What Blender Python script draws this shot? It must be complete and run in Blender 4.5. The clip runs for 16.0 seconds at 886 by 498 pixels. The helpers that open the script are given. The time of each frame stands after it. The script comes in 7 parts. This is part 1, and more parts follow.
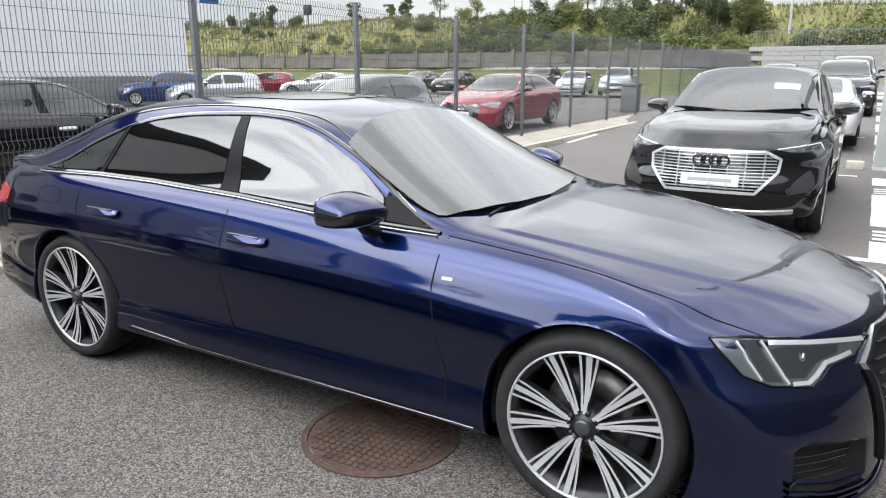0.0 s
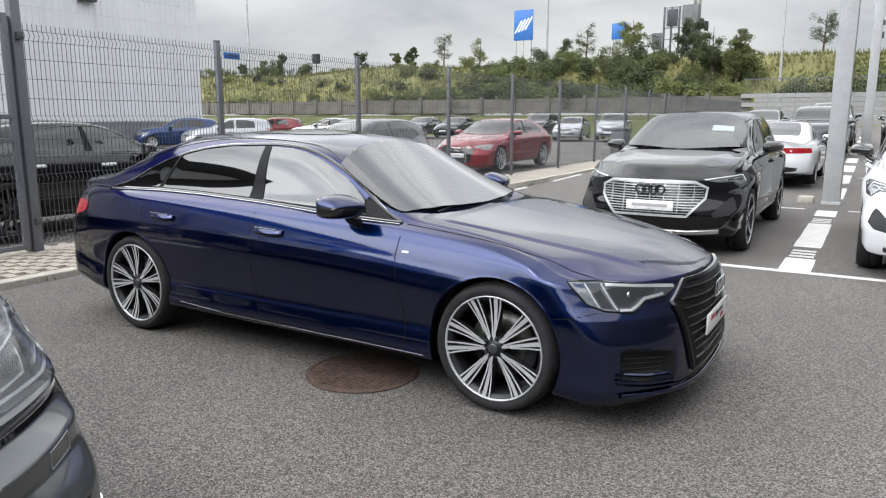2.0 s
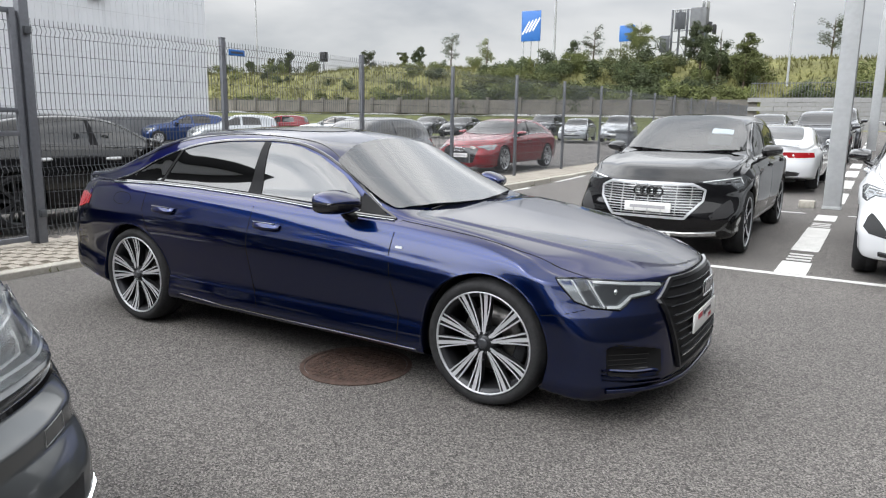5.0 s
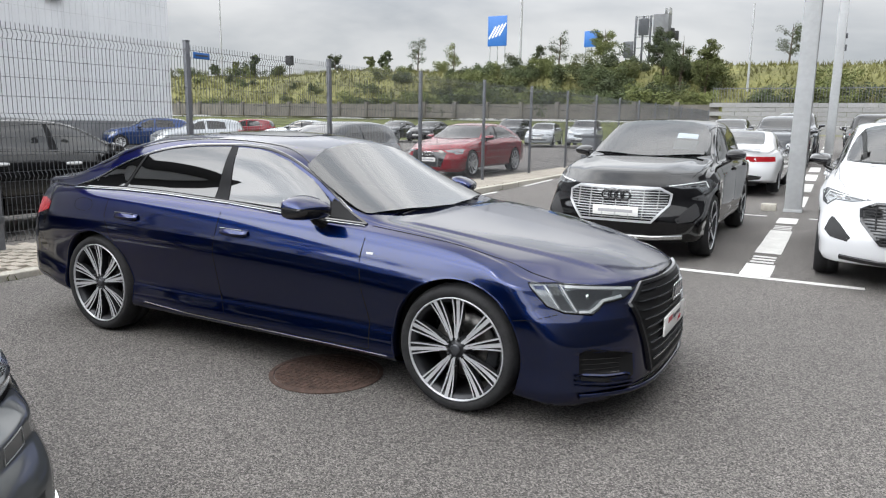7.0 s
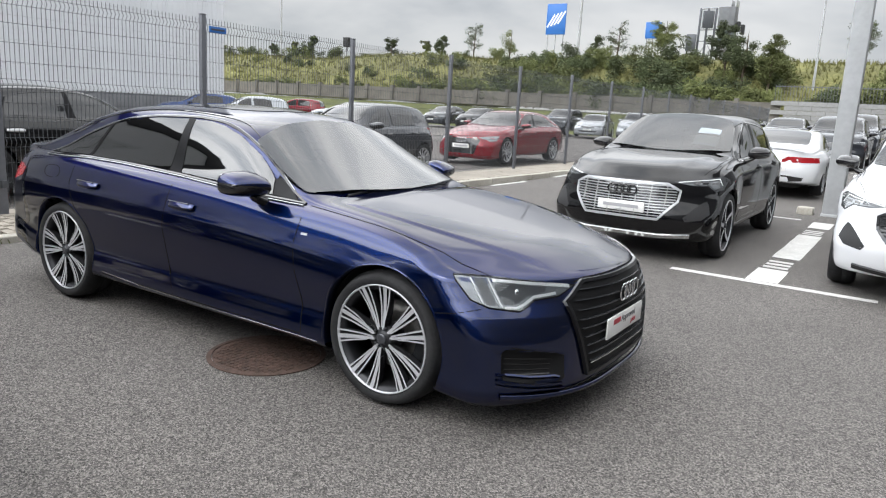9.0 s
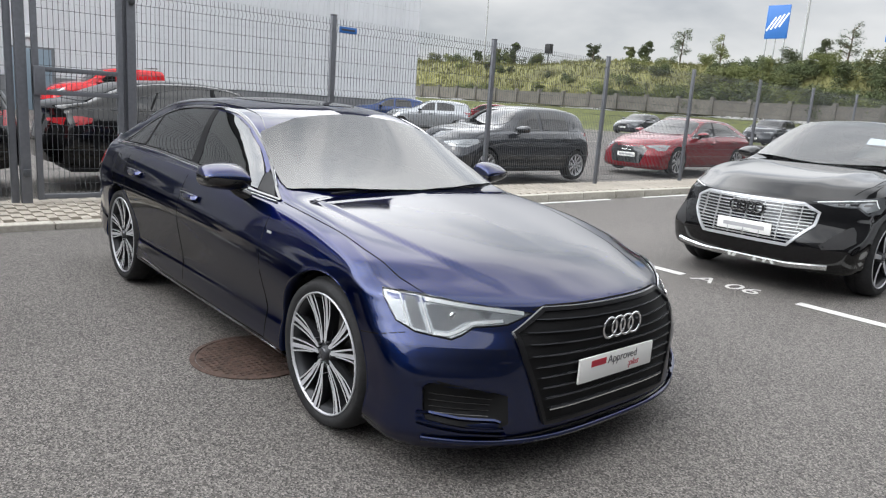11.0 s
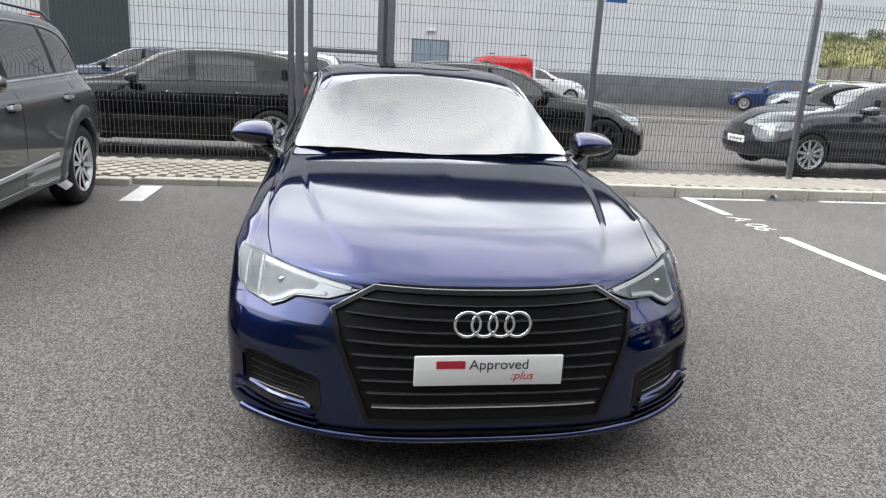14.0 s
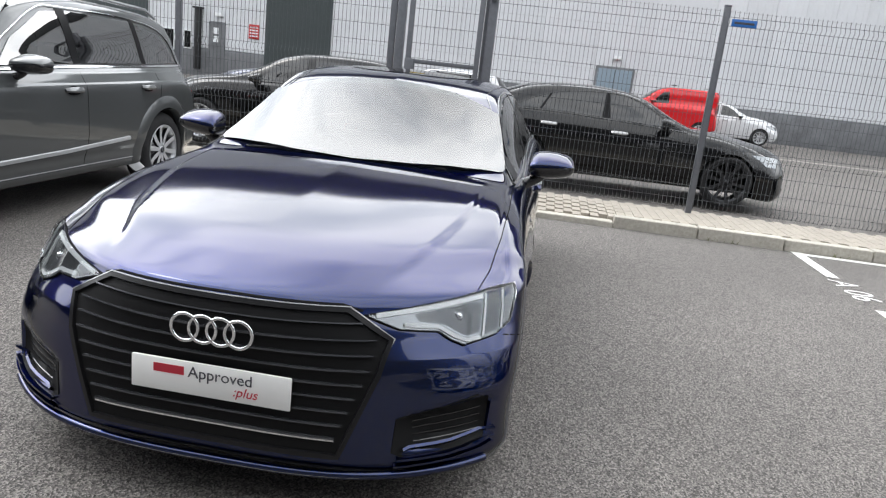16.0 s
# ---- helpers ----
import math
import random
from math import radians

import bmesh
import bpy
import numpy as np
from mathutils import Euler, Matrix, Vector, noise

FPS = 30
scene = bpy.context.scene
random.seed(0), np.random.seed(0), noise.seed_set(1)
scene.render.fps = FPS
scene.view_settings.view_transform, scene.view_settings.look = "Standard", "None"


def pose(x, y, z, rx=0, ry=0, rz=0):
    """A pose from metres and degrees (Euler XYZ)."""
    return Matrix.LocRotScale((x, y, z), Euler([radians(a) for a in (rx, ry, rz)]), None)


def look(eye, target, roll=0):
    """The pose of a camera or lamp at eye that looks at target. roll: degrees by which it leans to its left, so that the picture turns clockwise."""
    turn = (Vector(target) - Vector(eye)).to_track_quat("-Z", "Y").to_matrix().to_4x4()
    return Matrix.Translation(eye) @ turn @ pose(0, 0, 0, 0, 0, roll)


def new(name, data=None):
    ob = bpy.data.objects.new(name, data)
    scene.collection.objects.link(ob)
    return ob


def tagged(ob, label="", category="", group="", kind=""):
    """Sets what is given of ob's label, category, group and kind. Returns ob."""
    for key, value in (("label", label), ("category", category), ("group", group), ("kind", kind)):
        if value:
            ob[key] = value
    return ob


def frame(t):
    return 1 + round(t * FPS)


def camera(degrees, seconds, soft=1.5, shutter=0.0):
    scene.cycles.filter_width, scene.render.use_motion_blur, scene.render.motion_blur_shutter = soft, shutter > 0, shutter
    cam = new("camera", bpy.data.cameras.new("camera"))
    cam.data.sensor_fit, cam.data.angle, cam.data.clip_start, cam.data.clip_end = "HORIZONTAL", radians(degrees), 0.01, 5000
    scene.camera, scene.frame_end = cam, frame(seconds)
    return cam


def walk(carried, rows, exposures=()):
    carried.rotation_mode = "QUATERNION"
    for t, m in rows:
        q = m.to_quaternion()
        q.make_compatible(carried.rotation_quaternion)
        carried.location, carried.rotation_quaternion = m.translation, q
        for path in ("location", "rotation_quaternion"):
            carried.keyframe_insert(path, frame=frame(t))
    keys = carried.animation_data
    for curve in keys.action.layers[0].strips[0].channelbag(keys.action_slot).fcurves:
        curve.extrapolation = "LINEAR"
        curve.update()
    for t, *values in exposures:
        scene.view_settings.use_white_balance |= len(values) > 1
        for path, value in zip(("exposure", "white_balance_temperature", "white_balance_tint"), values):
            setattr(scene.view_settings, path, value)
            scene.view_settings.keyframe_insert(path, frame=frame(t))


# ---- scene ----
cam = camera(63.8, 16.0, soft=1.2)
PATH = [
    (0, (-0.034, -0.123, 1.565), (-1.023, 1.547, 1.079), -0.0),
    (0.5, (0.249, -0.439, 1.542), (-0.764, 1.231, 1.115), 0.9),
    (1, (0.532, -0.729, 1.541), (-0.458, 0.97, 1.174), -0.0),
    (1.5, (0.748, -0.925, 1.553), (-0.282, 0.752, 1.196), -0.2),
    (2, (0.852, -1.117, 1.545), (-0.164, 0.566, 1.18), 0.0),
    (2.5, (0.923, -1.171, 1.546), (-0.102, 0.506, 1.176), -0.2),
    (3, (0.951, -1.162, 1.549), (-0.082, 0.51, 1.18), 0.5),
    (3.5, (0.947, -1.155, 1.541), (-0.08, 0.522, 1.178), 0.5),
    (4, (0.951, -1.147, 1.537), (-0.078, 0.528, 1.168), 0.7),
    (6.5, (0.932, -1.151, 1.544), (-0.092, 0.532, 1.196), 1.1),
    (7, (0.918, -1.134, 1.542), (-0.033, 0.589, 1.189), 0.9),
    (7.5, (0.916, -1.133, 1.536), (-0.078, 0.564, 1.173), 0.9),
    (8, (1.018, -1.028, 1.54), (0.069, 0.699, 1.197), 1.2),
    (8.5, (1.221, -0.843, 1.537), (0.155, 0.815, 1.194), 1.5),
    (9, (1.347, -0.655, 1.524), (0.278, 0.989, 1.131), 3.2),
    (9.2, (1.388, -0.505, 1.501), (0.264, 1.106, 1.123), 4.6),
    (11.3, (1.944, 0.62, 1.517), (0.416, 1.842, 1.101), 1.9),
    (11.5, (1.976, 0.751, 1.504), (0.417, 1.928, 1.072), 0.2),
    (12, (2.052, 1.094, 1.517), (0.393, 2.072, 0.976), 1.1),
    (12.5, (2.124, 1.463, 1.483), (0.41, 2.374, 1.001), 2.2),
    (13, (2.218, 1.806, 1.494), (0.423, 2.533, 0.996), 3.6),
    (13.5, (2.341, 2.194, 1.475), (0.442, 2.617, 1.012), 3.6),
    (14, (2.377, 2.448, 1.469), (0.466, 2.751, 0.963), 3.0),
    (14.5, (2.34, 2.853, 1.474), (0.425, 3.017, 0.922), 5.0),
    (15, (2.305, 3.215, 1.471), (0.365, 3.207, 0.984), 3.5),
    (15.5, (2.225, 3.543, 1.484), (0.285, 3.451, 1.004), 3.6),
    (16, (2.1, 3.88, 1.461), (0.172, 3.653, 0.98), 6.5),
]
walk(cam, [(t, look(eye, target, roll)) for t, eye, target, roll in PATH],
     exposures=[(0.0, -0.30), (0.5, -0.48), (1.0, -0.60), (1.5, -0.62), (11.0, -0.60), (12.5, -0.54), (13.0, -0.68), (13.5, -0.46), (14.0, -0.46), (15.0, -0.52), (16.0, -0.42)])

# ---- world, sun ----
SUN_EL, SUN_AZ = 54, 268      # degrees; azimuth of the direction towards the sun, from +x counter-clockwise
world = bpy.data.worlds.new("sky")
scene.world = world
world.use_nodes = True
wn = world.node_tree
wn.nodes.clear()


def wnode(kind, **sets):
    n = wn.nodes.new(kind)
    for k, v in sets.items():
        n.inputs[k.replace("_", " ")].default_value = v
    return n


w_out = wnode("ShaderNodeOutputWorld")
w_bg = wnode("ShaderNodeBackground", Strength=1.0)
w_sky = wnode("ShaderNodeTexSky")
w_sky.sky_type, w_sky.sun_disc = "NISHITA", False
w_sky.sun_elevation, w_sky.sun_rotation = radians(SUN_EL), radians(90 - SUN_AZ)
w_skymul = wn.nodes.new("ShaderNodeVectorMath")
w_skymul.operation = "SCALE"
w_skymul.inputs[3].default_value = 0.10
w_tc = wnode("ShaderNodeTexCoord")
w_map = wnode("ShaderNodeMapping", Scale=(1.0, 1.0, 3.2))
w_noise = wnode("ShaderNodeTexNoise", Scale=2.6, Detail=6.0, Roughness=0.52, Distortion=0.25)
w_ramp = wnode("ShaderNodeValToRGB")
els = w_ramp.color_ramp.elements
els[0].position, els[0].color = 0.34, (0.58, 0.61, 0.65, 1)
els[1].position, els[1].color = 0.56, (0.95, 0.96, 0.97, 1)
w_mix = wnode("ShaderNodeMixRGB", Fac=0.90)
wn.links.new(w_tc.outputs["Generated"], w_map.inputs["Vector"])
wn.links.new(w_map.outputs[0], w_noise.inputs["Vector"])
wn.links.new(w_noise.outputs["Fac"], w_ramp.inputs["Fac"])
wn.links.new(w_sky.outputs[0], w_skymul.inputs[0])
wn.links.new(w_skymul.outputs[0], w_mix.inputs["Color1"])
wn.links.new(w_ramp.outputs["Color"], w_mix.inputs["Color2"])
# an overcast dome: brighter towards the zenith than at the horizon
w_sep = wnode("ShaderNodeSeparateXYZ")
w_dome = wnode("ShaderNodeMapRange", From_Min=0.12, From_Max=0.42, To_Min=1.30, To_Max=4.6)
w_dome.interpolation_type = "SMOOTHSTEP"
wn.links.new(w_tc.outputs["Generated"], w_sep.inputs[0])
wn.links.new(w_sep.outputs["Z"], w_dome.inputs["Value"])
# a bright break in the clouds low over the building
BREAK_EL, BREAK_AZ = 33, 168
w_dot = wn.nodes.new("ShaderNodeVectorMath")
w_dot.operation = "DOT_PRODUCT"
w_dot.inputs[1].default_value = (math.cos(radians(BREAK_AZ)) * math.cos(radians(BREAK_EL)), math.sin(radians(BREAK_AZ)) * math.cos(radians(BREAK_EL)), math.sin(radians(BREAK_EL)))
w_glow = wnode("ShaderNodeMapRange", From_Min=0.80, From_Max=1.0, To_Min=0.0, To_Max=3.5)
w_glow.interpolation_type = "SMOOTHERSTEP"
w_add = wn.nodes.new("ShaderNodeMath")
wn.links.new(w_tc.outputs["Generated"], w_dot.inputs[0])
wn.links.new(w_dot.outputs["Value"], w_glow.inputs["Value"])
# greyer cloud overhead
w_zen = wnode("ShaderNodeMapRange", From_Min=0.78, From_Max=1.0, To_Min=0.0, To_Max=-0.5)
w_zen.interpolation_type = "SMOOTHSTEP"
w_add0 = wn.nodes.new("ShaderNodeMath")
wn.links.new(w_sep.outputs["Z"], w_zen.inputs["Value"])
wn.links.new(w_dome.outputs[0], w_add0.inputs[0])
wn.links.new(w_zen.outputs[0], w_add0.inputs[1])
wn.links.new(w_add0.outputs[0], w_add.inputs[0])
wn.links.new(w_glow.outputs[0], w_add.inputs[1])
# thin cloud lit up round the veiled sun
w_dot2 = wn.nodes.new("ShaderNodeVectorMath")
w_dot2.operation = "DOT_PRODUCT"
w_dot2.inputs[1].default_value = (math.cos(radians(245)) * math.cos(radians(33)), math.sin(radians(245)) * math.cos(radians(33)), math.sin(radians(33)))
w_glow2 = wnode("ShaderNodeMapRange", From_Min=0.66, From_Max=1.0, To_Min=0.0, To_Max=5.4)
w_glow2.interpolation_type = "SMOOTHSTEP"
w_add2 = wn.nodes.new("ShaderNodeMath")
wn.links.new(w_tc.outputs["Generated"], w_dot2.inputs[0])
wn.links.new(w_dot2.outputs["Value"], w_glow2.inputs["Value"])
wn.links.new(w_add.outputs[0], w_add2.inputs[0])
wn.links.new(w_glow2.outputs[0], w_add2.inputs[1])
# unseen eastern sky dimmed to darken the saloon's front and the ground before it
w_east = wnode("ShaderNodeMapRange", From_Min=0.08, From_Max=0.80, To_Min=1.0, To_Max=0.75)
w_east.interpolation_type = "SMOOTHSTEP"
w_mul = wn.nodes.new("ShaderNodeMath")
w_mul.operation = "MULTIPLY"
wn.links.new(w_sep.outputs["X"], w_east.inputs["Value"])
wn.links.new(w_add2.outputs[0], w_mul.inputs[0])
wn.links.new(w_east.outputs[0], w_mul.inputs[1])
wn.links.new(w_mul.outputs[0], w_bg.inputs["Strength"])
wn.links.new(w_mix.outputs[0], w_bg.inputs["Color"])
wn.links.new(w_bg.outputs[0], w_out.inputs["Surface"])

sun = new("sun", bpy.data.lights.new("sun", "SUN"))
sun.data.energy, sun.data.angle, sun.data.color = 0.6, radians(14), (1.0, 0.955, 0.89)
sun.matrix_world = look((0, 0, 30), (-30 * math.cos(radians(SUN_AZ)) / math.tan(radians(SUN_EL)), -30 * math.sin(radians(SUN_AZ)) / math.tan(radians(SUN_EL)), 0))

# ---- materials ----


def mat_nodes(name):
    m = bpy.data.materials.new(name)
    m.use_nodes = True
    return m, m.node_tree, m.node_tree.nodes["Principled BSDF"]


def mat(name, color, rough=0.5, metal=0.0, grain=0.0, scale=20.0, bump=0.0, spread=0.0, coat=0.0, spec=0.5, stain=0.0, stain_scale=1.5):
    """Principled surface: base colour varied by fine grain, large stains and a shift from object to object."""
    m, t, p = mat_nodes(name)
    p.inputs["Roughness"].default_value = rough
    p.inputs["Metallic"].default_value = metal
    p.inputs["Coat Weight"].default_value = coat
    p.inputs["Coat Roughness"].default_value = 0.03
    p.inputs["Specular IOR Level"].default_value = spec
    base = t.nodes.new("ShaderNodeRGB")
    base.outputs[0].default_value = (*color, 1)
    out = base.outputs[0]
    tc = t.nodes.new("ShaderNodeTexCoord")

    def vary(sock, amount, sc, detail):
        n = t.nodes.new("ShaderNodeTexNoise")
        n.inputs["Scale"].default_value, n.inputs["Detail"].default_value, n.inputs["Roughness"].default_value = sc, detail, 0.65
        t.links.new(tc.outputs["Object"], n.inputs["Vector"])
        r = t.nodes.new("ShaderNodeMapRange")
        r.inputs["From Min"].default_value, r.inputs["From Max"].default_value = 0.3, 0.7
        r.inputs["To Min"].default_value, r.inputs["To Max"].default_value = 1 - amount, 1 + amount
        t.links.new(n.outputs["Fac"], r.inputs["Value"])
        v = t.nodes.new("ShaderNodeVectorMath")
        v.operation = "SCALE"
        t.links.new(sock, v.inputs[0])
        t.links.new(r.outputs[0], v.inputs[3])
        return v.outputs[0], n

    if stain:
        out, _ = vary(out, stain, stain_scale, 3)
    if grain:
        out, n = vary(out, grain, scale, 5)
        if bump:
            b = t.nodes.new("ShaderNodeBump")
            b.inputs["Strength"].default_value, b.inputs["Distance"].default_value = 1.0, bump
            t.links.new(n.outputs["Fac"], b.inputs["Height"])
            t.links.new(b.outputs[0], p.inputs["Normal"])
    if spread:
        oi = t.nodes.new("ShaderNodeObjectInfo")
        r = t.nodes.new("ShaderNodeMapRange")
        r.inputs["To Min"].default_value, r.inputs["To Max"].default_value = 1 - spread, 1 + spread
        t.links.new(oi.outputs["Random"], r.inputs["Value"])
        v = t.nodes.new("ShaderNodeVectorMath")
        v.operation = "SCALE"
        t.links.new(out, v.inputs[0])
        t.links.new(r.outputs[0], v.inputs[3])
        out = v.outputs[0]
    t.links.new(out, p.inputs["Base Color"])
    return m


def paint(name, color, metal=0.0, rough=0.35, edge=None, ior=1.6):
    """Car paint: coloured, partly metallic base under clear coat, with fine flake."""
    m = mat(name, color, rough, metal, grain=0.04 if metal else 0.02, scale=900, coat=1.0, spec=0.0)
    p = m.node_tree.nodes["Principled BSDF"]
    p.inputs["Coat Roughness"].default_value = 0.05
    p.inputs["Coat IOR"].default_value = ior
    if edge:
        p.inputs["Specular Tint"].default_value = (*edge, 1)
    return m


def glass(name, tint, ior=1.55):
    """Tinted pane: lets a little of what is behind through and mirrors by Fresnel."""
    m, t, p = mat_nodes(name)
    t.nodes.remove(p)
    out = t.nodes["Material Output"]
    tr = t.nodes.new("ShaderNodeBsdfTransparent")
    tr.inputs[0].default_value = (*tint, 1)
    gl = t.nodes.new("ShaderNodeBsdfGlossy")
    gl.inputs["Roughness"].default_value = 0.015
    gl.inputs["Color"].default_value = (1, 1, 1, 1)
    fr = t.nodes.new("ShaderNodeFresnel")
    fr.inputs["IOR"].default_value = ior
    mx = t.nodes.new("ShaderNodeMixShader")
    t.links.new(fr.outputs[0], mx.inputs[0])
    t.links.new(tr.outputs[0], mx.inputs[1])
    t.links.new(gl.outputs[0], mx.inputs[2])
    t.links.new(mx.outputs[0], out.inputs["Surface"])
    return m


def asphalt(name, base, warm):
    """Worn asphalt: pale chippings in a darker binder, tyre-polished patches and faint oil stains."""
    m, t, p = mat_nodes(name)
    tc = t.nodes.new("ShaderNodeTexCoord")
    vor = t.nodes.new("ShaderNodeTexVoronoi")
    vor.inputs["Scale"].default_value = 150
    noi = t.nodes.new("ShaderNodeTexNoise")
    noi.inputs["Scale"].default_value, noi.inputs["Detail"].default_value = 190, 3
    big = t.nodes.new("ShaderNodeTexNoise")
    big.inputs["Scale"].default_value, big.inputs["Detail"].default_value = 0.45, 5
    for n in (vor, noi, big):
        t.links.new(tc.outputs["Object"], n.inputs["Vector"])
    sep = t.nodes.new("ShaderNodeSeparateColor")
    t.links.new(vor.outputs["Color"], sep.inputs[0])
    ramp = t.nodes.new("ShaderNodeValToRGB")
    e = ramp.color_ramp.elements
    e[0].position, e[0].color = 0.0, tuple(base * k * 0.24 for k in warm) + (1,)
    e[1].position, e[1].color = 1.0, tuple(base * k * 2.05 for k in warm) + (1,)
    mid = e.new(0.5)
    mid.color = tuple(base * k * 0.90 for k in warm) + (1,)
    t.links.new(sep.outputs[0], ramp.inputs[0])
    r1 = t.nodes.new("ShaderNodeMapRange")
    r1.inputs["From Min"].default_value, r1.inputs["From Max"].default_value = 0.3, 0.7
    r1.inputs["To Min"].default_value, r1.inputs["To Max"].default_value = 0.60, 1.40
    t.links.new(noi.outputs["Fac"], r1.inputs["Value"])
    r2 = t.nodes.new("ShaderNodeMapRange")
    r2.inputs["From Min"].default_value, r2.inputs["From Max"].default_value = 0.3, 0.7
    r2.inputs["To Min"].default_value, r2.inputs["To Max"].default_value = 0.83, 1.14
    t.links.new(big.outputs["Fac"], r2.inputs["Value"])
    mu = t.nodes.new("ShaderNodeMath")
    mu.operation = "MULTIPLY"
    t.links.new(r1.outputs[0], mu.inputs[0])
    t.links.new(r2.outputs[0], mu.inputs[1])
    v = t.nodes.new("ShaderNodeVectorMath")
    v.operation = "SCALE"
    t.links.new(ramp.outputs[0], v.inputs[0])
    t.links.new(mu.outputs[0], v.inputs[3])
    t.links.new(v.outputs[0], p.inputs["Base Color"])
    p.inputs["Roughness"].default_value = 0.88
    b = t.nodes.new("ShaderNodeBump")
    b.inputs["Strength"].default_value, b.inputs["Distance"].default_value = 0.8, 0.004
    t.links.new(vor.outputs["Distance"], b.inputs["Height"])
    t.links.new(b.outputs[0], p.inputs["Normal"])
    return m


M_BLUE = paint("blue_metallic_paint", (0.0010, 0.0095, 0.062), metal=1.0, rough=0.30, edge=(0.05, 0.12, 0.28), ior=1.56)
M_BLACK = paint("black_paint", (0.0035, 0.0035, 0.004), ior=1.5)
M_WHITE = paint("white_paint", (0.62, 0.63, 0.645))
M_GREY = paint("grey_metallic_paint", (0.085, 0.090, 0.092), metal=0.45)
M_RED = paint("red_paint", (0.19, 0.006, 0.014), metal=0.3)
M_VANRED = paint("van_red_paint", (0.55, 0.010, 0.015))
M_SILVER = paint("silver_paint", (0.36, 0.38, 0.40), metal=0.7)
M_NAVY = paint("navy_paint", (0.012, 0.020, 0.055), metal=0.4)
M_COBALT = paint("cobalt_paint", (0.012, 0.036, 0.125), metal=0.4)
M_ANTHR = paint("anthracite_paint", (0.025, 0.028, 0.034), metal=0.4)
M_GLASS = glass("tinted_glass", (0.22, 0.26, 0.25), ior=1.95)
M_SIDEGLASS = glass("side_glass", (0.16, 0.20, 0.18), ior=2.0)
M_PALEGLASS = glass("pale_side_glass", (0.30, 0.36, 0.35), ior=2.8)
M_FARGLASS = glass("far_car_glass", (0.03, 0.034, 0.036), ior=1.75)
M_DARKGLASS = glass("privacy_glass", (0.02, 0.022, 0.025), ior=1.85)
M_LENS = glass("lamp_lens", (0.95, 0.96, 0.97), ior=1.4)
M_INSIDE = mat("cabin_cloth", (0.03, 0.03, 0.032), 0.9, grain=0.2, scale=60)
M_TYRE = mat("tyre_rubber", (0.020, 0.020, 0.021), 0.78, spec=0.25, grain=0.25, scale=40, stain=0.3, stain_scale=6)
M_TRIM = mat("black_gloss_trim", (0.013, 0.013, 0.014), 0.08, spec=0.5, coat=0.6)
M_PLASTIC = mat("black_plastic", (0.018, 0.018, 0.019), 0.6, spec=0.3, grain=0.2, scale=90)
M_WELL = mat("wheel_well_felt", (0.022, 0.022, 0.022), 0.95)
# near-black for joints, and for shade behind panes and in handle cups
M_GAPSHADE = mat("panel_gap_and_shade", (0.010, 0.010, 0.011), 0.9, spec=0.05)
M_SATIN = mat("satin_window_trim", (0.42, 0.43, 0.44), 0.28, metal=1.0)
M_CHROME = mat("chrome", (0.78, 0.79, 0.80), 0.10, metal=1.0)
M_ALLOY = mat("machined_alloy", (0.48, 0.49, 0.51), 0.34, metal=0.4, grain=0.08, scale=120)
M_GRSLAT = mat("grille_slat_grey", (0.075, 0.078, 0.085), 0.22, metal=0.5)
M_FRAME = mat("grille_frame_black", (0.010, 0.010, 0.011), 0.28, spec=0.28)
M_PILLAR = mat("black_gloss_pillar", (0.006, 0.006, 0.007), 0.3, spec=0.12)
M_ALLOYDARK = mat("dark_alloy", (0.028, 0.029, 0.032), 0.42, metal=0.5)
M_DISC = mat("brake_disc_steel", (0.22, 0.21, 0.20), 0.45, metal=0.9, grain=0.2, scale=70)
M_LAMPIN = mat("lamp_reflector", (0.27, 0.285, 0.295), 0.24, metal=0.7)
M_GRILLE = mat("grille_black", (0.013, 0.013, 0.0135), 0.5, spec=0.08)
M_LAMPDARK = mat("lamp_bezel", (0.085, 0.090, 0.095), 0.22, metal=0.5)
M_LED = mat("light_guide", (0.66, 0.68, 0.68), 0.25, coat=1.0)
M_TAIL = mat("tail_lamp_red", (0.28, 0.004, 0.008), 0.2, coat=0.25)
M_PLATE = mat("plate_white", (0.78, 0.78, 0.76), 0.35, coat=0.4)
M_PAPER = mat("paper_sheet", (0.33, 0.37, 0.40), 0.7)
M_INK = mat("dark_ink", (0.05, 0.05, 0.06), 0.5)
M_GREYINK = mat("grey_ink", (0.36, 0.36, 0.37), 0.5)
M_SLAT = mat("satin_slat", (0.40, 0.405, 0.41), 0.35, metal=0.6)
M_FASCIA = mat("dark_fascia_cladding", (0.035, 0.037, 0.042), 0.6, grain=0.05, scale=10)
M_REDINK = mat("red_ink", (0.45, 0.02, 0.04), 0.5)
M_ASPHALT = asphalt("asphalt", 0.108, (1.05, 0.972, 0.905))
M_ROADPAINT = mat("white_road_paint", (0.57, 0.565, 0.54), 0.75, grain=0.22, scale=45, bump=0.002, stain=0.12, stain_scale=3)
M_KERB = mat("kerb_concrete", (0.37, 0.35, 0.305), 0.88, grain=0.16, scale=30, bump=0.004, spread=0.10, stain=0.15)
M_PAVER = mat("paver_concrete", (0.325, 0.295, 0.25), 0.9, grain=0.18, scale=35, bump=0.003, spread=0.05, stain=0.15)
M_SAND = mat("joint_sand", (0.27, 0.245, 0.205), 0.95, grain=0.2, scale=40)
M_STEEL = mat("galvanised_grey_steel", (0.075, 0.080, 0.088), 0.5, metal=0.3, grain=0.15, scale=30)
M_POST = mat("grey_coated_post", (0.115, 0.12, 0.135), 0.5, grain=0.12, scale=25)
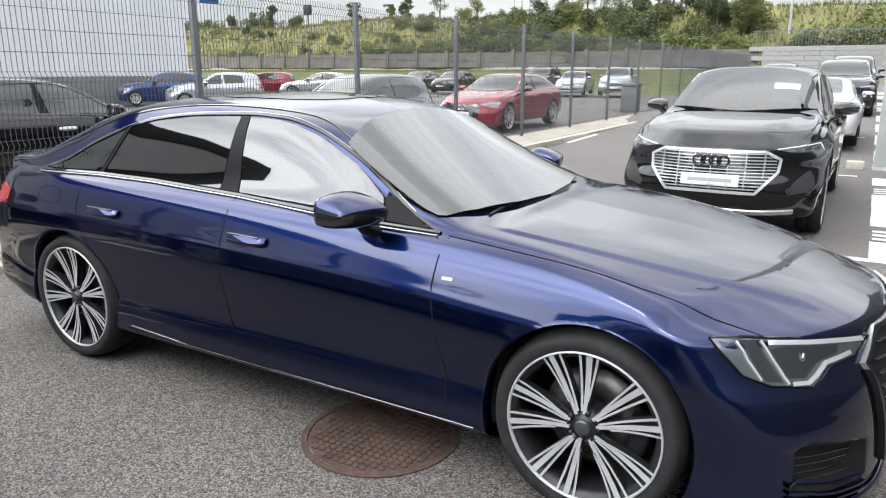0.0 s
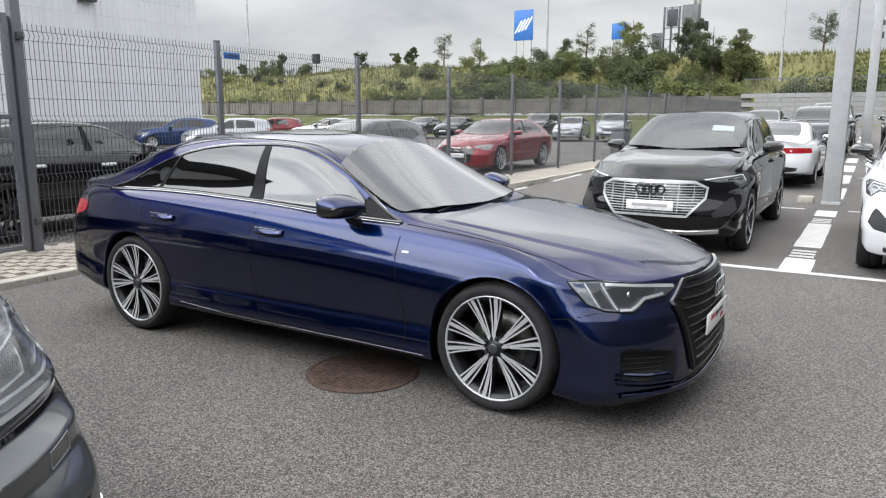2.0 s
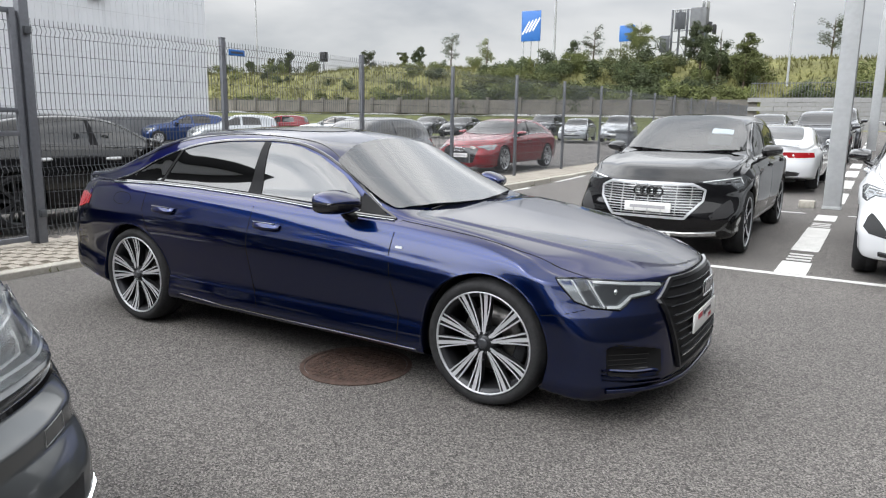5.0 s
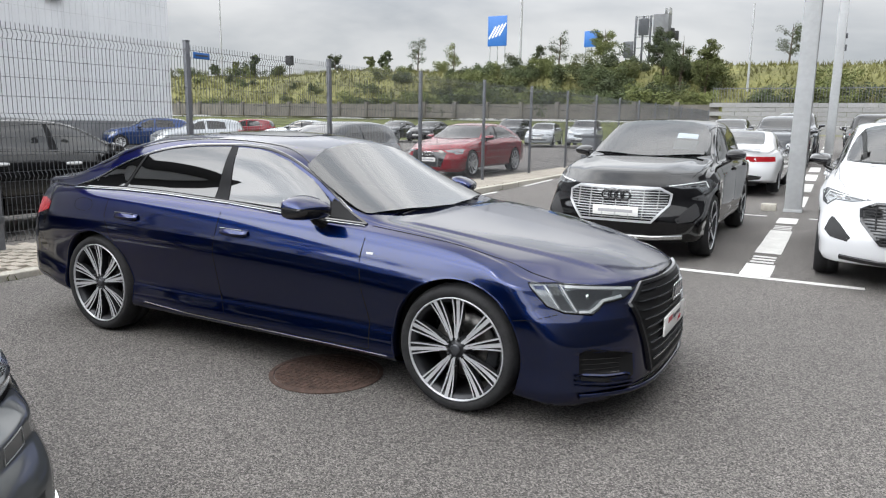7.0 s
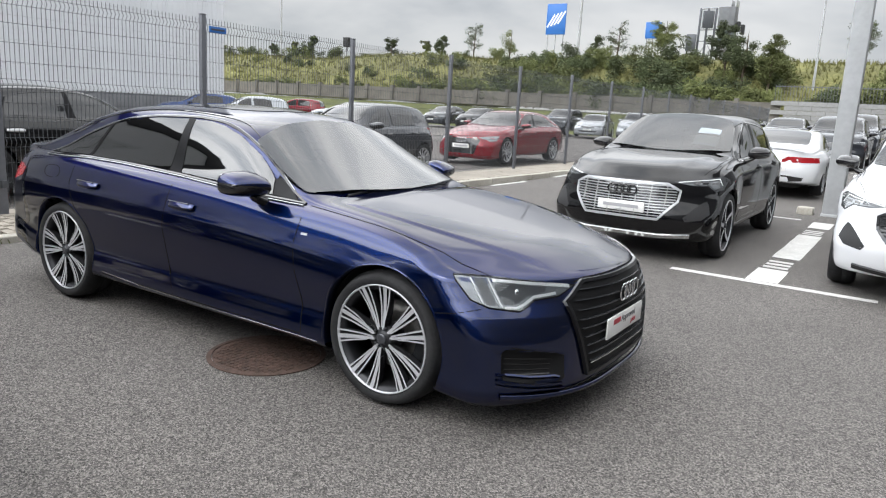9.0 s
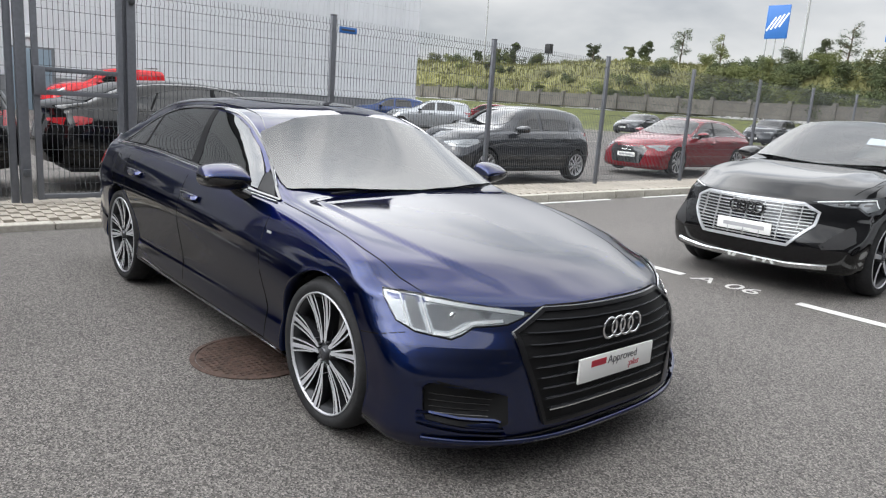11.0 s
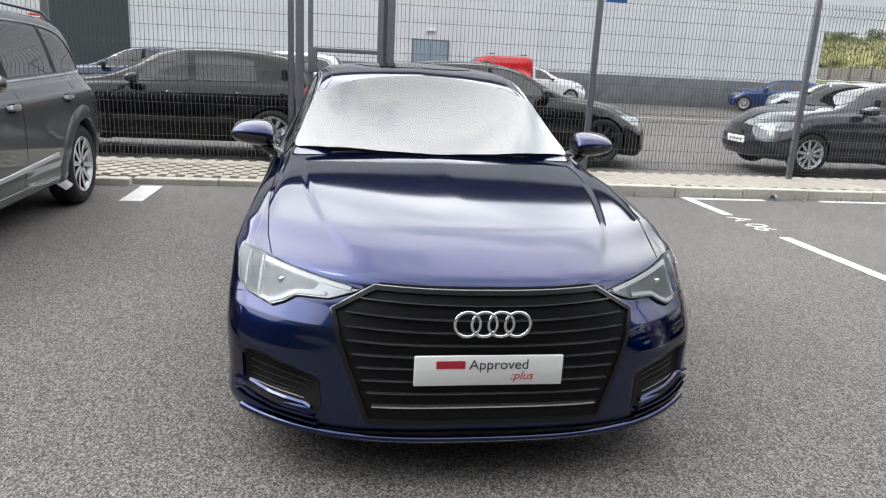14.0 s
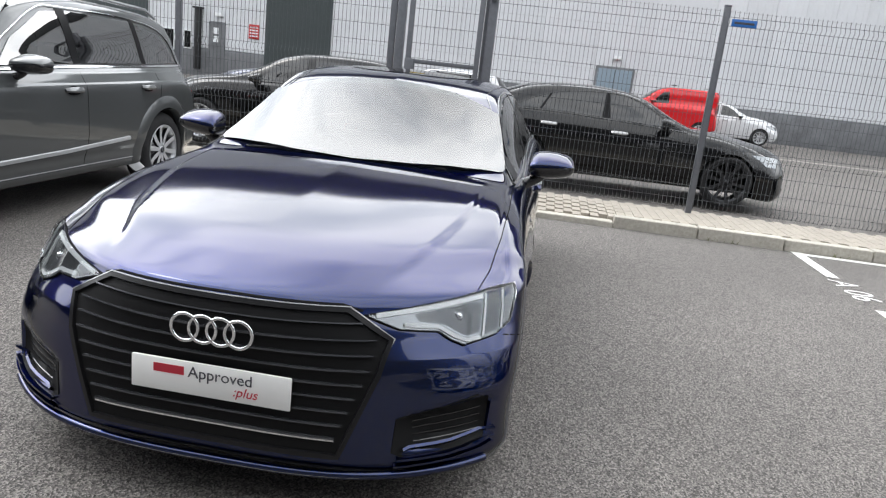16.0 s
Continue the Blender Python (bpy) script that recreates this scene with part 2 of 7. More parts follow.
M_LAMPPOST = mat("painted_lamp_post", (0.36, 0.37, 0.375), 0.5, grain=0.06, scale=12, stain=0.08)
M_CLAD = mat("white_metal_cladding", (0.66, 0.675, 0.70), 0.55, grain=0.03, scale=14, spread=0.03, stain=0.05, stain_scale=0.5)
M_PLINTH = mat("grey_render_plinth", (0.145, 0.150, 0.158), 0.85, grain=0.15, scale=18, stain=0.2)
M_DOORBLUE = mat("blue_grey_door_paint", (0.19, 0.25, 0.30), 0.5, grain=0.06, scale=10)
M_SHUTTER = mat("dark_green_shutter", (0.045, 0.058, 0.060), 0.5, grain=0.1, scale=10)
M_WALL = mat("weathered_concrete_wall", (0.135, 0.125, 0.110), 0.92, grain=0.22, scale=9, stain=0.25, stain_scale=0.8, spread=0.08)
M_BLOCK = mat("pale_block_wall", (0.25, 0.25, 0.245), 0.9, grain=0.15, scale=9, spread=0.10)
M_GRASS = mat("verge_grass", (0.088, 0.100, 0.026), 0.95, grain=0.5, scale=6, stain=0.35, stain_scale=0.35)
M_DRY = mat("dry_bank_grass", (0.122, 0.120, 0.040), 0.95, grain=0.45, scale=5, stain=0.4, stain_scale=0.22)
M_LEAF = mat("bush_leaves", (0.112, 0.128, 0.040), 0.8, spread=0.3, grain=0.4, scale=2.0)
M_LEAFDARK = mat("dark_leaves", (0.060, 0.078, 0.030), 0.8, spread=0.3, grain=0.4, scale=2.0)
M_BARK = mat("bark", (0.09, 0.07, 0.05), 0.95, grain=0.3, scale=20)
M_SIGN = mat("blue_sign", (0.02, 0.13, 0.42), 0.45)
M_SIGNWHITE = mat("white_sign_print", (0.75, 0.77, 0.78), 0.5)
M_IRON = mat("rusty_cast_iron", (0.074, 0.046, 0.036), 0.85, metal=0.0, grain=0.35, scale=30, stain=0.3, stain_scale=8)
M_BIN = mat("grey_bin_plastic", (0.13, 0.14, 0.15), 0.55, grain=0.1, scale=20)
M_SHADEWALL = mat("dark_unseen_wall", (0.055, 0.057, 0.062), 0.45, grain=0.05, scale=6, stain=0.08)
M_YELLOW = mat("yellow_sign", (0.62, 0.46, 0.03), 0.5)
M_SIGNRED = mat("red_sign", (0.45, 0.03, 0.03), 0.5)

# ---- building blocks ----


def finish(name, bm, material, parent=None, label="", smooth=True, angle=40):
    me = bpy.data.meshes.new(name)
    bm.normal_update()
    if smooth:
        for f in bm.faces:
            f.smooth = True
        for e in bm.edges:
            if len(e.link_faces) == 2 and e.calc_face_angle(0) > radians(angle):
                e.smooth = False
    bm.to_mesh(me)
    bm.free()
    for mm in (material if isinstance(material, (list, tuple)) else [material]):
        me.materials.append(mm)
    ob = new(name, me)
    if parent is not None:
        ob.parent = parent
    if label:
        ob["label"] = label
    return ob


def part(name, bm, material, parent, label="", smooth=True, angle=40):
    return finish(name, bm, material, parent, label, smooth, angle)


def share(name, ob, parent, m=Matrix()):
    """Another object on the same mesh, under parent."""
    o = new(name, ob.data)
    o.parent = parent
    o.matrix_basis = m
    return o


def root(name, m, label, category, group="", kind=""):
    ob = new(name)
    ob.empty_display_size = 0.2
    ob.matrix_world = m
    return tagged(ob, label, category, group, kind)


def box(bm, x0, x1, y0, y1, z0, z1, bevel=0.0, m=None):
    vs = [bm.verts.new((x, y, z)) for z in (z0, z1) for y in (y0, y1) for x in (x0, x1)]
    fs = [bm.faces.new([vs[i] for i in q]) for q in ((0, 2, 3, 1), (4, 5, 7, 6), (0, 1, 5, 4), (2, 6, 7, 3), (0, 4, 6, 2), (1, 3, 7, 5))]
    if bevel:
        edges = list({e for f in fs for e in f.edges})
        r = bmesh.ops.bevel(bm, geom=edges, offset=bevel, segments=2, affect="EDGES", profile=0.5)
        vs = list({v for f in r["faces"] for v in f.verts} | {v for v in vs if v.is_valid})
    if m is not None:
        for v in vs:
            v.co = m @ v.co
    return vs


def bm_box(*a, **k):
    bm = bmesh.new()
    box(bm, *a, **k)
    return bm


def lathe(bm, profile, n=48, axis="y", centre=(0, 0, 0), closed=False):
    """Turns (radius, offset along axis) pairs round the axis."""
    rings = []
    for r, o in profile:
        ring = []
        for i in range(n):
            a = 2 * math.pi * i / n
            c, s = r * math.cos(a), r * math.sin(a)
            co = {"y": (c, o, s), "z": (c, s, o), "x": (o, c, s)}[axis]
            ring.append(bm.verts.new(Vector(co) + Vector(centre)))
        rings.append(ring)
    for a, b in zip(rings, rings[1:] + ([rings[0]] if closed else [])):
        for i in range(n):
            j = (i + 1) % n
            bm.faces.new((a[i], a[j], b[j], b[i]))
    return rings


def disc(bm, r, o, n=32, axis="y", centre=(0, 0, 0)):
    vs = []
    for i in range(n):
        a = 2 * math.pi * i / n
        c, s = r * math.cos(a), r * math.sin(a)
        vs.append(bm.verts.new(Vector({"y": (c, o, s), "z": (c, s, o), "x": (o, c, s)}[axis]) + Vector(centre)))
    bm.faces.new(vs)


def tube(bm, pts, r, n=8, taper=None):
    rings = []
    pts = [Vector(p) for p in pts]
    for i, p in enumerate(pts):
        d = (pts[min(i + 1, len(pts) - 1)] - pts[max(i - 1, 0)]).normalized()
        u = d.cross(Vector((0, 0, 1)) if abs(d.z) < 0.9 else Vector((1, 0, 0))).normalized()
        w = d.cross(u)
        rr = taper[i] if taper else r
        rings.append([bm.verts.new(p + u * (rr * math.cos(2 * math.pi * k / n)) + w * (rr * math.sin(2 * math.pi * k / n))) for k in range(n)])
    for a, b in zip(rings, rings[1:]):
        for k in range(n):
            bm.faces.new((a[k], a[(k + 1) % n], b[(k + 1) % n], b[k]))
    bm.faces.new(rings[0][::-1])
    bm.faces.new(rings[-1])


def torus(bm, R, r, n=40, k=10, m=Matrix()):
    rings = []
    for i in range(n):
        a = 2 * math.pi * i / n
        rings.append([bm.verts.new(m @ Vector(((R + r * math.cos(2 * math.pi * j / k)) * math.cos(a), (R + r * math.cos(2 * math.pi * j / k)) * math.sin(a), r * math.sin(2 * math.pi * j / k)))) for j in range(k)])
    for i in range(n):
        a, b = rings[i], rings[(i + 1) % n]
        for j in range(k):
            bm.faces.new((a[j], b[j], b[(j + 1) % k], a[(j + 1) % k]))


def curve(points):
    """Smooth monotone curve through (x, value) pairs."""
    p = sorted(points)
    x, y = np.array([a for a, _ in p], float), np.array([b for _, b in p], float)
    h, d = np.diff(x), np.diff(y) / np.diff(x)
    s = np.zeros(len(x))
    s[0], s[-1] = d[0], d[-1]
    for i in range(1, len(x) - 1):
        if d[i - 1] * d[i] > 0:
            w1, w2 = 2 * h[i] + h[i - 1], h[i] + 2 * h[i - 1]
            s[i] = (w1 + w2) / (w1 / d[i - 1] + w2 / d[i])

    def f(v):
        v = min(max(v, x[0]), x[-1])
        i = min(max(int(np.searchsorted(x, v)) - 1, 0), len(h) - 1)
        t = (v - x[i]) / h[i]
        return float((2 * t**3 - 3 * t**2 + 1) * y[i] + (t**3 - 2 * t**2 + t) * h[i] * s[i] + (3 * t**2 - 2 * t**3) * y[i + 1] + (t**3 - t**2) * h[i] * s[i + 1])

    return f


def lerp(a, b, t):
    return a + (b - a) * t


def smooth(t):
    t = min(max(t, 0.0), 1.0)
    return t * t * (3 - 2 * t)


def spline(pts, sub):
    """Catmull-Rom through 2D or 3D points."""
    P = [np.array(p, float) for p in pts]
    P = [2 * P[0] - P[1]] + P + [2 * P[-1] - P[-2]]
    out = []
    for i in range(1, len(P) - 2):
        for k in range(sub):
            t = k / sub
            a, b, c, d = P[i - 1], P[i], P[i + 1], P[i + 2]
            out.append(0.5 * (2 * b + (c - a) * t + (2 * a - 5 * b + 4 * c - d) * t * t + (3 * b - a - 3 * c + d) * t**3))
    out.append(P[-2])
    return out


def rounded(poly, times=2):
    """Chaikin's corner cutting of a closed outline."""
    for _ in range(times):
        poly = [q for a, b in zip(poly, poly[1:] + poly[:1]) for q in ((a[0] * 0.75 + b[0] * 0.25, a[1] * 0.75 + b[1] * 0.25), (a[0] * 0.25 + b[0] * 0.75, a[1] * 0.25 + b[1] * 0.75))]
    return poly

# ---- vehicles ----
from mathutils.bvhtree import BVHTree

AX = {"side": (0, 2, 1), "front": (1, 2, 0), "top": (0, 1, 2)}


def cast(tree, view, u, v, sign):
    """The point and outward normal of a body seen along an axis."""
    a, b, c = AX[view]
    o = Vector((0, 0, 0))
    o[a], o[b], o[c] = u, v, 6.0 * sign
    d = Vector((0, 0, 0))
    d[c] = -sign
    p, n, _, _ = tree.ray_cast(o, d)
    if p is None:
        return None, None
    if n.dot(d) > 0:
        n = -n
    return p, n


def patch(tree, view, poly, sign=1, off=0.004, depth=0.02, step=0.05):
    """A plate cut to an outline and laid on a body's surface, off metres proud of it, with an edge depth metres deep."""
    a, b, c = AX[view]
    bm = bmesh.new()
    vs = []
    for u, v in poly:
        co = Vector((0, 0, 0))
        co[a], co[b] = u, v
        vs.append(bm.verts.new(co))
    bm.faces.new(vs)
    for ax, k in ((a, 0), (b, 1)):
        lo, hi = min(p[k] for p in poly), max(p[k] for p in poly)
        n = max(1, int((hi - lo) / step))
        nrm = Vector((0, 0, 0))
        nrm[ax] = 1
        for i in range(1, n):
            co = Vector((0, 0, 0))
            co[ax] = lo + (hi - lo) * i / n
            bmesh.ops.bisect_plane(bm, geom=bm.faces[:] + bm.edges[:] + bm.verts[:], plane_co=co, plane_no=nrm)
    bmesh.ops.triangulate(bm, faces=[f for f in bm.faces if len(f.verts) > 4])
    miss, nm = [], {}
    for v in bm.verts:
        p, n = cast(tree, view, v.co[a], v.co[b], sign)
        if p is None:
            miss.append(v)
        else:
            v.co = p + n * off
            nm[v] = n
    for v in miss:
        near = [e.other_vert(v) for e in v.link_edges if e.other_vert(v) not in miss]
        if near:
            v.co[c] = near[0].co[c]
            nm[v] = nm[near[0]]
        else:
            nm[v] = Vector((0, 0, 1))
            v.co[c] = sum(w.co[c] for w in nm if w not in miss) / max(1, len(nm) - len(miss)) if len(nm) > len(miss) else 0
    if depth:
        rim = [e for e in bm.edges if e.is_boundary]
        r = bmesh.ops.extrude_edge_only(bm, edges=rim)
        old = {}
        for e in rim:
            for v in e.verts:
                old[v] = v
        for v in [g for g in r["geom"] if isinstance(g, bmesh.types.BMVert)]:
            src = min((e.other_vert(v) for e in v.link_edges if e.other_vert(v) in nm), key=lambda w: (w.co - v.co).length, default=None)
            if src:
                v.co = src.co - nm[src] * depth
    bmesh.ops.recalc_face_normals(bm, faces=bm.faces[:])
    if sum(v.normal.dot(n) for v, n in nm.items()) < 0:
        bmesh.ops.reverse_faces(bm, faces=bm.faces[:])
    return bm


def strip(tree, view, line, width, sign=1, off=0.003, height=0.004, step=0.04):
    """A raised band along a line laid on a body's surface."""
    pts = []
    for (u0, v0), (u1, v1) in zip(line, line[1:]):
        n = max(1, int(math.hypot(u1 - u0, v1 - v0) / step))
        pts += [(lerp(u0, u1, i / n), lerp(v0, v1, i / n)) for i in range(n)]
    pts.append(line[-1])
    got = [q for q in (cast(tree, view, u, v, sign) for u, v in pts) if q[0] is not None]
    bm = bmesh.new()
    rows = []
    for i, (p, n) in enumerate(got):
        t = (got[min(i + 1, len(got) - 1)][0] - got[max(i - 1, 0)][0]).normalized()
        s = n.cross(t).normalized() * width / 2
        rows.append([bm.verts.new(p + s - n * 0.004), bm.verts.new(p + s * 0.8 + n * (off + height)), bm.verts.new(p - s * 0.8 + n * (off + height)), bm.verts.new(p - s - n * 0.004)])
    for r, q in zip(rows, rows[1:]):
        for k in range(3):
            bm.faces.new((r[k], q[k], q[k + 1], r[k + 1]))
    return bm


def shell(S, fine):
    """A car body as one lofted skin, with wheel arches cut out. x ahead, origin on the ground under the front axle."""
    top, belt, wide, wbelt, bottom = curve(S["top"]), curve(S["belt"]), curve(S["wide"]), curve(S["wbelt"]), curve(S["bottom"])
    nose, tail, W = S["nose"], S["tail"], S["W"] / 2
    sub = (8 if S.get("hires") else 4) if fine else 2

    sh = S.get("shoulder", 1.0)

    def section(x):
        zt, zs, wx, ws, zb = top(x), belt(x), wide(x), wbelt(x), bottom(x)
        h = max(zt - zs, 0.02)
        g = smooth((h - 0.13) / 0.30)
        wr, zr = lerp(0.90 * ws, S["roofw"], smooth((h - 0.05) / 0.38)), lerp(zs + (lerp(0.66, 0.40, smooth((x + 1.4) / 0.6)) if S.get("hero") else 0.66) * h, zt - S.get("rooffall", 0.055), g)
        zm = lerp(zb, zs, 0.62 if sh == 1 else 0.58)
        low = [(wx - 0.034, zb + 0.11), (wx - 0.028, zb + 0.17), (wx - 0.006, zb + 0.27)] if sh == 1 else [(wx - 0.022, zb + 0.105), (wx - 0.026, zb + 0.16), (wx - 0.036, zb + 0.225)]
        side = [(wx - 0.006, zs - 0.135 * sh), (lerp(wx, ws, 0.45), zs - 0.085 * sh), (lerp(wx, ws, 0.85), zs - 0.040 * sh), (ws - 0.006, zs - 0.015)]
        if S.get("hero"):
            f = min(1.0, (zs - zb) / 0.72)
            fr = 1 - 0.75 * smooth((x - 0.15) / 0.3)
            low = [(wx - 0.012, zb + 0.055), (wx - 0.013 * fr, zb + 0.105 * f), (wx - 0.022 * fr, zb + 0.165 * f), (wx - 0.031 * fr, zb + 0.235 * f)]
            zm = zs - 0.32 * f
            side = [(lerp(wx, ws, 0.035), zs - 0.225 * f), (lerp(wx, ws, 0.11), zs - 0.190 * f), (lerp(wx, ws, 0.235), zs - 0.158 * f), (lerp(wx, ws, 0.46), zs - 0.102 * f), (lerp(wx, ws, 0.73), zs - 0.050 * f), (ws - 0.003, zs - 0.014)]
        pts = [(0, zb), (wx * 0.6, zb), (wx - 0.11, zb), (wx - 0.050, zb + 0.035) if not S.get("hero") else (wx - 0.035, zb + 0.018)] + low + [(wx, zm)] + side + [(ws - 0.022, zs),
               (lerp(ws - 0.05, wr, 0.12), lerp(zs + 0.012, zr, 0.12)), (lerp(ws - 0.05, wr, 0.52) + 0.012 * g, lerp(zs + 0.012, zr, 0.55)), (lerp(ws - 0.05, wr, 0.88) + 0.008 * g, lerp(zs + 0.012, zr, 0.90)), (wr * 0.92, lerp(zr, zt, S.get("crown", (0.45, 0.86))[0])), (wr * 0.55, lerp(zr, zt, S.get("crown", (0.45, 0.86))[1])), (0, zt)]
        if S.get("hires"):
            sp = spline(pts, 24)
            return [q for i, q in enumerate(sp) if i >= (len(pts) - 4) * 24 or i % 3 == 0]
        return spline(pts, sub)

    n = (150 if S.get("hires") else 96) if fine else 46
    xs = [lerp(tail + 0.09, nose - 0.09, i / n) for i in range(n + 1)]
    rows = [(x, 1.0) for x in xs]
    ends = ((0.05, 0.995), (0.022, 0.98), (0.006, 0.955), (0.0, 0.925))
    rows = [(tail + d, s) for d, s in ends[::-1]] + rows + [(nose - d, s) for d, s in ends]
    bm = bmesh.new()
    grid = []
    for x, s in rows:
        sec = section(x)
        zc = 0.5
        half = [(y * lerp(1, s, 1.0), zc + (z - zc) * s) for y, z in sec]
        full = [(-y, z) for y, z in half[::-1]] + half[1:]
        grid.append([bm.verts.new((x, y, z)) for y, z in full])
    m = len(grid[0])
    for a, b in zip(grid, grid[1:]):
        for i in range(m - 1):
            bm.faces.new((a[i], b[i], b[i + 1], a[i + 1]))
    cols = 72 if S.get("hires") else 20 if fine else 10
    hm = m // 2
    for ring in (grid[0], grid[-1]):
        lines = []
        for i in range(hm + 1):
            l, r = ring[hm - i], ring[hm + i]
            if l is r:
                lines.append([l] * (cols + 1))
            else:
                lines.append([l] + [bm.verts.new(l.co.lerp(r.co, k / cols)) for k in range(1, cols)] + [r])
        for a, b in zip(lines, lines[1:]):
            for k in range(cols):
                q = []
                for v in (a[k], a[k + 1], b[k + 1], b[k]):
                    if v not in q:
                        q.append(v)
                if len(q) > 2:
                    bm.faces.new(q)
    face_f, face_r = curve(S["face"]), curve(S["back"])
    for v in bm.verts:
        x, y, z = v.co
        q = (abs(y) / W) ** lerp(3.4, 2.4, smooth((z - 0.45) / 0.27))
        s = smooth((x - S["bend0"]) / (nose - S["bend0"]))
        t = smooth((tail + 1.2 - x) / 1.2)
        if g0 := smooth((x - S["cowl"]) / 0.12):
            along = min(max((x - S["cowl"]) / (nose - S["cowl"]), 0.0), 1.0)
            edge = lerp(S["ridge"][0], S["ridge"][1], along ** S["ridgepow"] if "ridgepow" in S else smooth(along))
            v.co.z += S.get("ridgeh", 0.019) * g0 * smooth((edge - abs(y)) / S.get("ridgew", 0.035)) * smooth((z - belt(x) + 0.02) / 0.04) * smooth((nose - x) / 0.2)
        v.co.x -= S["bow"] * lerp(S.get("square", 0.66), 1.0, smooth((z - 0.45) / 0.27)) * q * s + face_f(z) * smooth((x - nose + 0.45) / 0.45)
        if S.get("creases"):
            for zc, hh, dd, y0 in S["creases"]:
                v.co.x += dd * max(0.0, 1 - abs((z - zc) / hh)) * smooth((abs(y) - y0) / 0.10) * smooth((x - nose + 0.35) / 0.3)
        if S.get("hero") and x > nose - 0.5:
            ay = abs(y)
            top_in, low_in = 0.385 + 0.16 * (ay - 0.58), 0.262 + 0.05 * (ay - 0.58)
            pit = smooth((ay - 0.575) / 0.05) * smooth((0.862 - ay) / 0.03) * smooth((z - low_in) / 0.05) * smooth((top_in + 0.02 - z) / 0.035)
            v.co.x -= 0.045 * pit * smooth((x - nose + 0.42) / 0.2)
        v.co.x += S["bowr"] * q * t + face_r(z) * smooth((tail + 0.45 - x) / 0.45)
    R = S["arch"]
    for xc in (0.0, -S["wb"]):
        cut = [f for f in bm.faces if abs((c := f.calc_center_median()).y) > W * 0.62 and math.hypot(c.x - xc, c.z - S["tyre"]) < R - 0.004]
        edge = {v for f in cut for v in f.verts}
        bmesh.ops.delete(bm, geom=cut, context="FACES")
        for v in edge:
            if v.is_valid and v.link_faces and v.is_boundary and abs(v.co.y) > W * 0.62:
                d = Vector((v.co.x - xc, 0, v.co.z - S["tyre"]))
                if d.length > 0.05 and v.co.z > bottom(v.co.x) + 0.02:
                    d = d.normalized() * R
                    v.co.x, v.co.z = xc + d.x, S["tyre"] + d.z
    bmesh.ops.remove_doubles(bm, verts=bm.verts[:], dist=0.0004 if not S.get("hires") else 0.000002)
    bmesh.ops.recalc_face_normals(bm, faces=bm.faces[:])
    return bm


def inside(poly, u, v):
    hit = False
    for (a, b), (c, d) in zip(poly, poly[1:] + poly[:1]):
        if (b > v) != (d > v) and u < (c - a) * (v - b) / (d - b) + a:
            hit = not hit
    return hit


